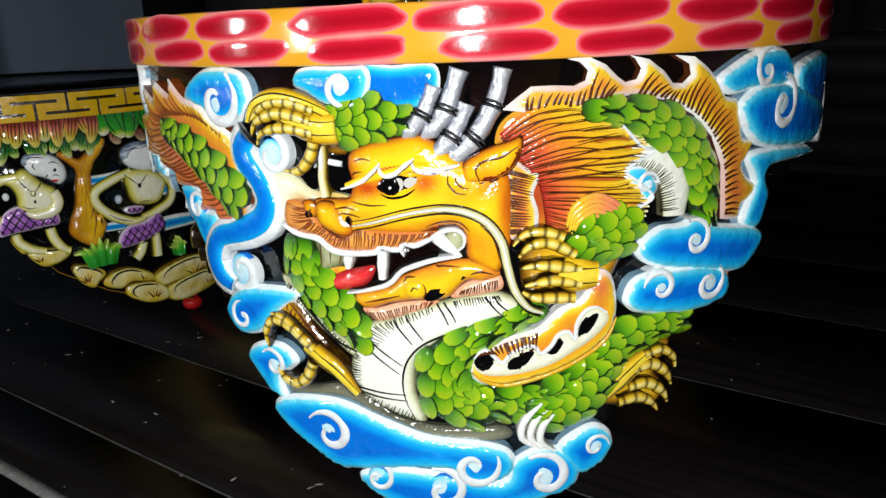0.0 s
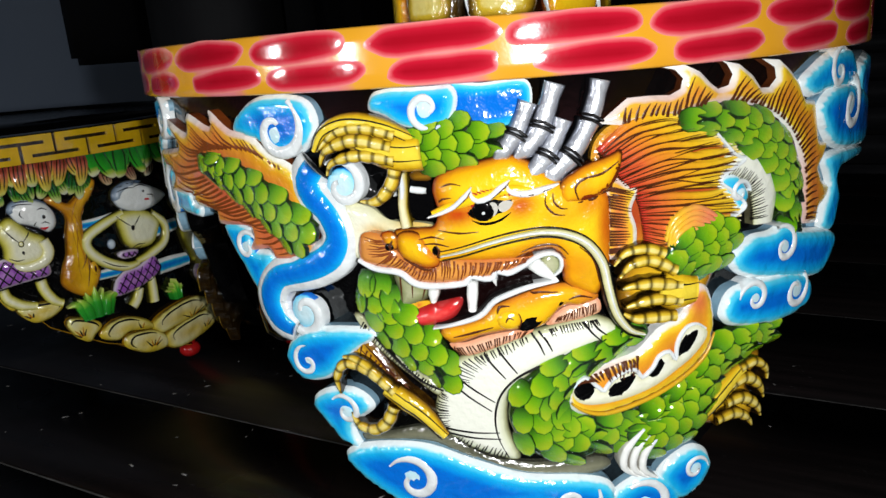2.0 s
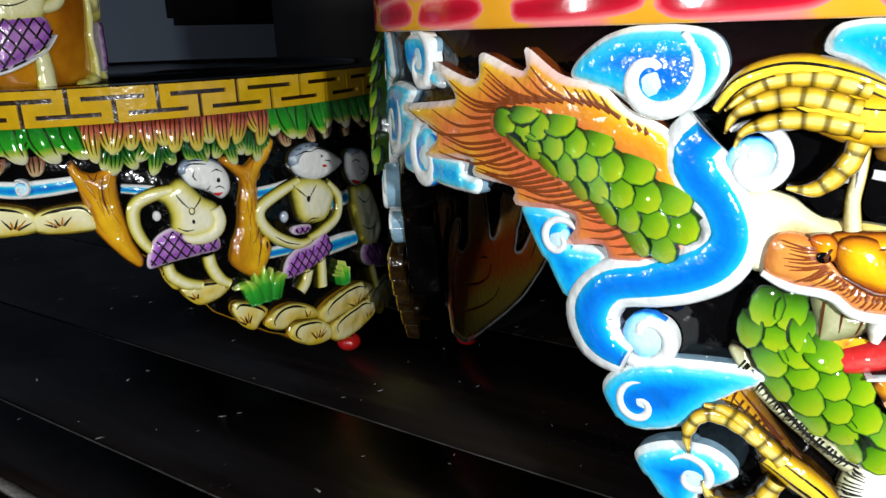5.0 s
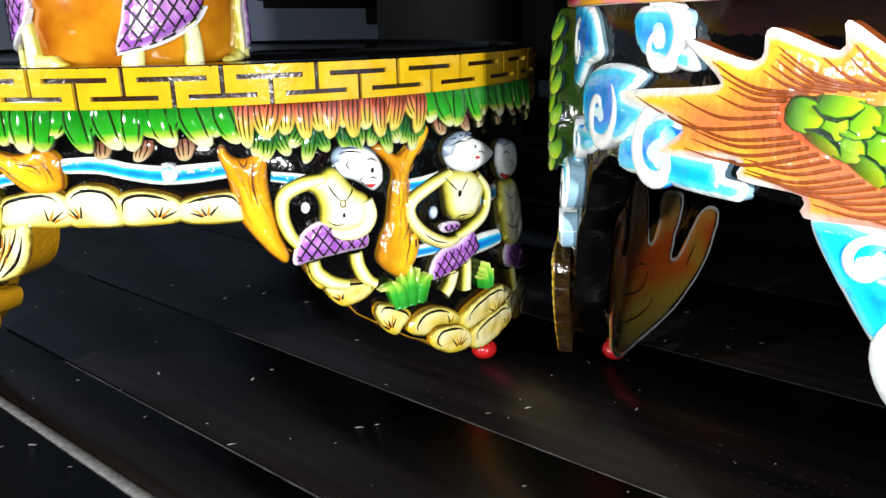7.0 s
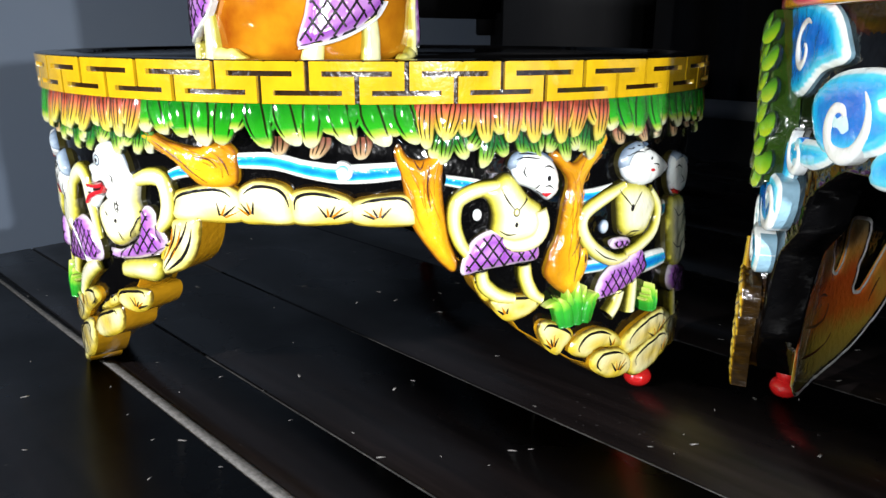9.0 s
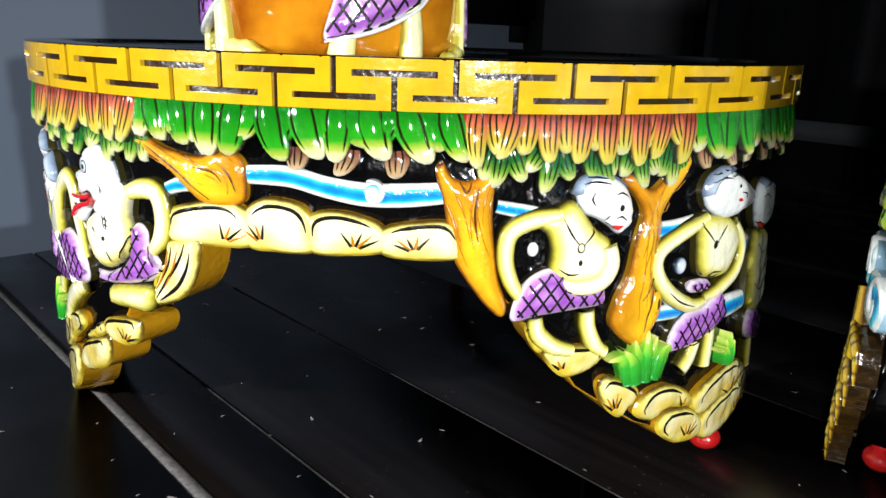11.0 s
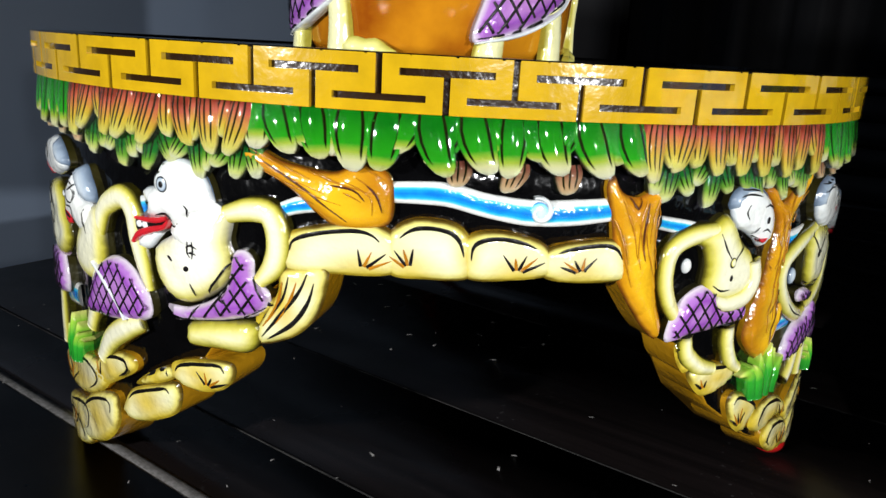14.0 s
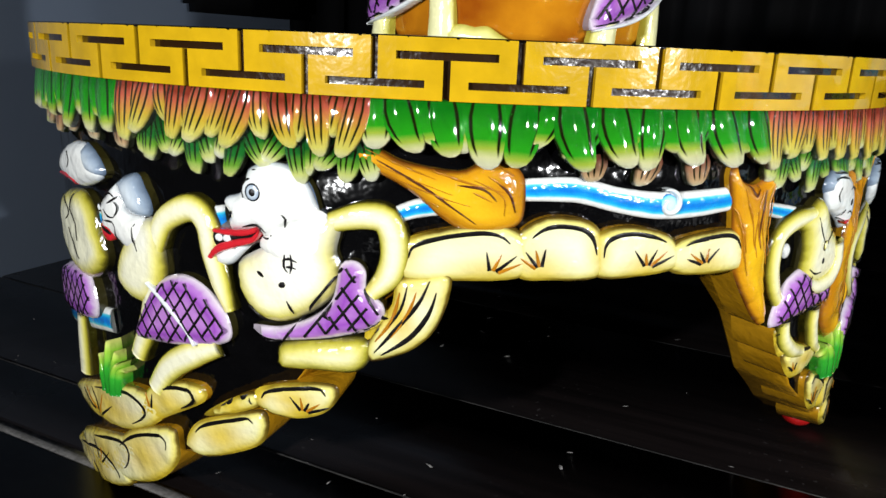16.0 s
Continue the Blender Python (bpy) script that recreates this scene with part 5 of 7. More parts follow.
c.done("contour_line", dragon_stand, "black brush line along the scaled coil")
c = Carve(D1, [fin_paint, ink, white_line, black, foot_ground, cheek_cream])
c.relief([(21.2, 85.3), (22.7, 93.1), (29.2, 96.3), (39.7, 101.6), (51.2, 105.0), (60.4, 113.1), (69.1, 116.5), (74.7, 123.3), (78.9, 129.3), (83.8, 127.0), (86.7, 118.4), (87.0, 107.2), (83.2, 98.1), (73.5, 90.2), (60.4, 83.8), (47.2, 80.2), (34.8, 78.1), (25.6, 79.6)], 0, -5, 3.5, 4, 4, 12, spots=[(*(77.9, 122.9), 5, 6, 0, 0.9), (*(37.7, 97.1), 12, 3, 0.4, 0.5)])
c.limb([(22.4, 85.7), (27.6, 81.6), (36.1, 79.3), (47.7, 81.2), (60.4, 85.1), (73.0, 91.1), (82.1, 98.3), (86.4, 107.3)], [1.0, 2.4, 2.6, 2.6, 2.6, 2.6, 2.4, 0.8], 4, 6.6, 2.4, 2)
frill = [(23.6, 92.6), (28.2, 96.6), (33.6, 91.9), (36.1, 90), (39, 93.9), (44.9, 97.4), (49.9, 97.3), (52.3, 93.6), (57, 97.1), (59.9, 101.9), (64.4, 103.1), (67.3, 99), (68.2, 106.4), (72, 112.2), (77.2, 113.1), (81.6, 110.2)]
c.relief(frill + [(82.3, 106), (76.2, 99.2), (68.3, 94.2), (57, 88.2), (42.4, 84.5), (29.6, 84.2), (23.9, 87.4)], 5, 2, 7.5, 0.8, 2.5, 6)
c.limb(frill, [0.8, 2.0, 1.8, 2.0, 1.8, 2.0, 0.8], 2, 7.8, 1.6, 2)
# black patches over the frill stand for its dark cut-outs
for q in ([(23.5, 91.1), (25.9, 94.4), (30.5, 94.3), (32.7, 90.5), (29.8, 86.7), (25.7, 87.2)], [(36.6, 86.9), (39.2, 91.6), (44.9, 95.3), (49.9, 96.1), (48.7, 91.7), (43.4, 86.9)], [(54.5, 92.7), (56.5, 95.9), (59.9, 100.1), (64.2, 101.4), (62.7, 96.8), (59.5, 92.8)], [(68.8, 100.2), (69.5, 105.9), (73.3, 110.2), (78.1, 110.7), (76.9, 105.4), (72.4, 100.5)]):
    c.relief(q, 3, 2, 8.1, 0.6, 1.5, 3)
ray_lines(c, [(25.1, 94.0), (37.7, 99.7), (51.2, 103.5)], [(29.2, 95.3), (41.2, 92.1), (50.4, 95.2)], 16, 1, 1.5, 6.6)
c.done("belly_fin", dragon_stand, "orange frill with black openings edged in white")

# ---- limbs and claws ----
c = Carve(D1, [foot_ground, ink])
c.relief([(-73.5, 104.9), (-71.0, 114.4), (-63.9, 115.7), (-57.0, 106.3), (-48.4, 95.0), (-39.8, 86.5), (-33.4, 79.1), (-30.1, 69.3), (-36.2, 71.4), (-42.7, 77.3), (-49.8, 81.6), (-55.7, 82.9), (-58.6, 91.0), (-64.3, 98.2)], 0, -7, -2, 4.5, 5, 7)
for q in ([(-66.5, 109.4), (-58.2, 99.9), (-49.0, 90.1), (-39.4, 79.1)], [(-65.0, 112.7), (-55.8, 102.1), (-46.3, 91.8), (-36.5, 81.3)], [(-62.6, 105.0), (-56.0, 96.7), (-48.0, 87.0)], [(-59.7, 106.5), (-51.1, 95.3), (-42.5, 86.3), (-34.4, 75.8)]):
    c.ink(q, [0.4, 1.2, 1.2, 0.3], 1)
ray_lines(c, [(-68.2, 113.8), (-59.8, 105.3), (-48.9, 93.0), (-38.2, 82.9)], [(-69.9, 107.8), (-61.9, 99.5), (-52.5, 87.2), (-42.7, 78.8)], 18, 1, 0.9)
c.done("shin", dragon_stand, "brown and gold shin of the foreleg")
c = Carve(D1, [foot_ground, ink])
c.relief([(82.2, 63.4), (86.3, 74.5), (94.9, 86.5), (107.2, 91.2), (117.6, 90.9), (116.6, 82.8), (110.1, 76.5), (115.4, 66.0), (112.3, 58.2), (100.4, 59.1)], 0, -7, -2, 4, 5, 7)
c.relief([(63.6, 149.7), (76.1, 152.4), (94.7, 148.1), (92.4, 136.9), (84.8, 122.3), (74.3, 118.2), (64, 119.2), (54, 114.8), (46.6, 120.5), (44.2, 133.4), (49.1, 143.2)], 0, -7, -3, 3, 5, 8)
c.done("hind_ground", dragon_stand, "brown and gold ground between the feet")
body("foreleg", [(-38.3, 194.2), (-30.8, 195.2), (-20.9, 196.2), (-11.3, 196.7), (-4.3, 196.2)], [17, 20, 21, 17, 9], 8.2, 1, 5.5, label="green scaled foreleg")
body("shoulder", [(66.3, 135.7), (73.8, 142.6), (84, 145.4), (91.9, 148.4)], [14, 22, 24, 16], 8.6, 4, 6, label="green scaled shoulder")
body("thigh", [(46.4, 64.7), (60.7, 64.3), (75.3, 71.6), (83.3, 81.8)], [13, 18, 18, 12], 8.6, 5, 5, label="green scaled thigh")
c = Carve(D1, [crest_paint, ink])
for k in range(5):
    q = [(a, b) for a, b in [(63.6, 149.2), (66.5, 157.3), (75.9, 161.5), (86.3, 156.4), (93.3, 147)]]
    c.limb([(a + 1.6 * k * (0.6 - i * 0.28), b - 2.2 * k + 1) for i, (a, b) in enumerate(q)], [0.8, 2.6, 2.8, 2.4, 0.6], 0, 5 + 0.5 * (k % 2), 3, -2, sides=6, flip=True)
c.done("shoulder_crest", dragon_stand, "pink and orange crest over the shoulder")


def claw(fingers, palm, label="gold clawed foot", base=3.0):
    c = Carve(D1, [palm_gold, black_ink])
    for q, w in palm:
        c.limb(q, w, 0, base, 6, -7)
        for d in (-0.18, 0.18):
            p = np.array(q)
            g = np.gradient(p, axis=0)
            g /= np.linalg.norm(g, axis=1)[:, None]
            c.ink(p + np.stack([-g[:, 1], g[:, 0]], 1) * d * max(w), [0.3, 0.8, 0.3], 1)
    foot = c.done("claw", dragon_stand, label)
    for q, w in fingers:
        c = Carve(D1, [gold, black_ink])
        c.limb(q, w, 0, base + 2.5, 4.2, -2, rib=0.05, pitch=5.6, step=0.7, sides=7)
        c.done("finger", foot)
    return foot


claw([([(-41.5, 191), (-55.5, 193.1), (-68.1, 190.4), (-71.4, 185.3)], [6, 6, 5, 1]), ([(-42.4, 195.7), (-57.7, 199.1), (-70.6, 195.2), (-74.2, 188.9)], [6, 6.5, 5.5, 1]), ([(-40.6, 200.4), (-52.8, 203.9), (-64.8, 202.6), (-74.6, 195.1)], [5, 6, 5, 1]), ([(-41.9, 187.4), (-43.9, 181.4), (-50.2, 175), (-57.6, 174.7)], [6, 6, 5, 1])],
     [([(-30.7, 193.5), (-41.3, 193.4), (-52.1, 196.8), (-61.9, 201.4)], [15, 15, 13, 8]), ([(-32.9, 198.1), (-45.7, 203.9), (-59.8, 206.2), (-71.2, 202.5), (-77.3, 195)], [4, 7, 8, 7, 2])])
claw([([(-50.8, 91.4), (-59.6, 98.8), (-68.1, 102.6), (-74.7, 101.8), (-78.3, 95.3), (-77.5, 87.8)], [6, 6.4, 5.6, 5, 4.4, 1]), ([(-51.9, 84.8), (-55.9, 76.8), (-62.2, 72.4), (-69.4, 73.8), (-73.0, 79.4)], [6, 6.4, 6, 5, 1]), ([(-56.1, 94.7), (-61.1, 101.5), (-67.9, 105.6), (-73.9, 105.8)], [4, 5, 4.5, 1.5])],
     [([(-30.7, 71.0), (-39.3, 81.1), (-48.0, 87.7), (-55.3, 92.4)], [4, 8, 10, 8])])
claw([([(66.3, 138.3), (56.3, 144), (47.9, 143.3), (43, 138.5)], [5, 6, 5, 1.5]), ([(68.9, 131.7), (57.6, 133.9), (49.1, 134.4), (43.7, 133.5)], [5, 6.5, 5, 1.5]), ([(69, 125.3), (58.9, 127.4), (50.3, 126.7), (45.4, 125.7)], [5, 6, 5, 1.5]), ([(66.6, 119), (56.5, 119.8), (49.1, 120.4), (44.2, 123.2)], [5, 6, 5, 1.5]), ([(61.2, 146.2), (53.9, 149.1), (45.5, 148.4), (40.7, 143.6)], [5, 5, 4, 1])],
     [([(76.7, 128.4), (67.7, 129.2), (60.1, 132.4)], [12, 18, 14])], "gold clenched claw", 6)
claw([([(96.0, 78.8), (104.3, 81.6), (112.8, 75.8), (116.6, 68.6)], [5, 6.5, 5.5, 1.5]), ([(93.8, 71.5), (103.1, 72.1), (111.9, 65.8), (115.0, 59.8)], [5, 6.5, 5.5, 1.5]), ([(88.6, 64.8), (98.3, 65.9), (106.1, 61.6), (109.6, 56.6)], [5, 6, 5, 1.5]), ([(101.3, 86.4), (109.6, 87.8), (116.6, 82.8), (118.3, 77.2)], [4, 5, 4.5, 1.5])],
     [([(81.6, 68.6), (89.2, 75.3), (97.2, 81.8), (104.2, 85.8)], [7, 11, 11, 7])])
c = Carve(D1, [tooth_white, ink])
for k in range(3):
    d = 4.2 * k
    c.limb([(a + d, b - 0.3 * d) for a, b in [(52.9, 69.9), (45.1, 61.9), (43.8, 53.3), (50.3, 47.8)]], [1, 3.5, 3.5, 1], 0, 9, 3, 0, sides=6)
c.done("cuff", dragon_stand, "white banded cuff of the hind leg")

# ---- the dragon stand's painted rim ----
girth1 = 2 * math.pi * 207.1
step1 = girth1 / 25
rim_paint = lacquer("orange and peach rim paint", [(0.0, (0.74, 0.34, 0.02)), (0.35, (0.78, 0.36, 0.04)), (0.55, (0.78, 0.26, 0.16)), (0.8, (0.80, 0.23, 0.23)), (1.0, (0.80, 0.24, 0.26))], peel=0.05)
spot_paint = lacquer("crimson spot paint", [(0.0, (0.79, 0.26, 0.22)), (0.2, (0.70, 0.10, 0.12)), (0.45, (0.54, 0.010, 0.03)), (1.0, (0.36, 0.004, 0.014))], rough=0.1, peel=0.05)
lathe_rim = band("rim", D0, 218.3, 241.4, 3.0, -24, 520, lambda u, z: 0.5 + 0.5 * math.cos(2 * math.pi * (u - 29 - (230 - z) * 0.5) / step1), rim_paint, dragon_stand, "smooth glossy rim painted orange with crimson spots")
for k in range(25):
    for dz, du, half, tall in ((235.4, 0, 25.0, 5.9), (224.6, 8, 22.5, 5.3)):
        u0, sx = 26 + du + k * step1 + random.uniform(-3, 3), half * random.uniform(0.84, 1.05)
        pts = []
        for j in range(12):
            a = 2 * math.pi * j / 12
            x, y = math.copysign(abs(math.cos(a)) ** 0.7, math.cos(a)), math.copysign(abs(math.sin(a)) ** 0.8, math.sin(a))
            pts.append((u0 + sx * x + random.uniform(-1.2, 1.2), dz + tall * y + 1.0 * x + random.uniform(-0.5, 0.5)))
        Carve(D0, [spot_paint]).relief(pts, 0, 2.6, 3.02, 0.15, 2.5, 4.6, step=2.0).done("painted_spot", lathe_rim)

# ---- the village stand's meander rim: raised ochre fret over dark grooves ----
def meander(ring, parent):
    girth = 2 * math.pi * ring.radius * 1000
    period = girth / 32
    z0, z1 = 178.4, 196.2
    cuts_z = [z0, 181.9, 184.1, 189.9, 192.2, z1]
    half, stem = period * 0.35, 1.05
    us = []
    for k in range(32):
        u = -134.4 + k * period
        us += [u - half, u - stem, u + stem, u + half - period / 2 * 0]
        v = u + period / 2
        us += [v - half, v - stem, v + stem, v + half]
    lo = -134.4 - period / 2
    us = sorted({round((u - lo) % girth + lo, 3) for u in us})
    fine = []
    for a, b in zip(us, us[1:] + [us[0] + girth]):
        m = max(1, int((b - a) / 3))
        fine += [a + (b - a) * i / m for i in range(m)]
    fine.append(us[0] + girth)

    def sunk(u, z):
        x = (u + 134.4 + period / 2) % period - period / 2
        y = (u + 134.4) % period - period / 2
        top = (abs(x) < half and 189.9 < z < 192.2) or (abs(x) < stem and z < 191)
        low = (abs(y) < half and 181.9 < z < 184.1) or (abs(y) < stem and z > 183)
        return top or low

    verts, faces, idx, index = [], [], [], {}

    def vert(i, j, deep):
        key = (i % (len(fine) - 1), j, deep)
        if key not in index:
            index[key] = len(verts)
            verts.append(ring.wrap(fine[i], cuts_z[j], 2.6 if deep else 4.6))
        return index[key]

    n = len(fine) - 1
    cell = [[sunk((fine[i] + fine[i + 1]) / 2, (cuts_z[j] + cuts_z[j + 1]) / 2) for j in range(5)] for i in range(n)]
    for i in range(n):
        for j in range(5):
            d = cell[i][j]
            faces.append((vert(i, j, d), vert(i + 1, j, d), vert(i + 1, j + 1, d), vert(i, j + 1, d)))
            idx.append(1 if d else 0)
            r = cell[(i + 1) % n][j]
            if d != r:
                q = (vert(i + 1, j, d), vert(i + 1, j, r), vert(i + 1, j + 1, r), vert(i + 1, j + 1, d))
                faces.append(q), idx.append(0)
            if j < 4 and d != cell[i][j + 1]:
                e = cell[i][j + 1]
                faces.append((vert(i, j + 1, d), vert(i + 1, j + 1, d), vert(i + 1, j + 1, e), vert(i, j + 1, e))), idx.append(0)
    mesh_object("rim", verts, faces, [ochre, groove], parent, idx, False, "ochre rim band with carved meander grooves")
    band("rim_core", ring, z0, z1, 2.5, -16.5, 360, lambda u, z: 0.0, black, parent)
    lathe("rim_top", [(0.2171, z1 / 1000), (0.2166, (z1 + 0.4) / 1000), (0.1962, (z1 + 0.4) / 1000), (0.1962, (z1 - 2) / 1000), (0.2171, (z1 - 0.3) / 1000)], black, parent)


meander(V0, village_stand)

# ---- paints of the village stand ----
leaf_green = lacquer("green leaf paint", [(0.0, (0.82, 0.82, 0.62)), (0.2, (0.78, 0.78, 0.38)), (0.32, (0.46, 0.60, 0.06)), (0.46, (0.025, 0.42, 0.012)), (1.0, (0.005, 0.21, 0.008))], "along", lined=True)
leaf_red = lacquer("red and yellow leaf paint", [(0.0, (0.80, 0.78, 0.46)), (0.2, (0.76, 0.70, 0.14)), (0.45, (0.72, 0.50, 0.04)), (0.66, (0.72, 0.29, 0.06)), (0.84, (0.64, 0.13, 0.07)), (1.0, (0.30, 0.04, 0.02))], "along", lined=True)
leaf_dark = lacquer("dark green leaf paint", [(0.0, (0.82, 0.82, 0.68)), (0.25, (0.66, 0.72, 0.20)), (0.42, (0.16, 0.40, 0.03)), (0.6, (0.010, 0.17, 0.02)), (1.0, (0.006, 0.08, 0.010))], "along", lined=True)
leaf_brown = lacquer("brown and cream leaf paint", [(0.0, (0.80, 0.76, 0.50)), (0.4, (0.62, 0.40, 0.20)), (1.0, (0.32, 0.10, 0.06))], "along", lined=True)
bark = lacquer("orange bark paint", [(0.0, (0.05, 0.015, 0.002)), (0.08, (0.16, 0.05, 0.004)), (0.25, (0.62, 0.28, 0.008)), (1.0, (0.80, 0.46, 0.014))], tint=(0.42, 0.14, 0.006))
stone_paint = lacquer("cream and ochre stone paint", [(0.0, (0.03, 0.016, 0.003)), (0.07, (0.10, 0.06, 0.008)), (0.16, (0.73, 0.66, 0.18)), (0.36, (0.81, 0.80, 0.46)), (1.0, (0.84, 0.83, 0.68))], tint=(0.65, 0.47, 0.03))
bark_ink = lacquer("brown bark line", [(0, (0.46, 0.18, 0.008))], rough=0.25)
# airbrushed olive edges; the near-white middle stands for burnt-out torchlight
body_paint = lacquer("olive-yellow skin paint with torchlit middle", [(0.0, (0.03, 0.026, 0.003)), (0.07, (0.10, 0.085, 0.008)), (0.2, (0.40, 0.36, 0.035)), (0.4, (0.66, 0.60, 0.14)), (0.7, (0.80, 0.76, 0.38)), (1.0, (0.84, 0.82, 0.60))], tint=(0.84, 0.84, 0.78))
face_paint = lacquer("white face paint", [(0.0, (0.04, 0.045, 0.05)), (0.10, (0.42, 0.46, 0.50)), (0.25, (0.76, 0.79, 0.78)), (1.0, WHITE)], tint=(0.84, 0.84, 0.78))
cap_paint = lacquer("grey-blue hair paint", [(0.0, (0.06, 0.09, 0.14)), (0.3, (0.26, 0.33, 0.42)), (1.0, (0.60, 0.67, 0.72))])
sarong = lacquer("purple cloth paint", [(0.0, (0.30, 0.26, 0.30)), (0.06, (0.66, 0.58, 0.66)), (0.25, (0.42, 0.18, 0.54)), (0.6, (0.28, 0.07, 0.42)), (1.0, (0.44, 0.20, 0.54))])
river_paint = lacquer("blue river paint", [(0.0, WHITE), (0.78, (0.80, 0.83, 0.82)), (0.86, (0.06, 0.56, 0.70)), (0.94, (0.010, 0.34, 0.70)), (1.0, (0.006, 0.18, 0.62))])
grass_paint = lacquer("green grass paint", [(0.0, (0.72, 0.76, 0.20)), (0.2, (0.30, 0.56, 0.05)), (0.5, (0.03, 0.34, 0.025)), (1.0, (0.012, 0.22, 0.02))], "along")
lip_red = lacquer("red lip paint", [(0, (0.62, 0.02, 0.03))])


def leaf_mesh(name, mat, bend=0.0, ribs=3):
    """One hanging leaf: a unit wide, tip down, ribbed lengthwise with dark brushed grooves."""
    prof = [(0.0, 0.46), (-0.35, 0.54), (-0.7, 0.53), (-1.05, 0.45), (-1.3, 0.37), (-1.47, 0.25), (-1.56, 0.09)]
    sparse = ((-1, 0.0, 0.45), (-0.9, 0.24, 1), (-0.76, 0.30, 1), (-0.64, 0.30, 0.0), (-0.52, 0.36, 1), (-0.12, 0.46, 1), (0.14, 0.46, 1), (0.50, 0.36, 1), (0.62, 0.30, 0.0), (0.74, 0.30, 1), (0.9, 0.24, 1), (1, 0.0, 0.45))
    dense = ((-1, 0.0, 0.45), (-0.88, 0.24, 1), (-0.67, 0.36, 1), (-0.55, 0.35, 0.0), (-0.43, 0.38, 1), (-0.21, 0.42, 1), (-0.09, 0.40, 0.0), (0.03, 0.42, 1), (0.33, 0.40, 1), (0.45, 0.35, 0.0), (0.57, 0.36, 1), (0.88, 0.24, 1), (1, 0.0, 0.45))
    cols = sparse if ribs == 2 else dense
    verts, al, faces, gr = [], [], [], []
    m = len(cols)
    for y, w in prof:
        for x, h, line in cols:
            inner = abs(x) < 0.7 and line == 0.0
            verts.append((x * w + bend * y * y, y, h * (0.5 + w) - 0.05 * y - (0.2 if y < -1.5 else 0))), al.append(1 + y / 1.56), gr.append(1 if inner and y < -1.2 else line)
    n = len(verts)
    for y, w in prof:
        for x in (-1, 1):
            verts.append((x * w + bend * y * y, y, -0.35)), al.append(1 + y / 1.56), gr.append(0)
    for i in range(len(prof) - 1):
        for k in range(m - 1):
            faces.append((i * m + k, (i + 1) * m + k, (i + 1) * m + k + 1, i * m + k + 1))
        faces.append((n + 2 * i, n + 2 * i + 2, (i + 1) * m, i * m))
        faces.append((i * m + m - 1, (i + 1) * m + m - 1, n + 2 * i + 3, n + 2 * i + 1))
    me = bpy.data.meshes.new(name)
    me.from_pydata(verts, [], faces)
    me.materials.append(mat)
    me.polygons.foreach_set("use_smooth", [True] * len(faces))
    me.attributes.new("along", "FLOAT", "POINT").data.foreach_set("value", al)
    me.attributes.new("line", "FLOAT", "POINT").data.foreach_set("value", gr)
    return me


LEAF_G, LEAF_R, LEAF_D, LEAF_B = ([leaf_mesh("leaf", m, e, 2 if m == leaf_green else 3) for e in (-0.16, -0.05, 0.06, 0.15)] for m in (leaf_green, leaf_red, leaf_dark, leaf_brown))
fringe = mesh_object("fringe", *(lambda c: (c.verts, c.faces))(Carve(V1, [black]).limb([(u, 172) for u in np.linspace(-660, 660, 40)], [12, 12], 0, -6, 2)), [black], village_stand, label="thatch-like fringe of carved hanging leaves")


def ruddy(u):
    x = (u + 170) % 445.06
    return x < 94 or 226 < x < 326


def leaf(me, u, z, w, l, out, tilt):
    ob = new("leaf", random.choice(me))
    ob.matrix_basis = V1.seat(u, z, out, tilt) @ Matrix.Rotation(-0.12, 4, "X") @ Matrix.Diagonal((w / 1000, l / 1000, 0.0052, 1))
    ob.parent = fringe


spots_u = np.concatenate([np.arange(-660, -430, 13), np.arange(-430, 430, 6.4), np.arange(430, 660, 13)])
for k, at in enumerate(spots_u):
    u = at + random.uniform(-1.4, 1.4)
    red, near = ruddy(u), abs(at) < 430
    leaf(LEAF_R if red else LEAF_G, u, 178.4, random.uniform(8.5, 10.5) if red else random.uniform(10.5, 13), random.uniform(10.5, 13.2) if k % 2 else random.uniform(8.4, 10.8), 1.2 + 1.3 * (k % 2) + random.uniform(0, 0.8), random.uniform(-0.12, 0.12) + (-0.06 if red else 0.06))
    if near and k % 3 == 0:
        for lobe in (-1, 1, 0) if red else () if -82 < u < -20 or 46 < u < 82 else (0,):
            leaf(LEAF_D if red else LEAF_B, u + 3.5 + 2.6 * lobe, 168 if red else 163.5, 8.5 if red else random.uniform(8, 10), random.uniform(10, 12.5) * (0.86 if lobe else 1) if red else random.uniform(5.2, 7), -2.6 + 0.6 * (lobe == 0), random.uniform(-0.1, 0.1) + 0.3 * lobe)


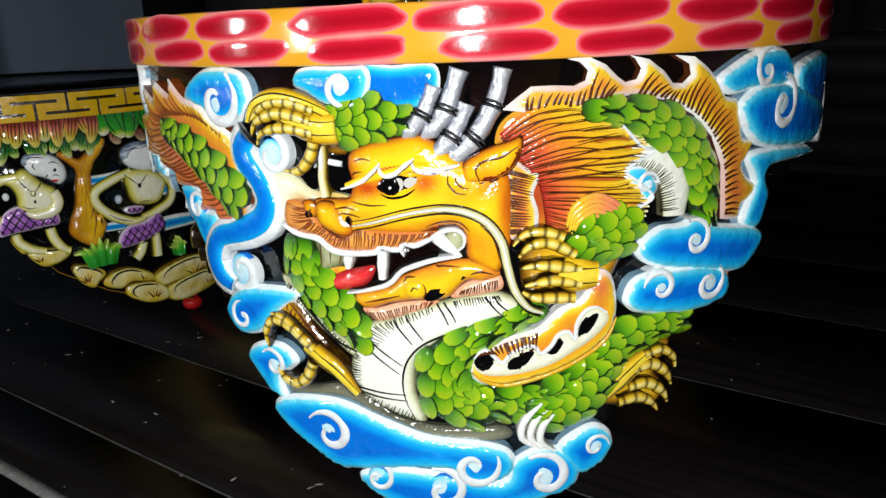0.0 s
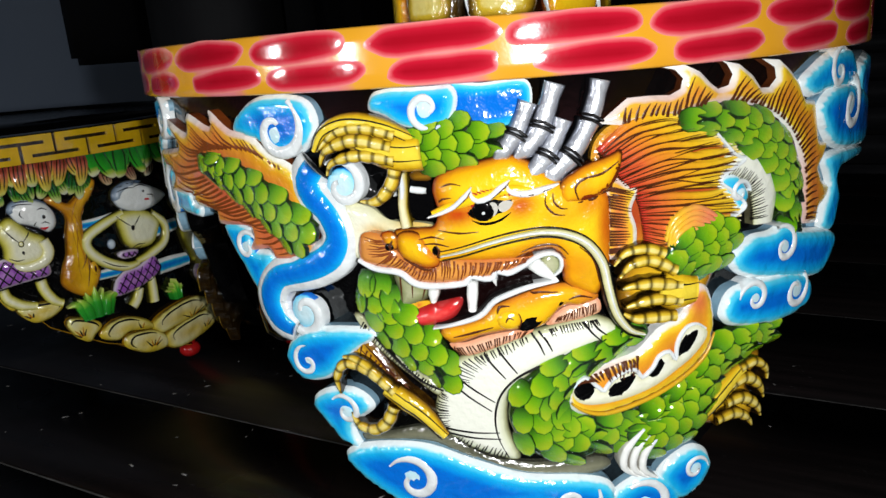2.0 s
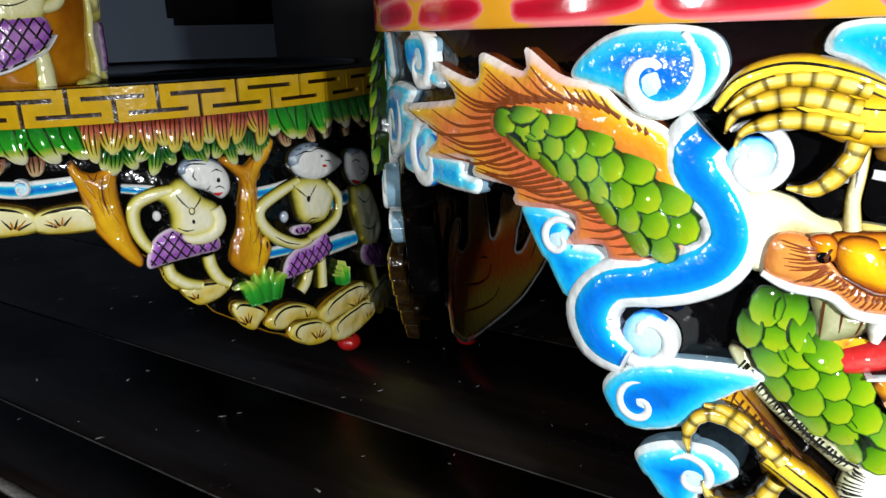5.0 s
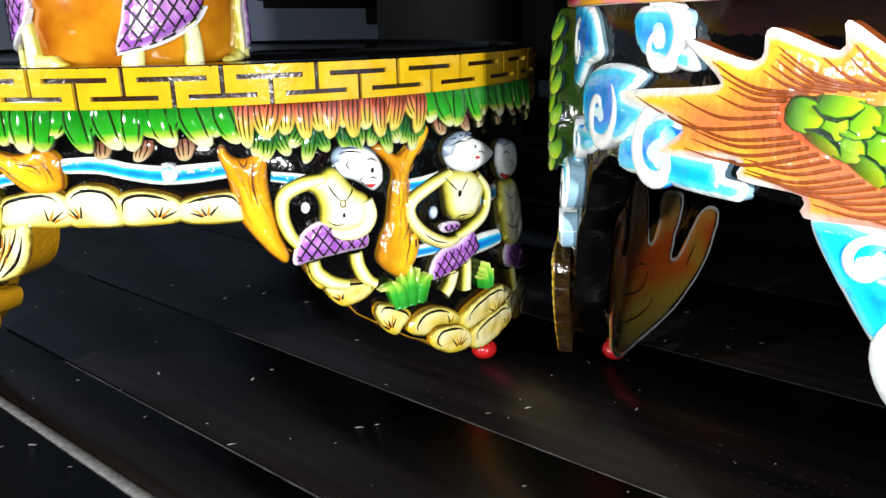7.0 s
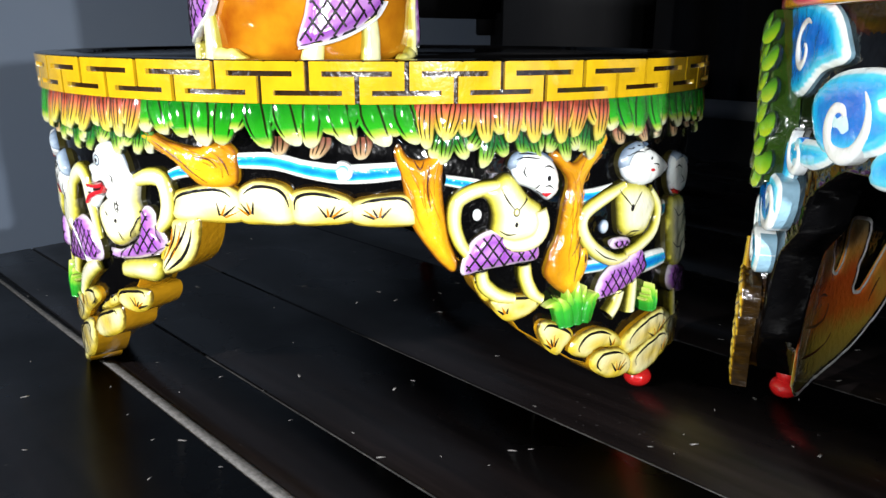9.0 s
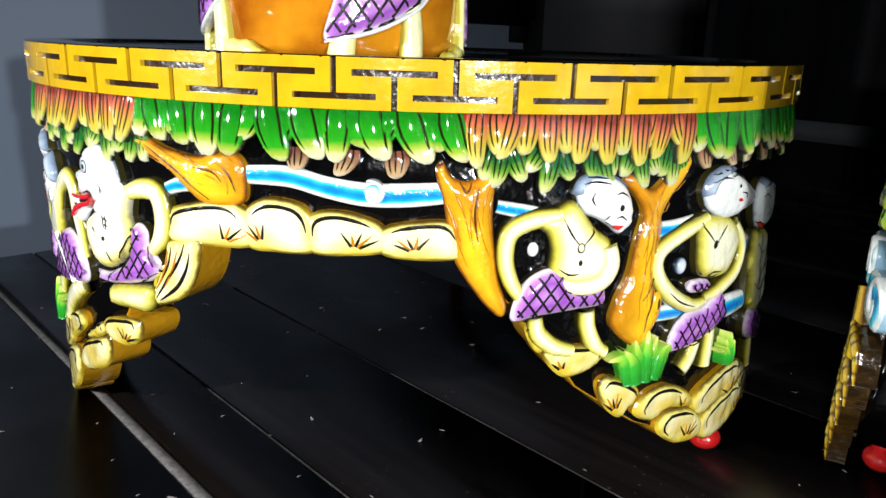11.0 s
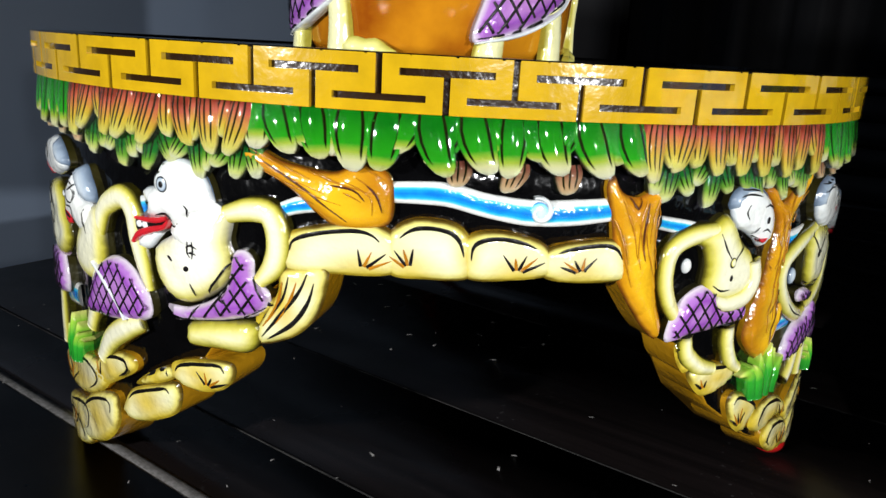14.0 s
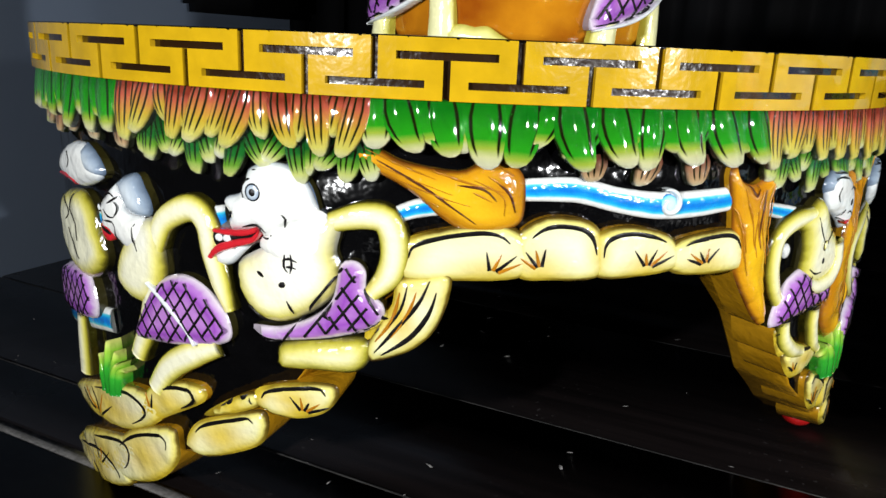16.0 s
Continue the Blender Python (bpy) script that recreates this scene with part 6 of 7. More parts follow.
def stone(pts, high=3.4, base=-1.0, low=-20.0, ochred=0.72):
    """A flat rounded river stone of the carved ledge, shaded ochre below and inked with an arc and a fan of strokes."""
    c = Carve(V1, [stone_paint, black_ink, cutedge, bark_ink])
    p = np.array(pts)
    m, half = p.mean(0), np.abs(p - p.mean(0)).max(0)
    lean = random.choice((-0.45, -0.2, 0.2, 0.45))
    root = m + half * np.array([lean, -0.55])
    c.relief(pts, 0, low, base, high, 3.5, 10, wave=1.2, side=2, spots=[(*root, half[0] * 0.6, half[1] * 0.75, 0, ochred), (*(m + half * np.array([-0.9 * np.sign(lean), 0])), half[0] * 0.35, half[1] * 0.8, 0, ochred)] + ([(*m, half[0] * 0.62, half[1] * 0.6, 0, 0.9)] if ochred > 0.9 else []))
    ring = spline(m + (p - m) * 0.74, 1.0, True)
    ang = np.arctan2((ring - m)[:, 1] / half[1], (ring - m)[:, 0] / half[0])
    arc = ring[(ang > -0.2) & (ang < 2.6)] if lean < 0 else ring[(ang > 0.5) | (ang < -2.9)]
    if len(arc) > 6:
        w = np.where(np.linalg.norm(np.diff(arc, axis=0), axis=1) > 4)[0]
        arc = np.roll(arc, -(w[0] + 1), 0) if len(w) else arc
        c.ink(arc[::3], [0.4, 1.6, 1.5, 1.6, 0.4], 1)
    for k in range(5):
        a = 1.57 - lean * 1.2 + (k - 2) * 0.32
        d = np.array([math.cos(a), math.sin(a)]) * half
        q = [root + d * 0.15, root + d * 0.42, root + d * random.uniform(0.55, 0.8)]
        if inside(np.array(q), p).all():
            c.ink(q, [1.3, 1.0, 0.2], 3 if k % 2 else 1)
    return c.done("stone", village_stand, "cream and ochre carved stone with ink strokes")


def tree(shape, axes, knots=(), spots=()):
    """A carved trunk: streaked with bark ridges along its axes."""
    c = Carve(V1, [bark, ink, bark_ink, cutedge])
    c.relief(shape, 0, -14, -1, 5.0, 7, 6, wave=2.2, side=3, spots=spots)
    o = spline(shape, 1.5, True)
    for axis, width in axes:
        p = np.array(axis)
        g = np.gradient(p, axis=0)
        g /= np.linalg.norm(g, axis=1)[:, None]
        nrm = np.stack([-g[:, 1], g[:, 0]], 1)
        for k in range(5):
            off = (k / 4 - 0.5) * width + random.uniform(-0.6, 0.6)
            f = random.uniform(0.0, 0.35)
            q = spline(p + nrm * off + np.array([random.uniform(-0.8, 0.8), 0]), 2.0)
            q = q[int(len(q) * f):int(len(q) * random.uniform(0.6, 1.0))]
            q = q[inside(q, o)]
            if len(q) > 4 and np.linalg.norm(np.diff(q, axis=0), axis=1).max() < 5:
                c.ink(q[::3], [0.15, random.uniform(0.3, 0.8), random.uniform(0.3, 0.6), 0.1], 2)
    for q in knots:
        c.ink(q, [0.2, 0.9, 0.7, 0.2], 1)
    return c.done("tree", village_stand, "orange-brown carved tree trunk with streaked bark")


def river(pts, w):
    Carve(V1, [river_paint]).limb(pts, w, 0, -3.6, 3.2, -8, sides=10).done("river", village_stand, "blue painted river strip with white banks")


for q in ([(-66.1, 131.2), (-56.2, 137.2), (-33.5, 140.9), (-23, 135.8), (-23.1, 124.1), (-46.2, 121.7), (-63.1, 121.6)], [(-27, 136.7), (-17.7, 143.6), (-2.4, 142), (3.1, 132.9), (1.5, 123.7), (-14, 122.6), (-25.9, 124)], [(-1.3, 137.1), (11.3, 140.8), (27.9, 136.2), (31.4, 126.3), (16.6, 123.4), (0.3, 124.1)], [(26.1, 133.5), (37.7, 137.3), (54.4, 137.6), (60.5, 128), (56.9, 122.8), (29.1, 123.9)]):
    stone(q)
tree([(-79.7, 162.7), (-73.9, 163.7), (-63.5, 159.3), (-46.4, 157.1), (-39.3, 160.1), (-31.5, 160.4), (-26.1, 156.7), (-24.8, 149.1), (-26.2, 141.1), (-34.9, 138.2), (-44.7, 138.7), (-52.8, 143.4), (-59.2, 148.7), (-68.1, 153.6), (-77.4, 157.4)], [([(-77.3, 160.6), (-61.4, 154.4), (-46.4, 149.7), (-32.2, 146.4)], 10), ([(-40.3, 157.7), (-33.3, 154.5), (-28.3, 149.1), (-29.2, 142.2)], 14)], knots=([(-71.4, 159.6), (-57.0, 152.1), (-46.4, 145.4), (-40.2, 141.1)], [(-34.3, 154.4), (-30.3, 150.9), (-28.2, 145.2)], [(-46.4, 153.2), (-38.3, 152.1), (-34.2, 148.6)]), spots=[(*(-31.3, 153.7), 7, 8, 0, 0.8), (*(-50.6, 142.9), 14, 3, -0.5, 0.6), (*(-68.1, 155.8), 10, 2.5, -0.4, 0.5)])
tree([(47.5, 156.1), (49.8, 160.6), (53.8, 154.8), (59.9, 152.9), (65.9, 156.1), (70.3, 162.4), (74.7, 166.0), (73.5, 159.2), (70.2, 150.8), (69.7, 141.0), (71.0, 128.4), (73.2, 115.4), (77.2, 104.0), (74.9, 99.3), (68.6, 104.2), (61.1, 113.8), (55.2, 123.6), (52.6, 135.1), (50.7, 145.3)], [([(52.3, 153.2), (57.9, 141.2), (61.5, 128.7), (68.4, 113.5)], 10), ([(71.6, 161.2), (66.0, 145.2), (66.8, 130.7), (71.1, 115.5)], 9)], knots=([(56.4, 153.3), (59.0, 149.3), (61.1, 152.9)], [(63.5, 151.3), (62.2, 141.2), (63.9, 130.8)]), spots=[(*(60.2, 148.3), 8, 9, 0, 0.8), (*(70.8, 159.2), 6, 5, 0, 0.4), (*(54.4, 131.0), 3, 20, 0, 0.6)])
tree([(124.5, 151.9), (129.7, 154.1), (137.8, 147.7), (144.3, 151.1), (153.9, 160.9), (160, 160), (157.8, 152.9), (148.5, 141.9), (145.1, 131.7), (144.8, 118.3), (146.1, 104.5), (151.7, 96.6), (147.3, 86.4), (139.1, 79.6), (124.5, 91.3), (125.9, 102.7), (130.8, 113), (133.1, 127.4), (135.1, 140.1)], [([(156.4, 158.1), (143.2, 141.8), (139.5, 123.5), (136.4, 102.7), (136.8, 84.4)], 14), ([(127.5, 151), (137.4, 139.5), (139.8, 118.8), (142.4, 97.1)], 10)], knots=([(143.7, 106.5), (142.4, 97.1), (139.4, 87.7)], [(145.1, 118.2), (142, 106.7), (138.3, 101.2)]), spots=[(129.6, 98.8, 7, 18, 0, 0.7), (136.1, 142.9, 8, 9, 0, 0.6), (127, 152.1, 7, 5, 0, 0.6)])
c = Carve(V1, [bark, ink])
c.bead(146.3, 98.9, 3.2, 5.5, 0, 2, 3).bead(146.7, 98.9, 1.0, 2.6, 1, 4.4, 0.9)
c.done("tree_knot", village_stand, "small round knot on the trunk")
river([(-27.4, 151.5), (-8.2, 151.9), (6.9, 148.7), (22.4, 146.7), (38.7, 147.1), (53.8, 148.4)], [7, 8, 8, 9, 9, 8])
river([(-67.7, 140.9), (-59.2, 144.2), (-50.5, 145.7)], [5, 6, 6])
river([(71.2, 143.3), (84.5, 140.6), (101.4, 136.4)], [5, 6, 6])
river([(143.6, 129.8), (159.1, 130), (176.6, 132.2)], [7, 7, 6])
river([(146.3, 92.4), (167.1, 91.1), (192.5, 90.8)], [7, 7, 6])
river([(22.3, 130.3), (32.6, 131.1), (39, 132.6)], [6, 6, 5])
river([(-230.5, 113), (-210.8, 118.8), (-195.7, 123.1)], [12, 14, 12])
river([(-231.8, 104), (-213.1, 109.4), (-199.5, 113.7)], [10, 12, 10])
river([(-270.9, 63.9), (-221.7, 76.4), (-196.3, 81)], [10, 12, 10])
river([(-136.5, 131.7), (-131.5, 133.5), (-125.7, 135.1)], [9, 10, 9])
river([(198.3, 112.4), (214.8, 112.4), (235.9, 112.7)], [9, 10, 9])
river([(198.6, 84.1), (211.9, 83.6), (232.4, 81.8)], [12, 12, 10])
c = Carve(V1, [white_line, sky_blue])
swirl(c, 24.3, 147.5, 4.5, -1, 2.0, 0, 0, 1)
c.done("river_curl", village_stand, "white curl on the river")

# ---- carved figures, each one mesh ----
# Figure side walls: shade between the carved shapes put into a dark olive.
shaded_side = lacquer("shade-dark olive sides", [(0, (0.035, 0.030, 0.006))], rough=0.3)
FIGURE = [body_paint, face_paint, cap_paint, sarong, black_ink, lip_red, white_line, shaded_side]


def netting(c, pts, rows, base):
    """Crossed ink lines over the cloth."""
    p = spline(pts, 2.0, True)
    lo, hi = p.min(0), p.max(0)
    for sgn in (1, -1):
        for k in range(-rows, 2 * rows):
            x = lo[0] + (hi[0] - lo[0]) * k / rows
            line = np.array([(x + sgn * (y - lo[1]) * 0.75 + (0 if sgn > 0 else (hi[1] - lo[1]) * 0.3), y) for y in np.linspace(lo[1], hi[1], 16)])
            ok = inside(line, p) & (border_distance(line, p) > 1.2)
            run = line[ok]
            if len(run) > 2:
                c.ink([run[0], run[len(run) // 2], run[-1]], [0.9, 1.0, 0.9], 4, step=2.5)


def figure(torso, heads, cloth, limbs, label, extras=None, name="carved_figure", pale=()):
    """pale: airbrushed white patches (u, z, two radii, tilt, strength) over skin and face."""
    c = Carve(V1, FIGURE)
    for q, w in limbs:
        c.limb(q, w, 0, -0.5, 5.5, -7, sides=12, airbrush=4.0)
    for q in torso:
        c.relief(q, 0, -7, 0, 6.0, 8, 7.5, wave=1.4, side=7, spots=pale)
    for q in cloth:
        c.relief(q, 3, -7, 1.0, 6.0, 5, 8, wave=0.8, side=7)
        netting(c, q, max(4, int((np.array(q).max(0) - np.array(q).min(0))[0] / 5.5)), 6.4)
    for q, mat in heads:
        c.relief(q, mat, -7, 0.5, 6.5 + 0.8 * (mat == 2), 6, 5, side=7, spots=pale)
    if extras:
        extras(c)
    return c.done(name, village_stand, label)


def face1(c):
    c.bead(*(120.5, 142.7), 3.2, 3.8, 4, 5.4, 1.4).bead(*(120.5, 142.7), 2.6, 3.1, 6, 6.4, 0.7).bead(*(121.1, 142.4), 1.1, 1.4, 4, 7.0, 0.5)
    c.limb([(117.9, 135.4), (120.4, 134.4), (122.8, 135.2)], [0.6, 2.0, 0.6], 5, 6, 1, 2)
    c.bead(*(104.8, 127.2), 1.9, 2.3, 4, 5.6, 1.0).bead(*(104.8, 127.4), 1.3, 1.7, 0, 6.2, 0.8).bead(*(105.0, 121.3), 0.9, 1.4, 4, 5.8, 0.9)
    for q in ([(117.8, 147.6), (120.7, 148.4), (123.8, 146.6)], [(116.5, 140.0), (114.8, 138.0), (116.7, 135.8)], [(118.9, 138.2), (121.3, 139.0), (123.9, 137.2)], [(96.8, 139.0), (100.4, 132.8), (103.9, 128.6)], [(105.6, 127.9), (109.4, 132.0), (112.6, 136.7)], [(96.2, 119.2), (100.5, 116.7), (104.7, 116.8)], [(104.3, 154.2), (108.5, 154.9), (114.2, 154.0)], [(103.9, 152.2), (108.6, 153.1), (115.8, 151.9)], [(108.8, 149.3), (107.5, 146.4), (109.3, 143.7)], [(81.0, 98.6), (91.4, 99.8), (106.8, 101.4), (117.5, 102.2)], [(99.3, 110.4), (106.5, 108.0), (115.2, 110.8)], [(113.8, 135.0), (111.3, 137.8), (108.4, 139.6)]):
        c.ink(q, [0.3, 0.9, 0.3], 4)
    c.limb([(117.8, 127.2), (119.5, 118.9), (115.1, 112.4), (105.0, 110.9), (97.8, 113.8)], [7, 8, 8, 7, 4], 0, 4.0, 4.5, -2)
    c.bead(*(87.2, 126.0), 2.4, 3.0, 1, -4.5, 2.5)


figure([[(83.2, 136.8), (92.8, 141.3), (102.0, 145.5), (112.4, 134.3), (119.5, 129.1), (121.5, 121.4), (119.8, 114.6), (113.7, 110.9), (102.2, 110.1), (93.6, 115.7), (93.5, 126.8), (90.4, 133.5)]],
       [([(101.9, 148.8), (103.8, 153.7), (111.2, 155.7), (119.2, 153.7), (125.5, 149.1), (128.8, 142.5), (128.4, 135.1), (123.1, 130.9), (117.4, 134.7), (112.2, 137.7), (105.5, 140.9)], 1), ([(100.8, 148.9), (103.5, 154.5), (112.0, 156.4), (121.0, 153.5), (125.5, 149.6), (117.2, 151.8), (108.6, 151.4), (104.2, 146.6)], 2)],
       [[(78.9, 98.2), (80.3, 108.9), (84.8, 115.4), (92.7, 119.0), (100.5, 116.2), (103.6, 109.9), (113.7, 110.9), (117.8, 112.4), (118.4, 102.6), (106.8, 101.1), (91.4, 99.8)]],
       [([(96.8, 139.5), (85.3, 138.2), (76.7, 133.6), (75.1, 124.2), (77.8, 114.3), (83.2, 106.5)], [7, 8, 8, 7.5, 7, 6]), ([(88.8, 99.0), (90.3, 92.2), (97.5, 85.8), (106.2, 83.0)], [7, 8, 8, 6]), ([(111.3, 100.2), (112.6, 92.2), (116.7, 84.3), (121.9, 80.5)], [8, 8, 8, 6])],
       "carved stooping clown figure in purple netted cloth", face1)


def face2(c):
    c.bead(*(191.2, 145.8), 2.6, 2.4, 4, 5.6, 1.2).bead(*(191.2, 145.8), 1.8, 1.7, 6, 6.4, 0.7).bead(*(193.0, 145.3), 0.9, 0.9, 4, 7.0, 0.4)
    c.limb([(186.6, 138.7), (194.1, 139.1), (203.0, 136.6)], [0.8, 3.8, 0.8], 5, 5.6, 1.6, 2)
    c.bead(*(179.5, 120.9), 1.5, 2.2, 4, 5.6, 1.2)
    for q in ([(168.8, 131.8), (174.1, 125.9), (178.9, 121.6)], [(180.4, 121.3), (183.8, 125.2), (187.3, 128.4)], [(185.8, 149.9), (192.0, 150.3), (199.6, 147.0)], [(195.2, 142.4), (200.8, 141.0), (199.9, 139.4)], [(172.8, 108.6), (178.9, 105.0), (184.7, 106.3)], [(176.9, 106.0), (180.5, 107.7), (186.7, 107.1)], [(158.8, 74.3), (172.8, 74.0), (190.2, 79.7), (197.2, 85.6)], [(152.7, 102.9), (160.4, 97.4), (170.3, 93.6)], [(172.7, 151.4), (180.3, 152.8), (190.5, 152.7)], [(171.8, 148.7), (178.8, 150.1), (185.9, 149.3)]):
        c.ink(q, [0.3, 0.9, 0.3], 4)
    c.bead(*(163.7, 112.0), 3.2, 3.8, 2, -3.5, 3.0)


figure([[(169.6, 132.2), (178.4, 134.4), (194.6, 130.8), (205.1, 121.2), (202.1, 110.7), (195.0, 103.6), (182.1, 103.8), (172.9, 108.0), (169.5, 120.2)]],
       [([(170.1, 141.4), (171.7, 149.3), (185.3, 152.8), (203.3, 147.2), (216.4, 138.8), (207.8, 132.9), (190.2, 130.3), (176.5, 134.7)], 1), ([(169.0, 143.5), (171.4, 151.0), (182.9, 154.7), (195.0, 152.2), (184.8, 149.4), (177.6, 145.8), (174.8, 140.0)], 2)],
       [[(157.2, 74.7), (158.6, 84.0), (167.1, 90.6), (180.0, 91.5), (192.9, 96.6), (198.7, 83.9), (185.2, 77.2), (169.2, 74.0)], [(164.5, 104.8), (172.3, 105.7), (182.2, 103.2), (178.9, 99.0), (168.6, 99.9)]],
       [([(174.9, 132.6), (158.6, 127.6), (146.4, 121.5), (145.4, 112.7), (155.2, 101.3), (170.3, 93.6), (180.6, 93.8)], [6, 8, 8.5, 8.5, 8.5, 8, 5]), ([(198.7, 127.7), (209.6, 116.1), (206.9, 103.5), (192.7, 97.3), (178.5, 94.9)], [6, 8, 8.5, 8, 5]), ([(177.4, 75.1), (173.7, 67.5), (168.8, 62.5)], [8, 9, 9]), ([(188.6, 82.6), (188.3, 71.3), (187.8, 60.5)], [8, 9, 9])],
       "carved standing clown figure in purple netted cloth", face2)


EYE3 = (-111.9, 146.3)


def face3(c):
    c.relief([(-111.5, 130.0), (-104, 137), (-95, 142.5), (-86.5, 139.8), (-86.5, 129), (-94, 121.5), (-104, 122.5), (-110, 126)], 1, -7, 1.6, 4.8, 7, 5, spots=[(-99, 131, 26, 26, 0, 1.0)])
    c.bead(*EYE3, 4.9, 5.1, 4, 5.6, 1.3).bead(*EYE3, 4.3, 4.5, 6, 6.0, 1.3).bead(*EYE3, 2.9, 3.1, 4, 6.9, 0.55).bead(*EYE3, 2.4, 2.6, 2, 7.1, 0.6).bead(*EYE3, 1.2, 1.3, 4, 7.5, 0.5)
    c.relief([(-128.2, 131.1), (-119.8, 131.4), (-111.8, 133.6), (-112.3, 130.9), (-119.9, 128.3), (-127.1, 126.1)], 4, 0, 5, 0.8, 3, 3)
    c.limb([(-128.2, 131.5), (-120.9, 131.7), (-114.3, 132.7), (-110.5, 134.5)], [1.2, 2.2, 2.4, 1.6], 5, 5.2, 2.0, 0)
    c.limb([(-130.3, 121.9), (-126.6, 125.4), (-119.9, 128.1), (-112.7, 130.4), (-110.3, 133.8)], [1.6, 3.0, 2.8, 2.2, 1.2], 5, 5.2, 2.2, 0)
    for q in ((-126.0, 129.4), (-122.8, 129.5)):
        c.bead(*q, 1.6, 1.3, 6, 5.6, 1.0)
    for q in ([(-123.7, 139.0), (-122.0, 137.7), (-120.1, 139.4)], [(-116.4, 134.2), (-111.1, 135.6), (-108.0, 133.3)], [(-109.1, 131.7), (-107.3, 131.1), (-106.0, 132.8)], [(-101.8, 140.0), (-100.5, 138.6), (-101.1, 135.6)], [(-117.6, 149.8), (-114.5, 152.6), (-111.2, 153.7)], [(-101.1, 126.9), (-101.5, 122.7), (-100.1, 120.9)], [(-99.1, 127.2), (-98.5, 123.8), (-99.3, 120.6)], [(-102.1, 124.5), (-99.7, 125.6), (-96.5, 124.8)], [(-101.7, 122.3), (-99.3, 122.9), (-96.9, 122.5)], [(-100.7, 111.1), (-99.5, 108.7), (-98.3, 106.7)], [(-112.2, 95.6), (-98.5, 96.7), (-82.6, 100.0), (-69.2, 107.0)], [(-86.5, 109.8), (-87.4, 107.4), (-84.6, 106.5)], [(-117.4, 105.9), (-112.0, 102.2), (-104.6, 101.8)]):
        c.ink(q, [0.3, 1.0, 0.3], 4)
    c.bead(*(-108.4, 118.7), 3.6, 1.5, 4, 5.2, 1.0, -0.35).bead(*(-102.6, 116.3), 2.2, 1.8, 4, 5.4, 1.0, 0.2)
    # black patch for the dark gap below the cloth
    c.relief([(-92.8, 95.1), (-84.5, 97.4), (-85.3, 92.9), (-90.4, 90.5)], 4, -5, 2.2, 0.6, 2, 3)


figure([[(-120.4, 121.4), (-110.7, 127.6), (-99.9, 134.2), (-90.2, 139.7), (-82.4, 141.1), (-83.5, 134.4), (-84.6, 128.7), (-82.7, 123.3), (-84.6, 115.1), (-89.2, 109.9), (-96.3, 105.0), (-104.6, 101.8), (-112.0, 102.6), (-117.4, 107.0), (-120.7, 113.4)], [(-104.3, 94.5), (-90.4, 98.2), (-75.0, 100.1), (-72.7, 93.2), (-78.3, 87.3), (-92.1, 86.2), (-104.9, 85.3), (-106.1, 89.2)]],
       [([(-115.8, 152.9), (-109.5, 155.8), (-102.3, 155.9), (-97.3, 153.8), (-93.6, 149.5), (-91.4, 144.3), (-89.9, 139.7), (-94.1, 136.7), (-101.9, 134.0), (-108.1, 130.3), (-114.9, 127.5), (-122.7, 120.1), (-128.3, 119.2), (-130.1, 121.9), (-126.6, 125.4), (-118.8, 128.5), (-111.9, 130.6), (-110.9, 133.1), (-118.7, 132.5), (-127.7, 131.9), (-123.9, 135.3), (-122.7, 137.8), (-125.5, 139.9), (-124.7, 143.0), (-119.5, 144.7), (-117.2, 147.6)], 1), ([(-101.9, 155.9), (-97.3, 154.5), (-93.0, 149.6), (-91.0, 144.3), (-90.2, 140.4), (-92.5, 142.4), (-94.7, 147.1), (-98.1, 151.6)], 2)],
       [[(-115.0, 99.6), (-104.6, 100.6), (-94.3, 104.9), (-88.4, 109.2), (-85.3, 114.2), (-83.1, 124.8), (-77.9, 126.4), (-74.6, 123.3), (-74.1, 116.6), (-68.9, 112.8), (-68.4, 107.5), (-73.2, 103.1), (-82.6, 100.0), (-92.4, 97.6), (-106.8, 95.3), (-113.3, 96.7)]],
       [([(-86.5, 138.2), (-76.4, 141.2), (-68.4, 140.4), (-65.4, 132.3), (-66.9, 122.9), (-73.0, 115.5)], [7, 9, 10, 10, 9.5, 6])],
       "carved kneeling clown figure with wide red mouth", face3,
       pale=[(-101, 131, 17, 8, 0.5, 1.0), (-98, 122, 9, 9, 0, 0.9)])


def face4(c):
    c.bead(-184.9, 122.1, 4.6, 4.0, 5, 5.4, 1.6, -0.3).bead(-184.4, 122.4, 3.4, 0.9, 4, 6.7, 0.5, -0.3)
    c.bead(-189.4, 130.3, 1.4, 1.8, 4, 5.4, 0.8).bead(-189.4, 130.3, 0.9, 1.2, 6, 6.0, 0.5)
    for q in ([(-185.6, 135), (-180.9, 137.2), (-178.1, 135.8)], [(-182.4, 133), (-178.7, 134.7), (-176.6, 136.4)], [(-185.2, 130.4), (-182.3, 128.1), (-178.5, 128.2)], [(-177.6, 134.2), (-175.8, 131.4), (-178.5, 128.2)], [(-186.8, 125.8), (-179.5, 126.3), (-177.7, 123.7)], [(-177.7, 123.7), (-178.1, 120.6), (-175.6, 119.8)], [(-177.5, 140.4), (-174.7, 134.3), (-169.8, 130.1)], [(-166.8, 127.0), (-163.9, 130.0), (-160.1, 130.2)], [(-167.5, 126.5), (-167.4, 121.7), (-165.8, 117.7)]):
        c.ink(q, [0.3, 1.0, 0.3], 4)
    c.limb([(-161.2, 106.9), (-153.1, 102.2), (-142.4, 93.8), (-138.8, 87.7)], [1.2, 2.2, 2.2, 1.0], 6, 6.5, 1.5, 2)


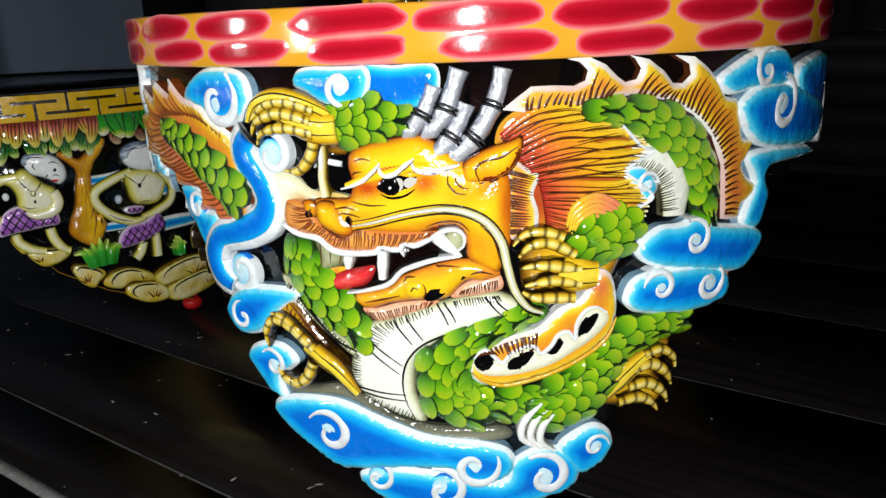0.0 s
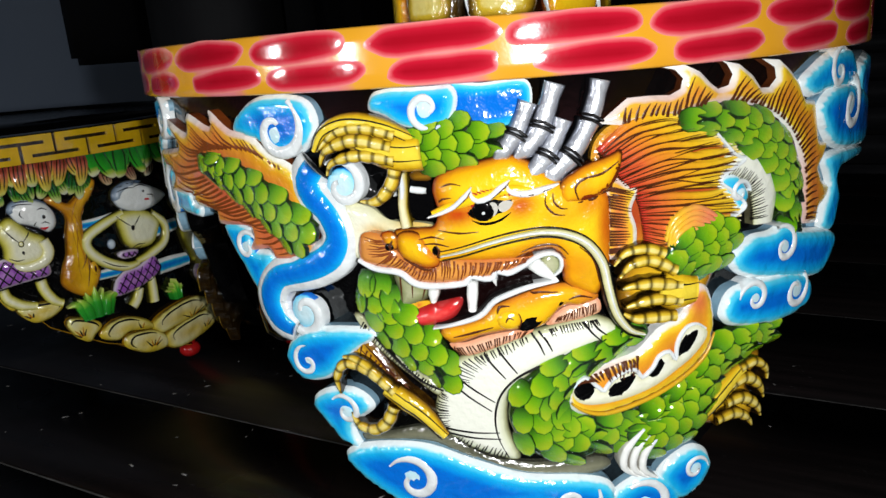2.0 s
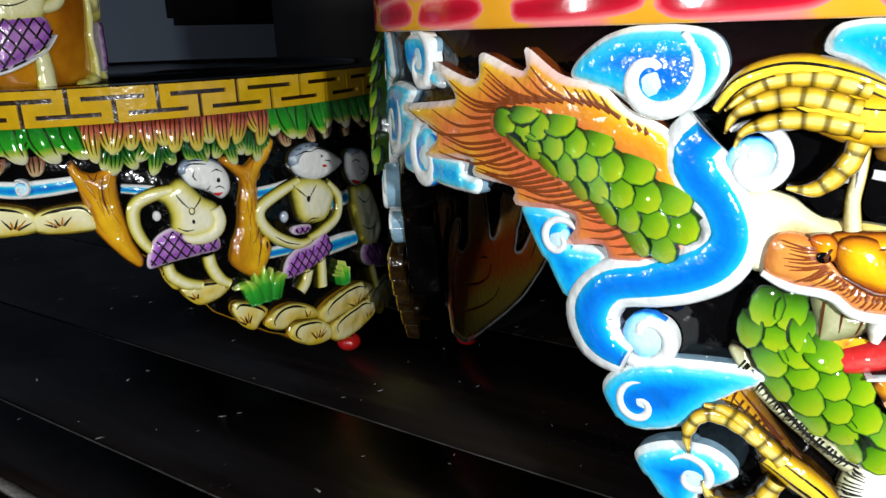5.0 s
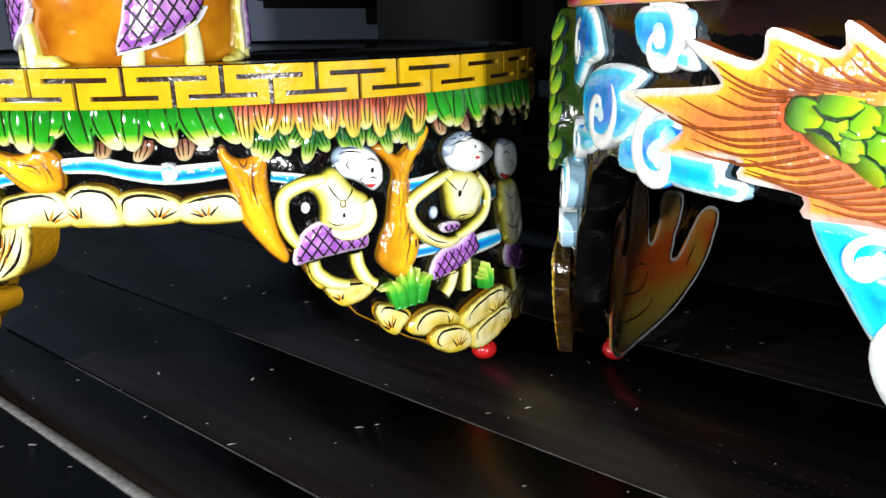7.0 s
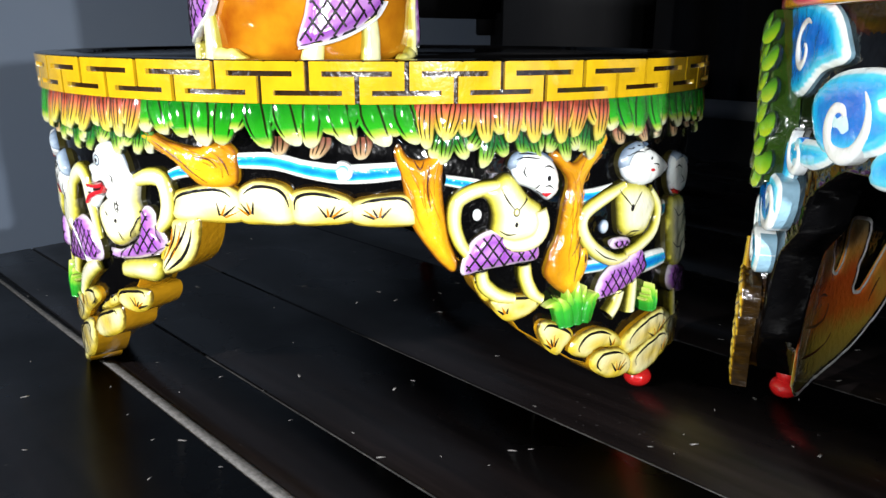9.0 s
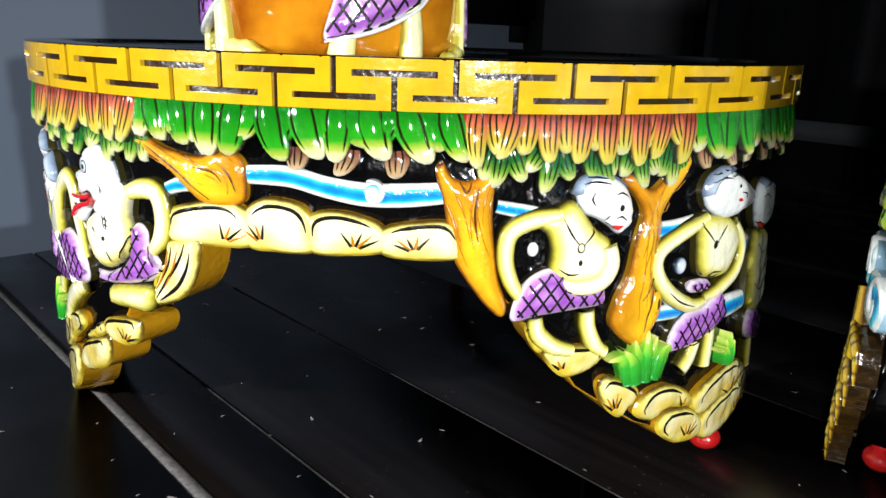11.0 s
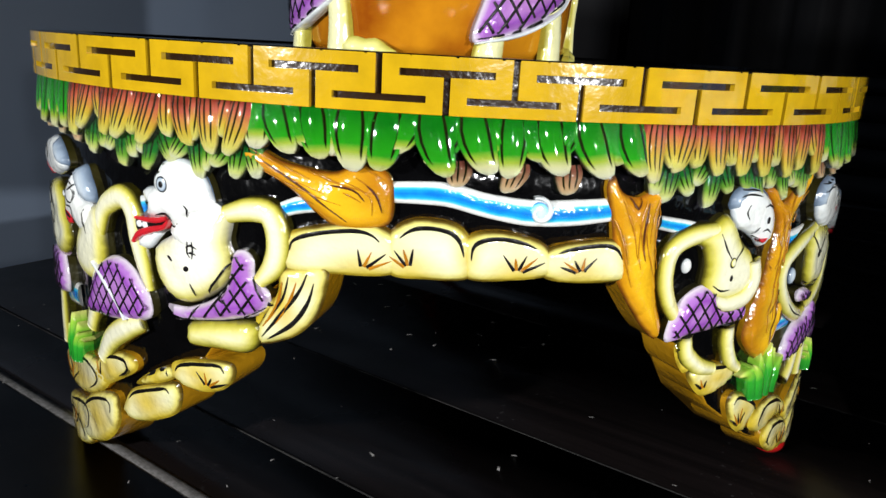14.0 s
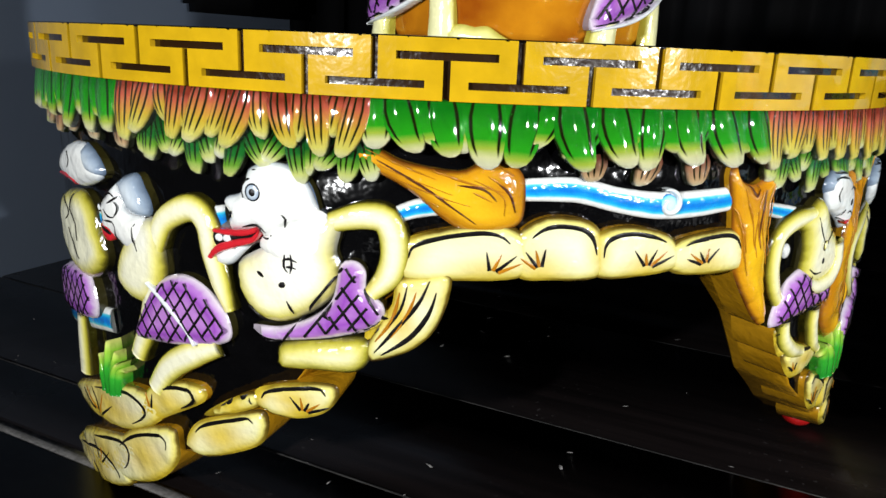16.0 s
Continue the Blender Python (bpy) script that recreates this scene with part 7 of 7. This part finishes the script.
figure([[(-180.0, 116.0), (-170.4, 125.4), (-162.5, 130.7), (-156.6, 129.2), (-154.4, 120.9), (-154.3, 108.3), (-162.0, 98.0), (-174.9, 97.2), (-183.7, 104.1)]],
       [([(-191.9, 130.9), (-185.8, 136.6), (-178.8, 141.5), (-175.8, 136.6), (-171.7, 130.6), (-164, 129.9), (-164.4, 120.3), (-172.9, 116.5), (-181.4, 119.1), (-190.5, 119), (-192.1, 122.6), (-190.1, 126.5)], 1), ([(-177.9, 142.6), (-167.2, 145.9), (-163.3, 141.3), (-159.9, 135.8), (-160.1, 131.7), (-165.2, 129.9), (-170.7, 130.4), (-174.6, 135.1), (-176.9, 139.3)], 2)],
       [[(-161.4, 104.3), (-147.7, 112.2), (-135.7, 110.3), (-126.3, 102.1), (-125.4, 91.4), (-143.0, 85.9), (-163.5, 82.9), (-172.4, 84.2)]],
       [([(-159.5, 117.5), (-155.4, 128.5), (-147.6, 134.6), (-139.0, 137.0), (-133.4, 132.3), (-131.5, 122.7), (-128.2, 112.2), (-124.9, 102.4)], [8, 10, 10, 10.5, 10.5, 10, 9, 5]), ([(-161.1, 113.3), (-161.6, 102.5), (-167.1, 87.9), (-173.9, 74.5)], [10, 11, 10, 9]), ([(-129.9, 88.4), (-143.2, 82.3), (-155.5, 74.0), (-163.5, 63.6)], [8, 11, 11, 10])],
       "carved seated clown figure with raised knee", face4,
       pale=[(-166.5, 124.7, 8, 7, 0, 0.9)])


def face5(c):
    c.limb([(-227.8, 137.9), (-216.6, 138.4), (-209.4, 136.2)], [1.2, 3.4, 1.0], 5, 5.4, 1.6, 2)
    for q in ([(-214.9, 148.4), (-213.2, 145.1), (-215.6, 141.7)], [(-229.8, 128.5), (-221.5, 123.1), (-226.4, 118.6)], [(-214.6, 131.3), (-219.6, 124.2), (-215.1, 120.5), (-212.1, 112.4)], [(-222.4, 115.9), (-217.9, 111), (-211.5, 105)]):
        c.ink(q, [0.4, 1.2, 0.4], 4)


figure([[(-237, 126.9), (-211.4, 133.4), (-201.2, 128.6), (-197, 120.2), (-192.8, 107.7), (-206.2, 97.5), (-225.4, 97.6), (-239.3, 108.3)]],
       [([(-231.3, 138.8), (-227.9, 146.6), (-216.6, 151.6), (-204.1, 152.8), (-196.8, 149.1), (-189.9, 142.5), (-192.2, 139.6), (-206.2, 135.2), (-219.2, 134.8)], 1), ([(-203, 152.9), (-193.9, 149.5), (-188.2, 142.8), (-197.6, 140.5), (-202.7, 145.3)], 2)],
       [[(-245.1, 76.9), (-246.1, 93.5), (-223, 99.2), (-208.2, 97), (-206.4, 80.4)]],
       [([(-225.8, 76.6), (-226.1, 61.8), (-226.7, 49.5)], [10, 12, 12])],
       "carved clown figure in purple cloth round the leg's corner", face5)


def face6(c):
    c.limb([(225.1, 124.2), (231, 121.4), (239, 121.6)], [0.8, 3.2, 0.8], 5, 5.0, 1.4, 1)
    for q in ([(223.3, 136.3), (228.4, 137.1), (234.5, 134.5)], [(233.1, 131.4), (240.2, 126.8), (234.1, 125.9)], [(228.7, 112.7), (237.7, 106), (246.5, 108.3)], [(232.2, 91.2), (241.6, 86), (255.2, 84.6)]):
        c.ink(q, [0.3, 1.0, 0.3], 4)


figure([[(224.4, 117.6), (235.3, 118.9), (253.3, 113.9), (270.1, 85.1), (259.6, 69.1), (237, 74.9), (226.2, 99.6)]], [([(219.5, 135), (222.3, 142.9), (232.8, 144), (247, 139.2), (252.1, 129.5), (246.5, 119.4), (231.4, 119), (222.3, 126)], 1), ([(220, 136.8), (223.1, 143.4), (232.7, 144.6), (248.1, 139.7), (251.1, 133.1), (235.8, 138.3), (226.5, 137.7)], 2)], [[(237.4, 60.9), (236.9, 75.7), (267.6, 68.3), (285.6, 45.1)]], [([(247.3, 58.5), (254.5, 40)], [9, 9])], "carved clown figure round the far corner", face6)

# ---- tufts of grass ----
def tuft(u, z, w, h):
    c = Carve(V1, [grass_paint])
    for k in range(7):
        f = k / 6 - 0.5
        c.limb([(u + f * w * 0.5, z), (u + f * w * 0.8, z + h * 0.5), (u + f * w * 1.3, z + h * (1 - abs(f)) + random.uniform(-1, 1))], [w * 0.2, w * 0.22, 0.4], 0, 3 + 2 * (k % 2), 3.5, -8, flip=True)
    c.done("grass_tuft", village_stand, "green carved tuft of pointed grass")


tuft(143.1, 64.4, 30, 23)
tuft(209, 56, 11, 15)
tuft(-193.7, 52.6, 18, 22)

# ---- stones along the legs ----
for q in ([(92.8, 83.0), (101.8, 85.3), (115.2, 83.9), (122.5, 81.0), (119.7, 75.7), (111.2, 71.9), (101.7, 72.2)], [(120.3, 64.4), (124.6, 68.9), (138.6, 63.0), (144.2, 56.9), (138.8, 51.4), (134.1, 47.5), (125.5, 53.7)], [(141.2, 48.3), (148.7, 56.4), (162.4, 57.3), (178.0, 49.7), (184.4, 40.5), (163.8, 44.8), (153.3, 41.4)], [(157.0, 37.1), (162.2, 43.3), (182.5, 39.8), (194.0, 29.9), (191.8, 21.7), (175.6, 23.3), (162.8, 30.1)], [(181.9, 43.3), (197.6, 50.3), (229.1, 51.0), (253.5, 38.0), (234.0, 35.0), (200.7, 33.7), (188.7, 33.7)], [(190.5, 29.7), (207.1, 34.9), (240.9, 34.6), (255.5, 20.7), (224.1, 15.6), (198.6, 17.1)], [(239.5, 37.9), (280, 41), (304, 14.5), (261.3, 13.6)], [(84.8, 96.1), (91.6, 93.5), (96.0, 87.1), (92.0, 83.1), (87.2, 88.1)],
          [(-116.2, 73.7), (-109.4, 77.7), (-94.5, 81.2), (-84.9, 81.5), (-84.1, 76.2), (-90.1, 69.7), (-102.2, 66.2), (-114.1, 68.1)], [(-149.2, 46.3), (-142.2, 55.5), (-126.2, 62.6), (-112.3, 67.2), (-110.8, 59.1), (-116.5, 51.5), (-137.6, 41.9), (-147.1, 42.2)], [(-178.4, 47.7), (-170.0, 61.0), (-152.8, 69.0), (-139.9, 70.3), (-138.4, 64.8), (-154.0, 55.2), (-169.7, 47.1)], [(-204.4, 20.4), (-183.7, 38.5), (-157.7, 48.3), (-153.7, 42.9), (-155.1, 33.2), (-170.0, 19.9), (-195.8, 10.7)], [(-74.9, 93.0), (-71.3, 101.3), (-65.9, 109.6), (-73.3, 108.9), (-75.0, 99.9)], [(-139.3, 58.6), (-131.0, 65.8), (-116.2, 73.7), (-113.7, 69.1), (-123.7, 63.7)], [(-271.3, -2.3), (-214.3, 19.1), (-185.4, 13.7), (-208.2, 1.5), (-237.2, -2.1)],
          [(-247.6, 36.8), (-180.9, 58.8), (-161.1, 52.6), (-184.8, 37.4), (-224.4, 31.2)], [(-247.3, 12), (-185.3, 34.4), (-181.4, 20.9), (-214, 4.5)]):
    stone(q, base=-0.5, ochred=1.0)
# the long fluted stone under the kneeling figure
c = Carve(V1, [stone_paint, black_ink, cutedge, bark_ink])
fluted = [(-73.4, 91.9), (-74.2, 98.0), (-69.9, 106.4), (-66.0, 112.5), (-64.4, 121.2), (-56.4, 123.3), (-47.5, 124.5), (-47.4, 115.7), (-51.3, 104.9), (-57.4, 98.2), (-65.2, 94.0)]
c.relief(fluted, 0, -20, -0.5, 4.0, 4, 10, wave=1.0, side=2, spots=[(*(-64.1, 109.8), 6, 12, 0.4, 0.9), (*(-57.1, 118.0), 9, 5, 0, 0.5)])
for q, w, mat in (([(-71.2, 95.8), (-64.0, 104.9), (-57.0, 114.2), (-53.7, 121.9)], 1.5, 1), ([(-68.9, 95.2), (-59.3, 102.4), (-53.7, 110.6), (-51.4, 118.3)], 1.7, 1), ([(-70.9, 99.8), (-65.5, 107.7), (-63.2, 117.5)], 1.2, 3), ([(-65.7, 101.8), (-60.5, 110.1), (-57.8, 117.9)], 1.2, 3), ([(-67.6, 104.0), (-62.7, 111.8), (-60.8, 119.6)], 0.9, 1)):
    c.ink(q, [0.3, w, w, 0.3], mat)
c.done("stone", village_stand, "long fluted cream and ochre carved stone")

# ---- the leg seen from within: a flame-shaped red panel on its inner face ----
flame_paint = lacquer("red flame paint", [(0.0, (0.40, 0.36, 0.09)), (0.22, (0.56, 0.38, 0.05)), (0.36, (0.80, 0.17, 0.02)), (0.55, (0.82, 0.13, 0.02)), (0.68, (0.76, 0.34, 0.06)), (0.85, (0.62, 0.54, 0.28)), (1.0, (0.72, 0.70, 0.60))], "along", tint=(0.62, 0.48, 0.07))


class Inner(Ring):
    """The same ring seen from within."""

    def wrap(self, u, z, out):
        a, r = self.zero + u / 1000 / self.radius, self.radius - 0.0232 - out / 1000
        return (r * math.cos(a), r * math.sin(a), z / 1000)


def inner_flame(leg):
    c = Carve(Inner(0, 0, 0.2071, -90), [flame_paint, ink, white_line, lip_red])
    shape = [(58, 32), (66, 52), (64, 80), (58, 96), (48, 103), (37, 102), (38, 92), (44, 86), (38, 81), (28, 80), (20, 86), (19, 101), (17, 118), (10.5, 121), (-1, 119), (-6.2, 113), (-11, 91), (-13.5, 80), (-18, 76.6), (-23.5, 78.3), (-28.9, 88), (-30, 102), (-34, 107), (-46.8, 105.5), (-56, 102), (-56.4, 91), (-50.6, 77), (-47.4, 63), (-51, 59.4), (-58.4, 60.7), (-69.3, 74), (-78, 86), (-87, 90), (-95.4, 88), (-98.6, 82.5), (-96, 70.5), (-88.5, 52), (-72.7, 34.6), (-47.7, 20), (-7, 13.5), (30, 16)]
    outline = [(leg + u, z) for u, z in shape]
    c.relief(outline, 0, 0.0, 0.2, 1.6, 5, 14, smooth=False, spots=[(leg + 4, 36, 24, 11, 0, 0.9), (leg + 14, 57, 14, 6, 0, 0.5), (leg - 78, 62, 9, 20, -0.5, 0.7)])
    c.ink(outline + outline[:1], [2.6, 1.8, 2.4, 2.0, 2.6], 2)
    for k in ([(34, 57), (7, 50.7), (-7, 51), (-13, 56), (-12.4, 60)], [(34, 38.4), (2.5, 32.6), (-17, 33.6), (-24.5, 39)], [(-75, 65.6), (-70.7, 58.6), (-67, 51.4)], [(4, 67.7), (-3, 67.2), (-9.3, 65)]):
        c.ink([(leg + u, z) for u, z in k], [0.4, 1.8, 1.6, 0.4], 1)
    c.ink([(leg + u, z) for u, z in ((56, 34), (58, 55), (54, 76), (47, 84))], [3, 5, 4, 1.5], 3)
    return c.done("inner_flame", dragon_stand, "red flame painted on the leg's inner face")


inner_flame(-411.7)
inner_flame(455.7)

# ---- the carving that wraps the far legs: clouds and scaled coils ----
for leg in (-411.7, 455.7):
    for du, z, w, h in ((-70, 190, 40, 22), (60, 195, 46, 20), (95, 170, 40, 26), (110, 140, 40, 30), (88, 112, 34, 26), (84, 86, 30, 26), (66, 60, 30, 26), (44, 38, 30, 22), (0, 150, 44, 26), (-55, 130, 36, 24), (50, 120, 40, 26), (-10, 100, 40, 22), (30, 70, 36, 24), (-30, 65, 34, 22), (2, 34, 30, 18)):
        if du > 40 and z < 100:
            continue
        pts = [(leg + du + w / 2 * math.cos(a) * (1 + 0.15 * math.sin(3 * a)), z + h / 2 * math.sin(a) * (1 + 0.2 * math.cos(2 * a))) for a in np.linspace(0, 2 * math.pi, 11)[:-1]]
        cloud(pts, [(leg + du + w * 0.15, z, h * 0.3, 1, du)], high=2.8, base=4.5 if du > 40 else -5.0)
body("coil", [(-411.7 + a, b) for a, b in ((84, 214), (100, 190), (108, 168), (108, 148))], [14, 19, 19, 14], 8.8, 10, 6, label="green scaled coil round the far leg")
for leg in (-411.7, 455.7):
    claw([([(leg + 78 - 7 * k, 98 - 13 * k), (leg + 94 - 8 * k, 92 - 13 * k), (leg + 98 - 9 * k, 80 - 13 * k)], [5, 7, 1.5]) for k in range(5)], [([(leg + 70, 112), (leg + 76, 88), (leg + 60, 60), (leg + 36, 34)], [10, 18, 16, 8])], "gold clawed foot along the leg's edge", 7.0)

# ---- small carved vessel standing on the village stand ----
vessel = tagged(new("carved_vessel"), "small carved vessel with amber body and painted clown figures", "vessel")
vessel.location = (-0.004, 0.927, 0.1951)
VS = Ring(0, 0, 0.0555, -70, 0.8, -0.5)
amber = surface("amber varnish", (0.26, 0.055, 0.003), (0.66, 0.27, 0.010), 0.12, 34, 0.05)
amber.node_tree.nodes["Principled BSDF"].inputs["Coat Weight"].default_value = 0.8
cream_yellow = lacquer("cream-yellow paint", [(0.0, (0.45, 0.40, 0.05)), (0.4, (0.74, 0.70, 0.22)), (1.0, (0.82, 0.80, 0.45))])
lathe("vessel_wall", [(0.0001, 0.0), (0.049, 0.0), (0.0525, 0.004), (0.0548, 0.03), (0.057, 0.08), (0.053, 0.13), (0.049, 0.13), (0.052, 0.08), (0.050, 0.01), (0.0001, 0.01)], amber, vessel, "glossy amber vessel body", closed=False)


def clown_on_vessel(u):
    c = Carve(VS, [cream_yellow, sarong, black_ink, white_line])
    c.limb([(u - 15, 14), (u - 16, 7), (u - 17, 0.5)], [9, 10, 11], 0, 0, 4, -3)
    c.limb([(u + 11, 26), (u + 13, 12), (u + 13, 0.5)], [8, 9, 10], 0, 0, 4, -3)
    cloth = [(u - 23, 6), (u - 20, 20), (u - 15, 34), (u, 38), (u + 16, 37), (u + 20, 28), (u + 15, 21), (u + 4, 14.5), (u - 8, 9.5)]
    c.relief(cloth, 1, -3, 1.5, 4, 5, 7)
    p = spline(cloth, 2.0, True)
    for s in (1, -1):
        for k in range(-8, 9):
            line = np.array([(u + k * 6.5 + s * (y - 22) * 0.7, y) for y in np.linspace(5, 40, 18)])
            run = line[inside(line, p) & (border_distance(line, p) > 0.8)]
            if len(run) > 2:
                c.ink([run[0], run[len(run) // 2], run[-1]], [1.0, 1.1, 1.0], 2)
    c.limb([(u - 23, 5.5), (u - 8, 8.8), (u + 4, 13.6), (u + 15, 20), (u + 21, 27)], [0.8, 1.6, 1.7, 1.6, 0.8], 3, 3.2, 2, 0)
    c.ink([(u - 22, 7), (u - 8, 10.3), (u + 4, 15.2), (u + 15, 21.6)], [0.4, 1.0, 1.0, 0.4], 2)
    c.relief([(u - 17, 34), (u - 22, 52), (u - 14, 74), (u + 6, 78), (u + 18, 60), (u + 16, 36)], 0, -3, 1, 5, 7, 6)
    c.limb([(u + 12, 70), (u + 27, 58), (u + 25, 44), (u + 10, 40)], [6, 8, 8, 5], 0, 1, 5, -3)
    c.limb([(u - 14, 70), (u - 28, 58), (u - 26, 46), (u - 14, 40)], [6, 8, 8, 5], 0, 1, 5, -3)
    c.relief([(u - 10, 78), (u - 12, 94), (u, 104), (u + 12, 94), (u + 8, 80)], 0, -3, 1, 5, 6, 6)
    for q in ([(u - 10, 44), (u, 42), (u + 9, 45)], [(u - 8, 50), (u, 48), (u + 8, 51)], [(u - 6, 66), (u - 1, 60), (u + 5, 66)]):
        c.ink(q, [0.3, 0.9, 0.3], 2)
    c.done("carved_figure", vessel, "painted clown figure in purple netted cloth")


for u in (28, -58, 116):
    clown_on_vessel(u)
for q in ([(-42, -0.5), (-42.5, 4.5), (-38, 6), (-33, 5.2), (-29, 5.6), (-25, 3.4), (-20, -0.5)], [(62, -0.5), (65, 2.6), (70, 3), (74, 5), (79, 6), (82, 3), (83, -0.5)], [(142, -0.5), (145, 4.6), (154, 5.4), (160, 3), (164, -0.5)]):
    Carve(VS, [cream_yellow]).relief(q, 0, -3, 0, 3.2, 3, 4).done("base_lump", vessel, "cream-yellow carved lump at the base")
for u in (80, 168):
    Carve(VS, [cream_yellow]).limb([(u, 2), (u + 1.5, 14), (u - 1, 26), (u + 2, 40), (u - 1, 58), (u + 2, 80), (u, 108)], [4, 3.4, 5, 3.6, 5, 4, 3], 0, 0, 3.5, -3).done("panel_edge", vessel)

# ---- small carved vessel standing on the dragon stand ----
vessel2 = tagged(new("carved_vessel"), "small carved vessel in orange and gold flames", "vessel")
vessel2.location = (0.440, 0.868, 0.2362)
VD = Ring(0, 0, 0.052, -90)
lathe("vessel_wall", [(0.0001, 0.0), (0.035, 0.0), (0.042, 0.006), (0.050, 0.03), (0.054, 0.07), (0.050, 0.10), (0.047, 0.10), (0.050, 0.07), (0.046, 0.03), (0.0001, 0.01)], black, vessel2, "black vessel body", closed=False)
for k in range(9):
    u = 36.3 * k
    c = Carve(VD, [flesh if k % 2 else gold, white_line])
    c.relief([(u - 14, 4), (u - 17, 22), (u - 8, 40), (u - 2, 62), (u + 4, 40), (u + 16, 24), (u + 13, 5)], 0, -8, 0, 6, 7, 9)
    c.limb([(u - 14, 3), (u - 17, 22), (u - 8, 41), (u - 2, 63)], [1.5, 2, 2, 1], 1, 1, 3, -4)
    c.done("flame", vessel2, "orange and gold carved flame")

# ---- dark things beyond the table ----
def thing(name, label, category):
    ob = tagged(new(name), label, category)
    ob.matrix_world = TABLE
    return ob


panel = thing("wall_panel", "black flat panel hung on the grey wall", "panel")
part("panel", box_bm(-1.745, -1.68, 1.99, 2.50, 0.25, 1.1, 0.02), black_cloth, panel)
part("bracket", box_bm(-1.75, -1.72, 2.44, 2.52, 0.20, 0.29, 0.004), black_cloth, panel)
# Added folded black sheet: stands for the darkness beyond the table.
curtain = thing("dark_backdrop", "added black folded backdrop for the darkness beyond the table", "curtain")
verts, faces = [], []
for k in range(241):
    x = -1.70 + 4.5 * k / 240
    for z in (-0.74, 0.2, 1.0, 1.72):
        verts.append((x, 2.56 + 0.03 * math.sin(k * 0.7) + 0.012 * math.sin(k * 1.9 + z), z))
for k in range(240):
    for j in range(3):
        faces.append((4 * k + j, 4 * k + 4 + j, 4 * k + 5 + j, 4 * k + 1 + j))
cl = mesh_object("cloth", verts, faces, [black_cloth], curtain)
cl.modifiers.new("thickness", "SOLIDIFY").thickness = 0.004
side = thing("black_column", "black cloth drape against the grey wall", "curtain")
part("drape", box_bm(-1.745, -1.60, 2.50, 2.53, -0.75, 1.7, 0.01), black_cloth, side)
case = thing("black_case", "tall narrow black case standing at the table's back", "case")
part("case", box_bm(-0.79, -0.62, 1.455, 1.60, 0.0, 0.62, 0.006), black_cloth, case)
part("lid", box_bm(-0.793, -0.617, 1.452, 1.603, 0.62, 0.65, 0.005), black_cloth, case)
chest = thing("slatted_cabinet", "dark grey cabinet with horizontal slats beyond the table", "cabinet")
part("carcass", box_bm(-0.58, 1.9, 2.32, 2.50, -0.75, 0.19, 0.004), black_cloth, chest)
for z0, z1 in ((0.158, 0.185), (0.105, 0.150), (0.055, 0.097), (0.005, 0.045), (-0.06, -0.01), (-0.12, -0.07)):
    part("slat", box_bm(-0.57, 1.88, 2.296, 2.322, z0, z1, 0.004), dark_plastic, chest)
board = thing("pale_board", "pale grey board lying beyond the table", "board")
part("board", box_bm(-1.00, -0.60, 2.28, 2.30, 0.018, 0.060, 0.003), grey_board, board)
part("foot", box_bm(-0.95, -0.65, 2.27, 2.31, -0.75, 0.018, 0.003), black_cloth, board)

# ---- specks on the table ----
crumbs = []
for k in range(260):
    x, y = random.uniform(-0.75, 0.2), random.uniform(0.55, 1.15)
    a, s = random.uniform(0, 6.3), random.choice((0.0006, 0.0008, 0.001, 0.0016))
    crumbs.append((x, y, a, s))
verts, faces = [], []
for x, y, a, s in crumbs:
    b = len(verts)
    for dx, dy, dz in ((-1.6, -0.5, 0), (1.6, -0.4, 0), (1.4, 0.5, 0), (-1.5, 0.4, 0), (0, 0, 0.2)):
        verts.append((x + s * (dx * math.cos(a) - dy * math.sin(a)), y + s * (dx * math.sin(a) + dy * math.cos(a)), 0.0003 + s * dz))
    faces += [(b, b + 1, b + 4), (b + 1, b + 2, b + 4), (b + 2, b + 3, b + 4), (b + 3, b, b + 4), (b + 3, b + 2, b + 1, b)]
specks = mesh_object("dust_specks", verts, faces, [dust])
specks.matrix_world = TABLE
tagged(specks, "pale dust specks and shavings strewn on the table", "dust", kind="stuff")
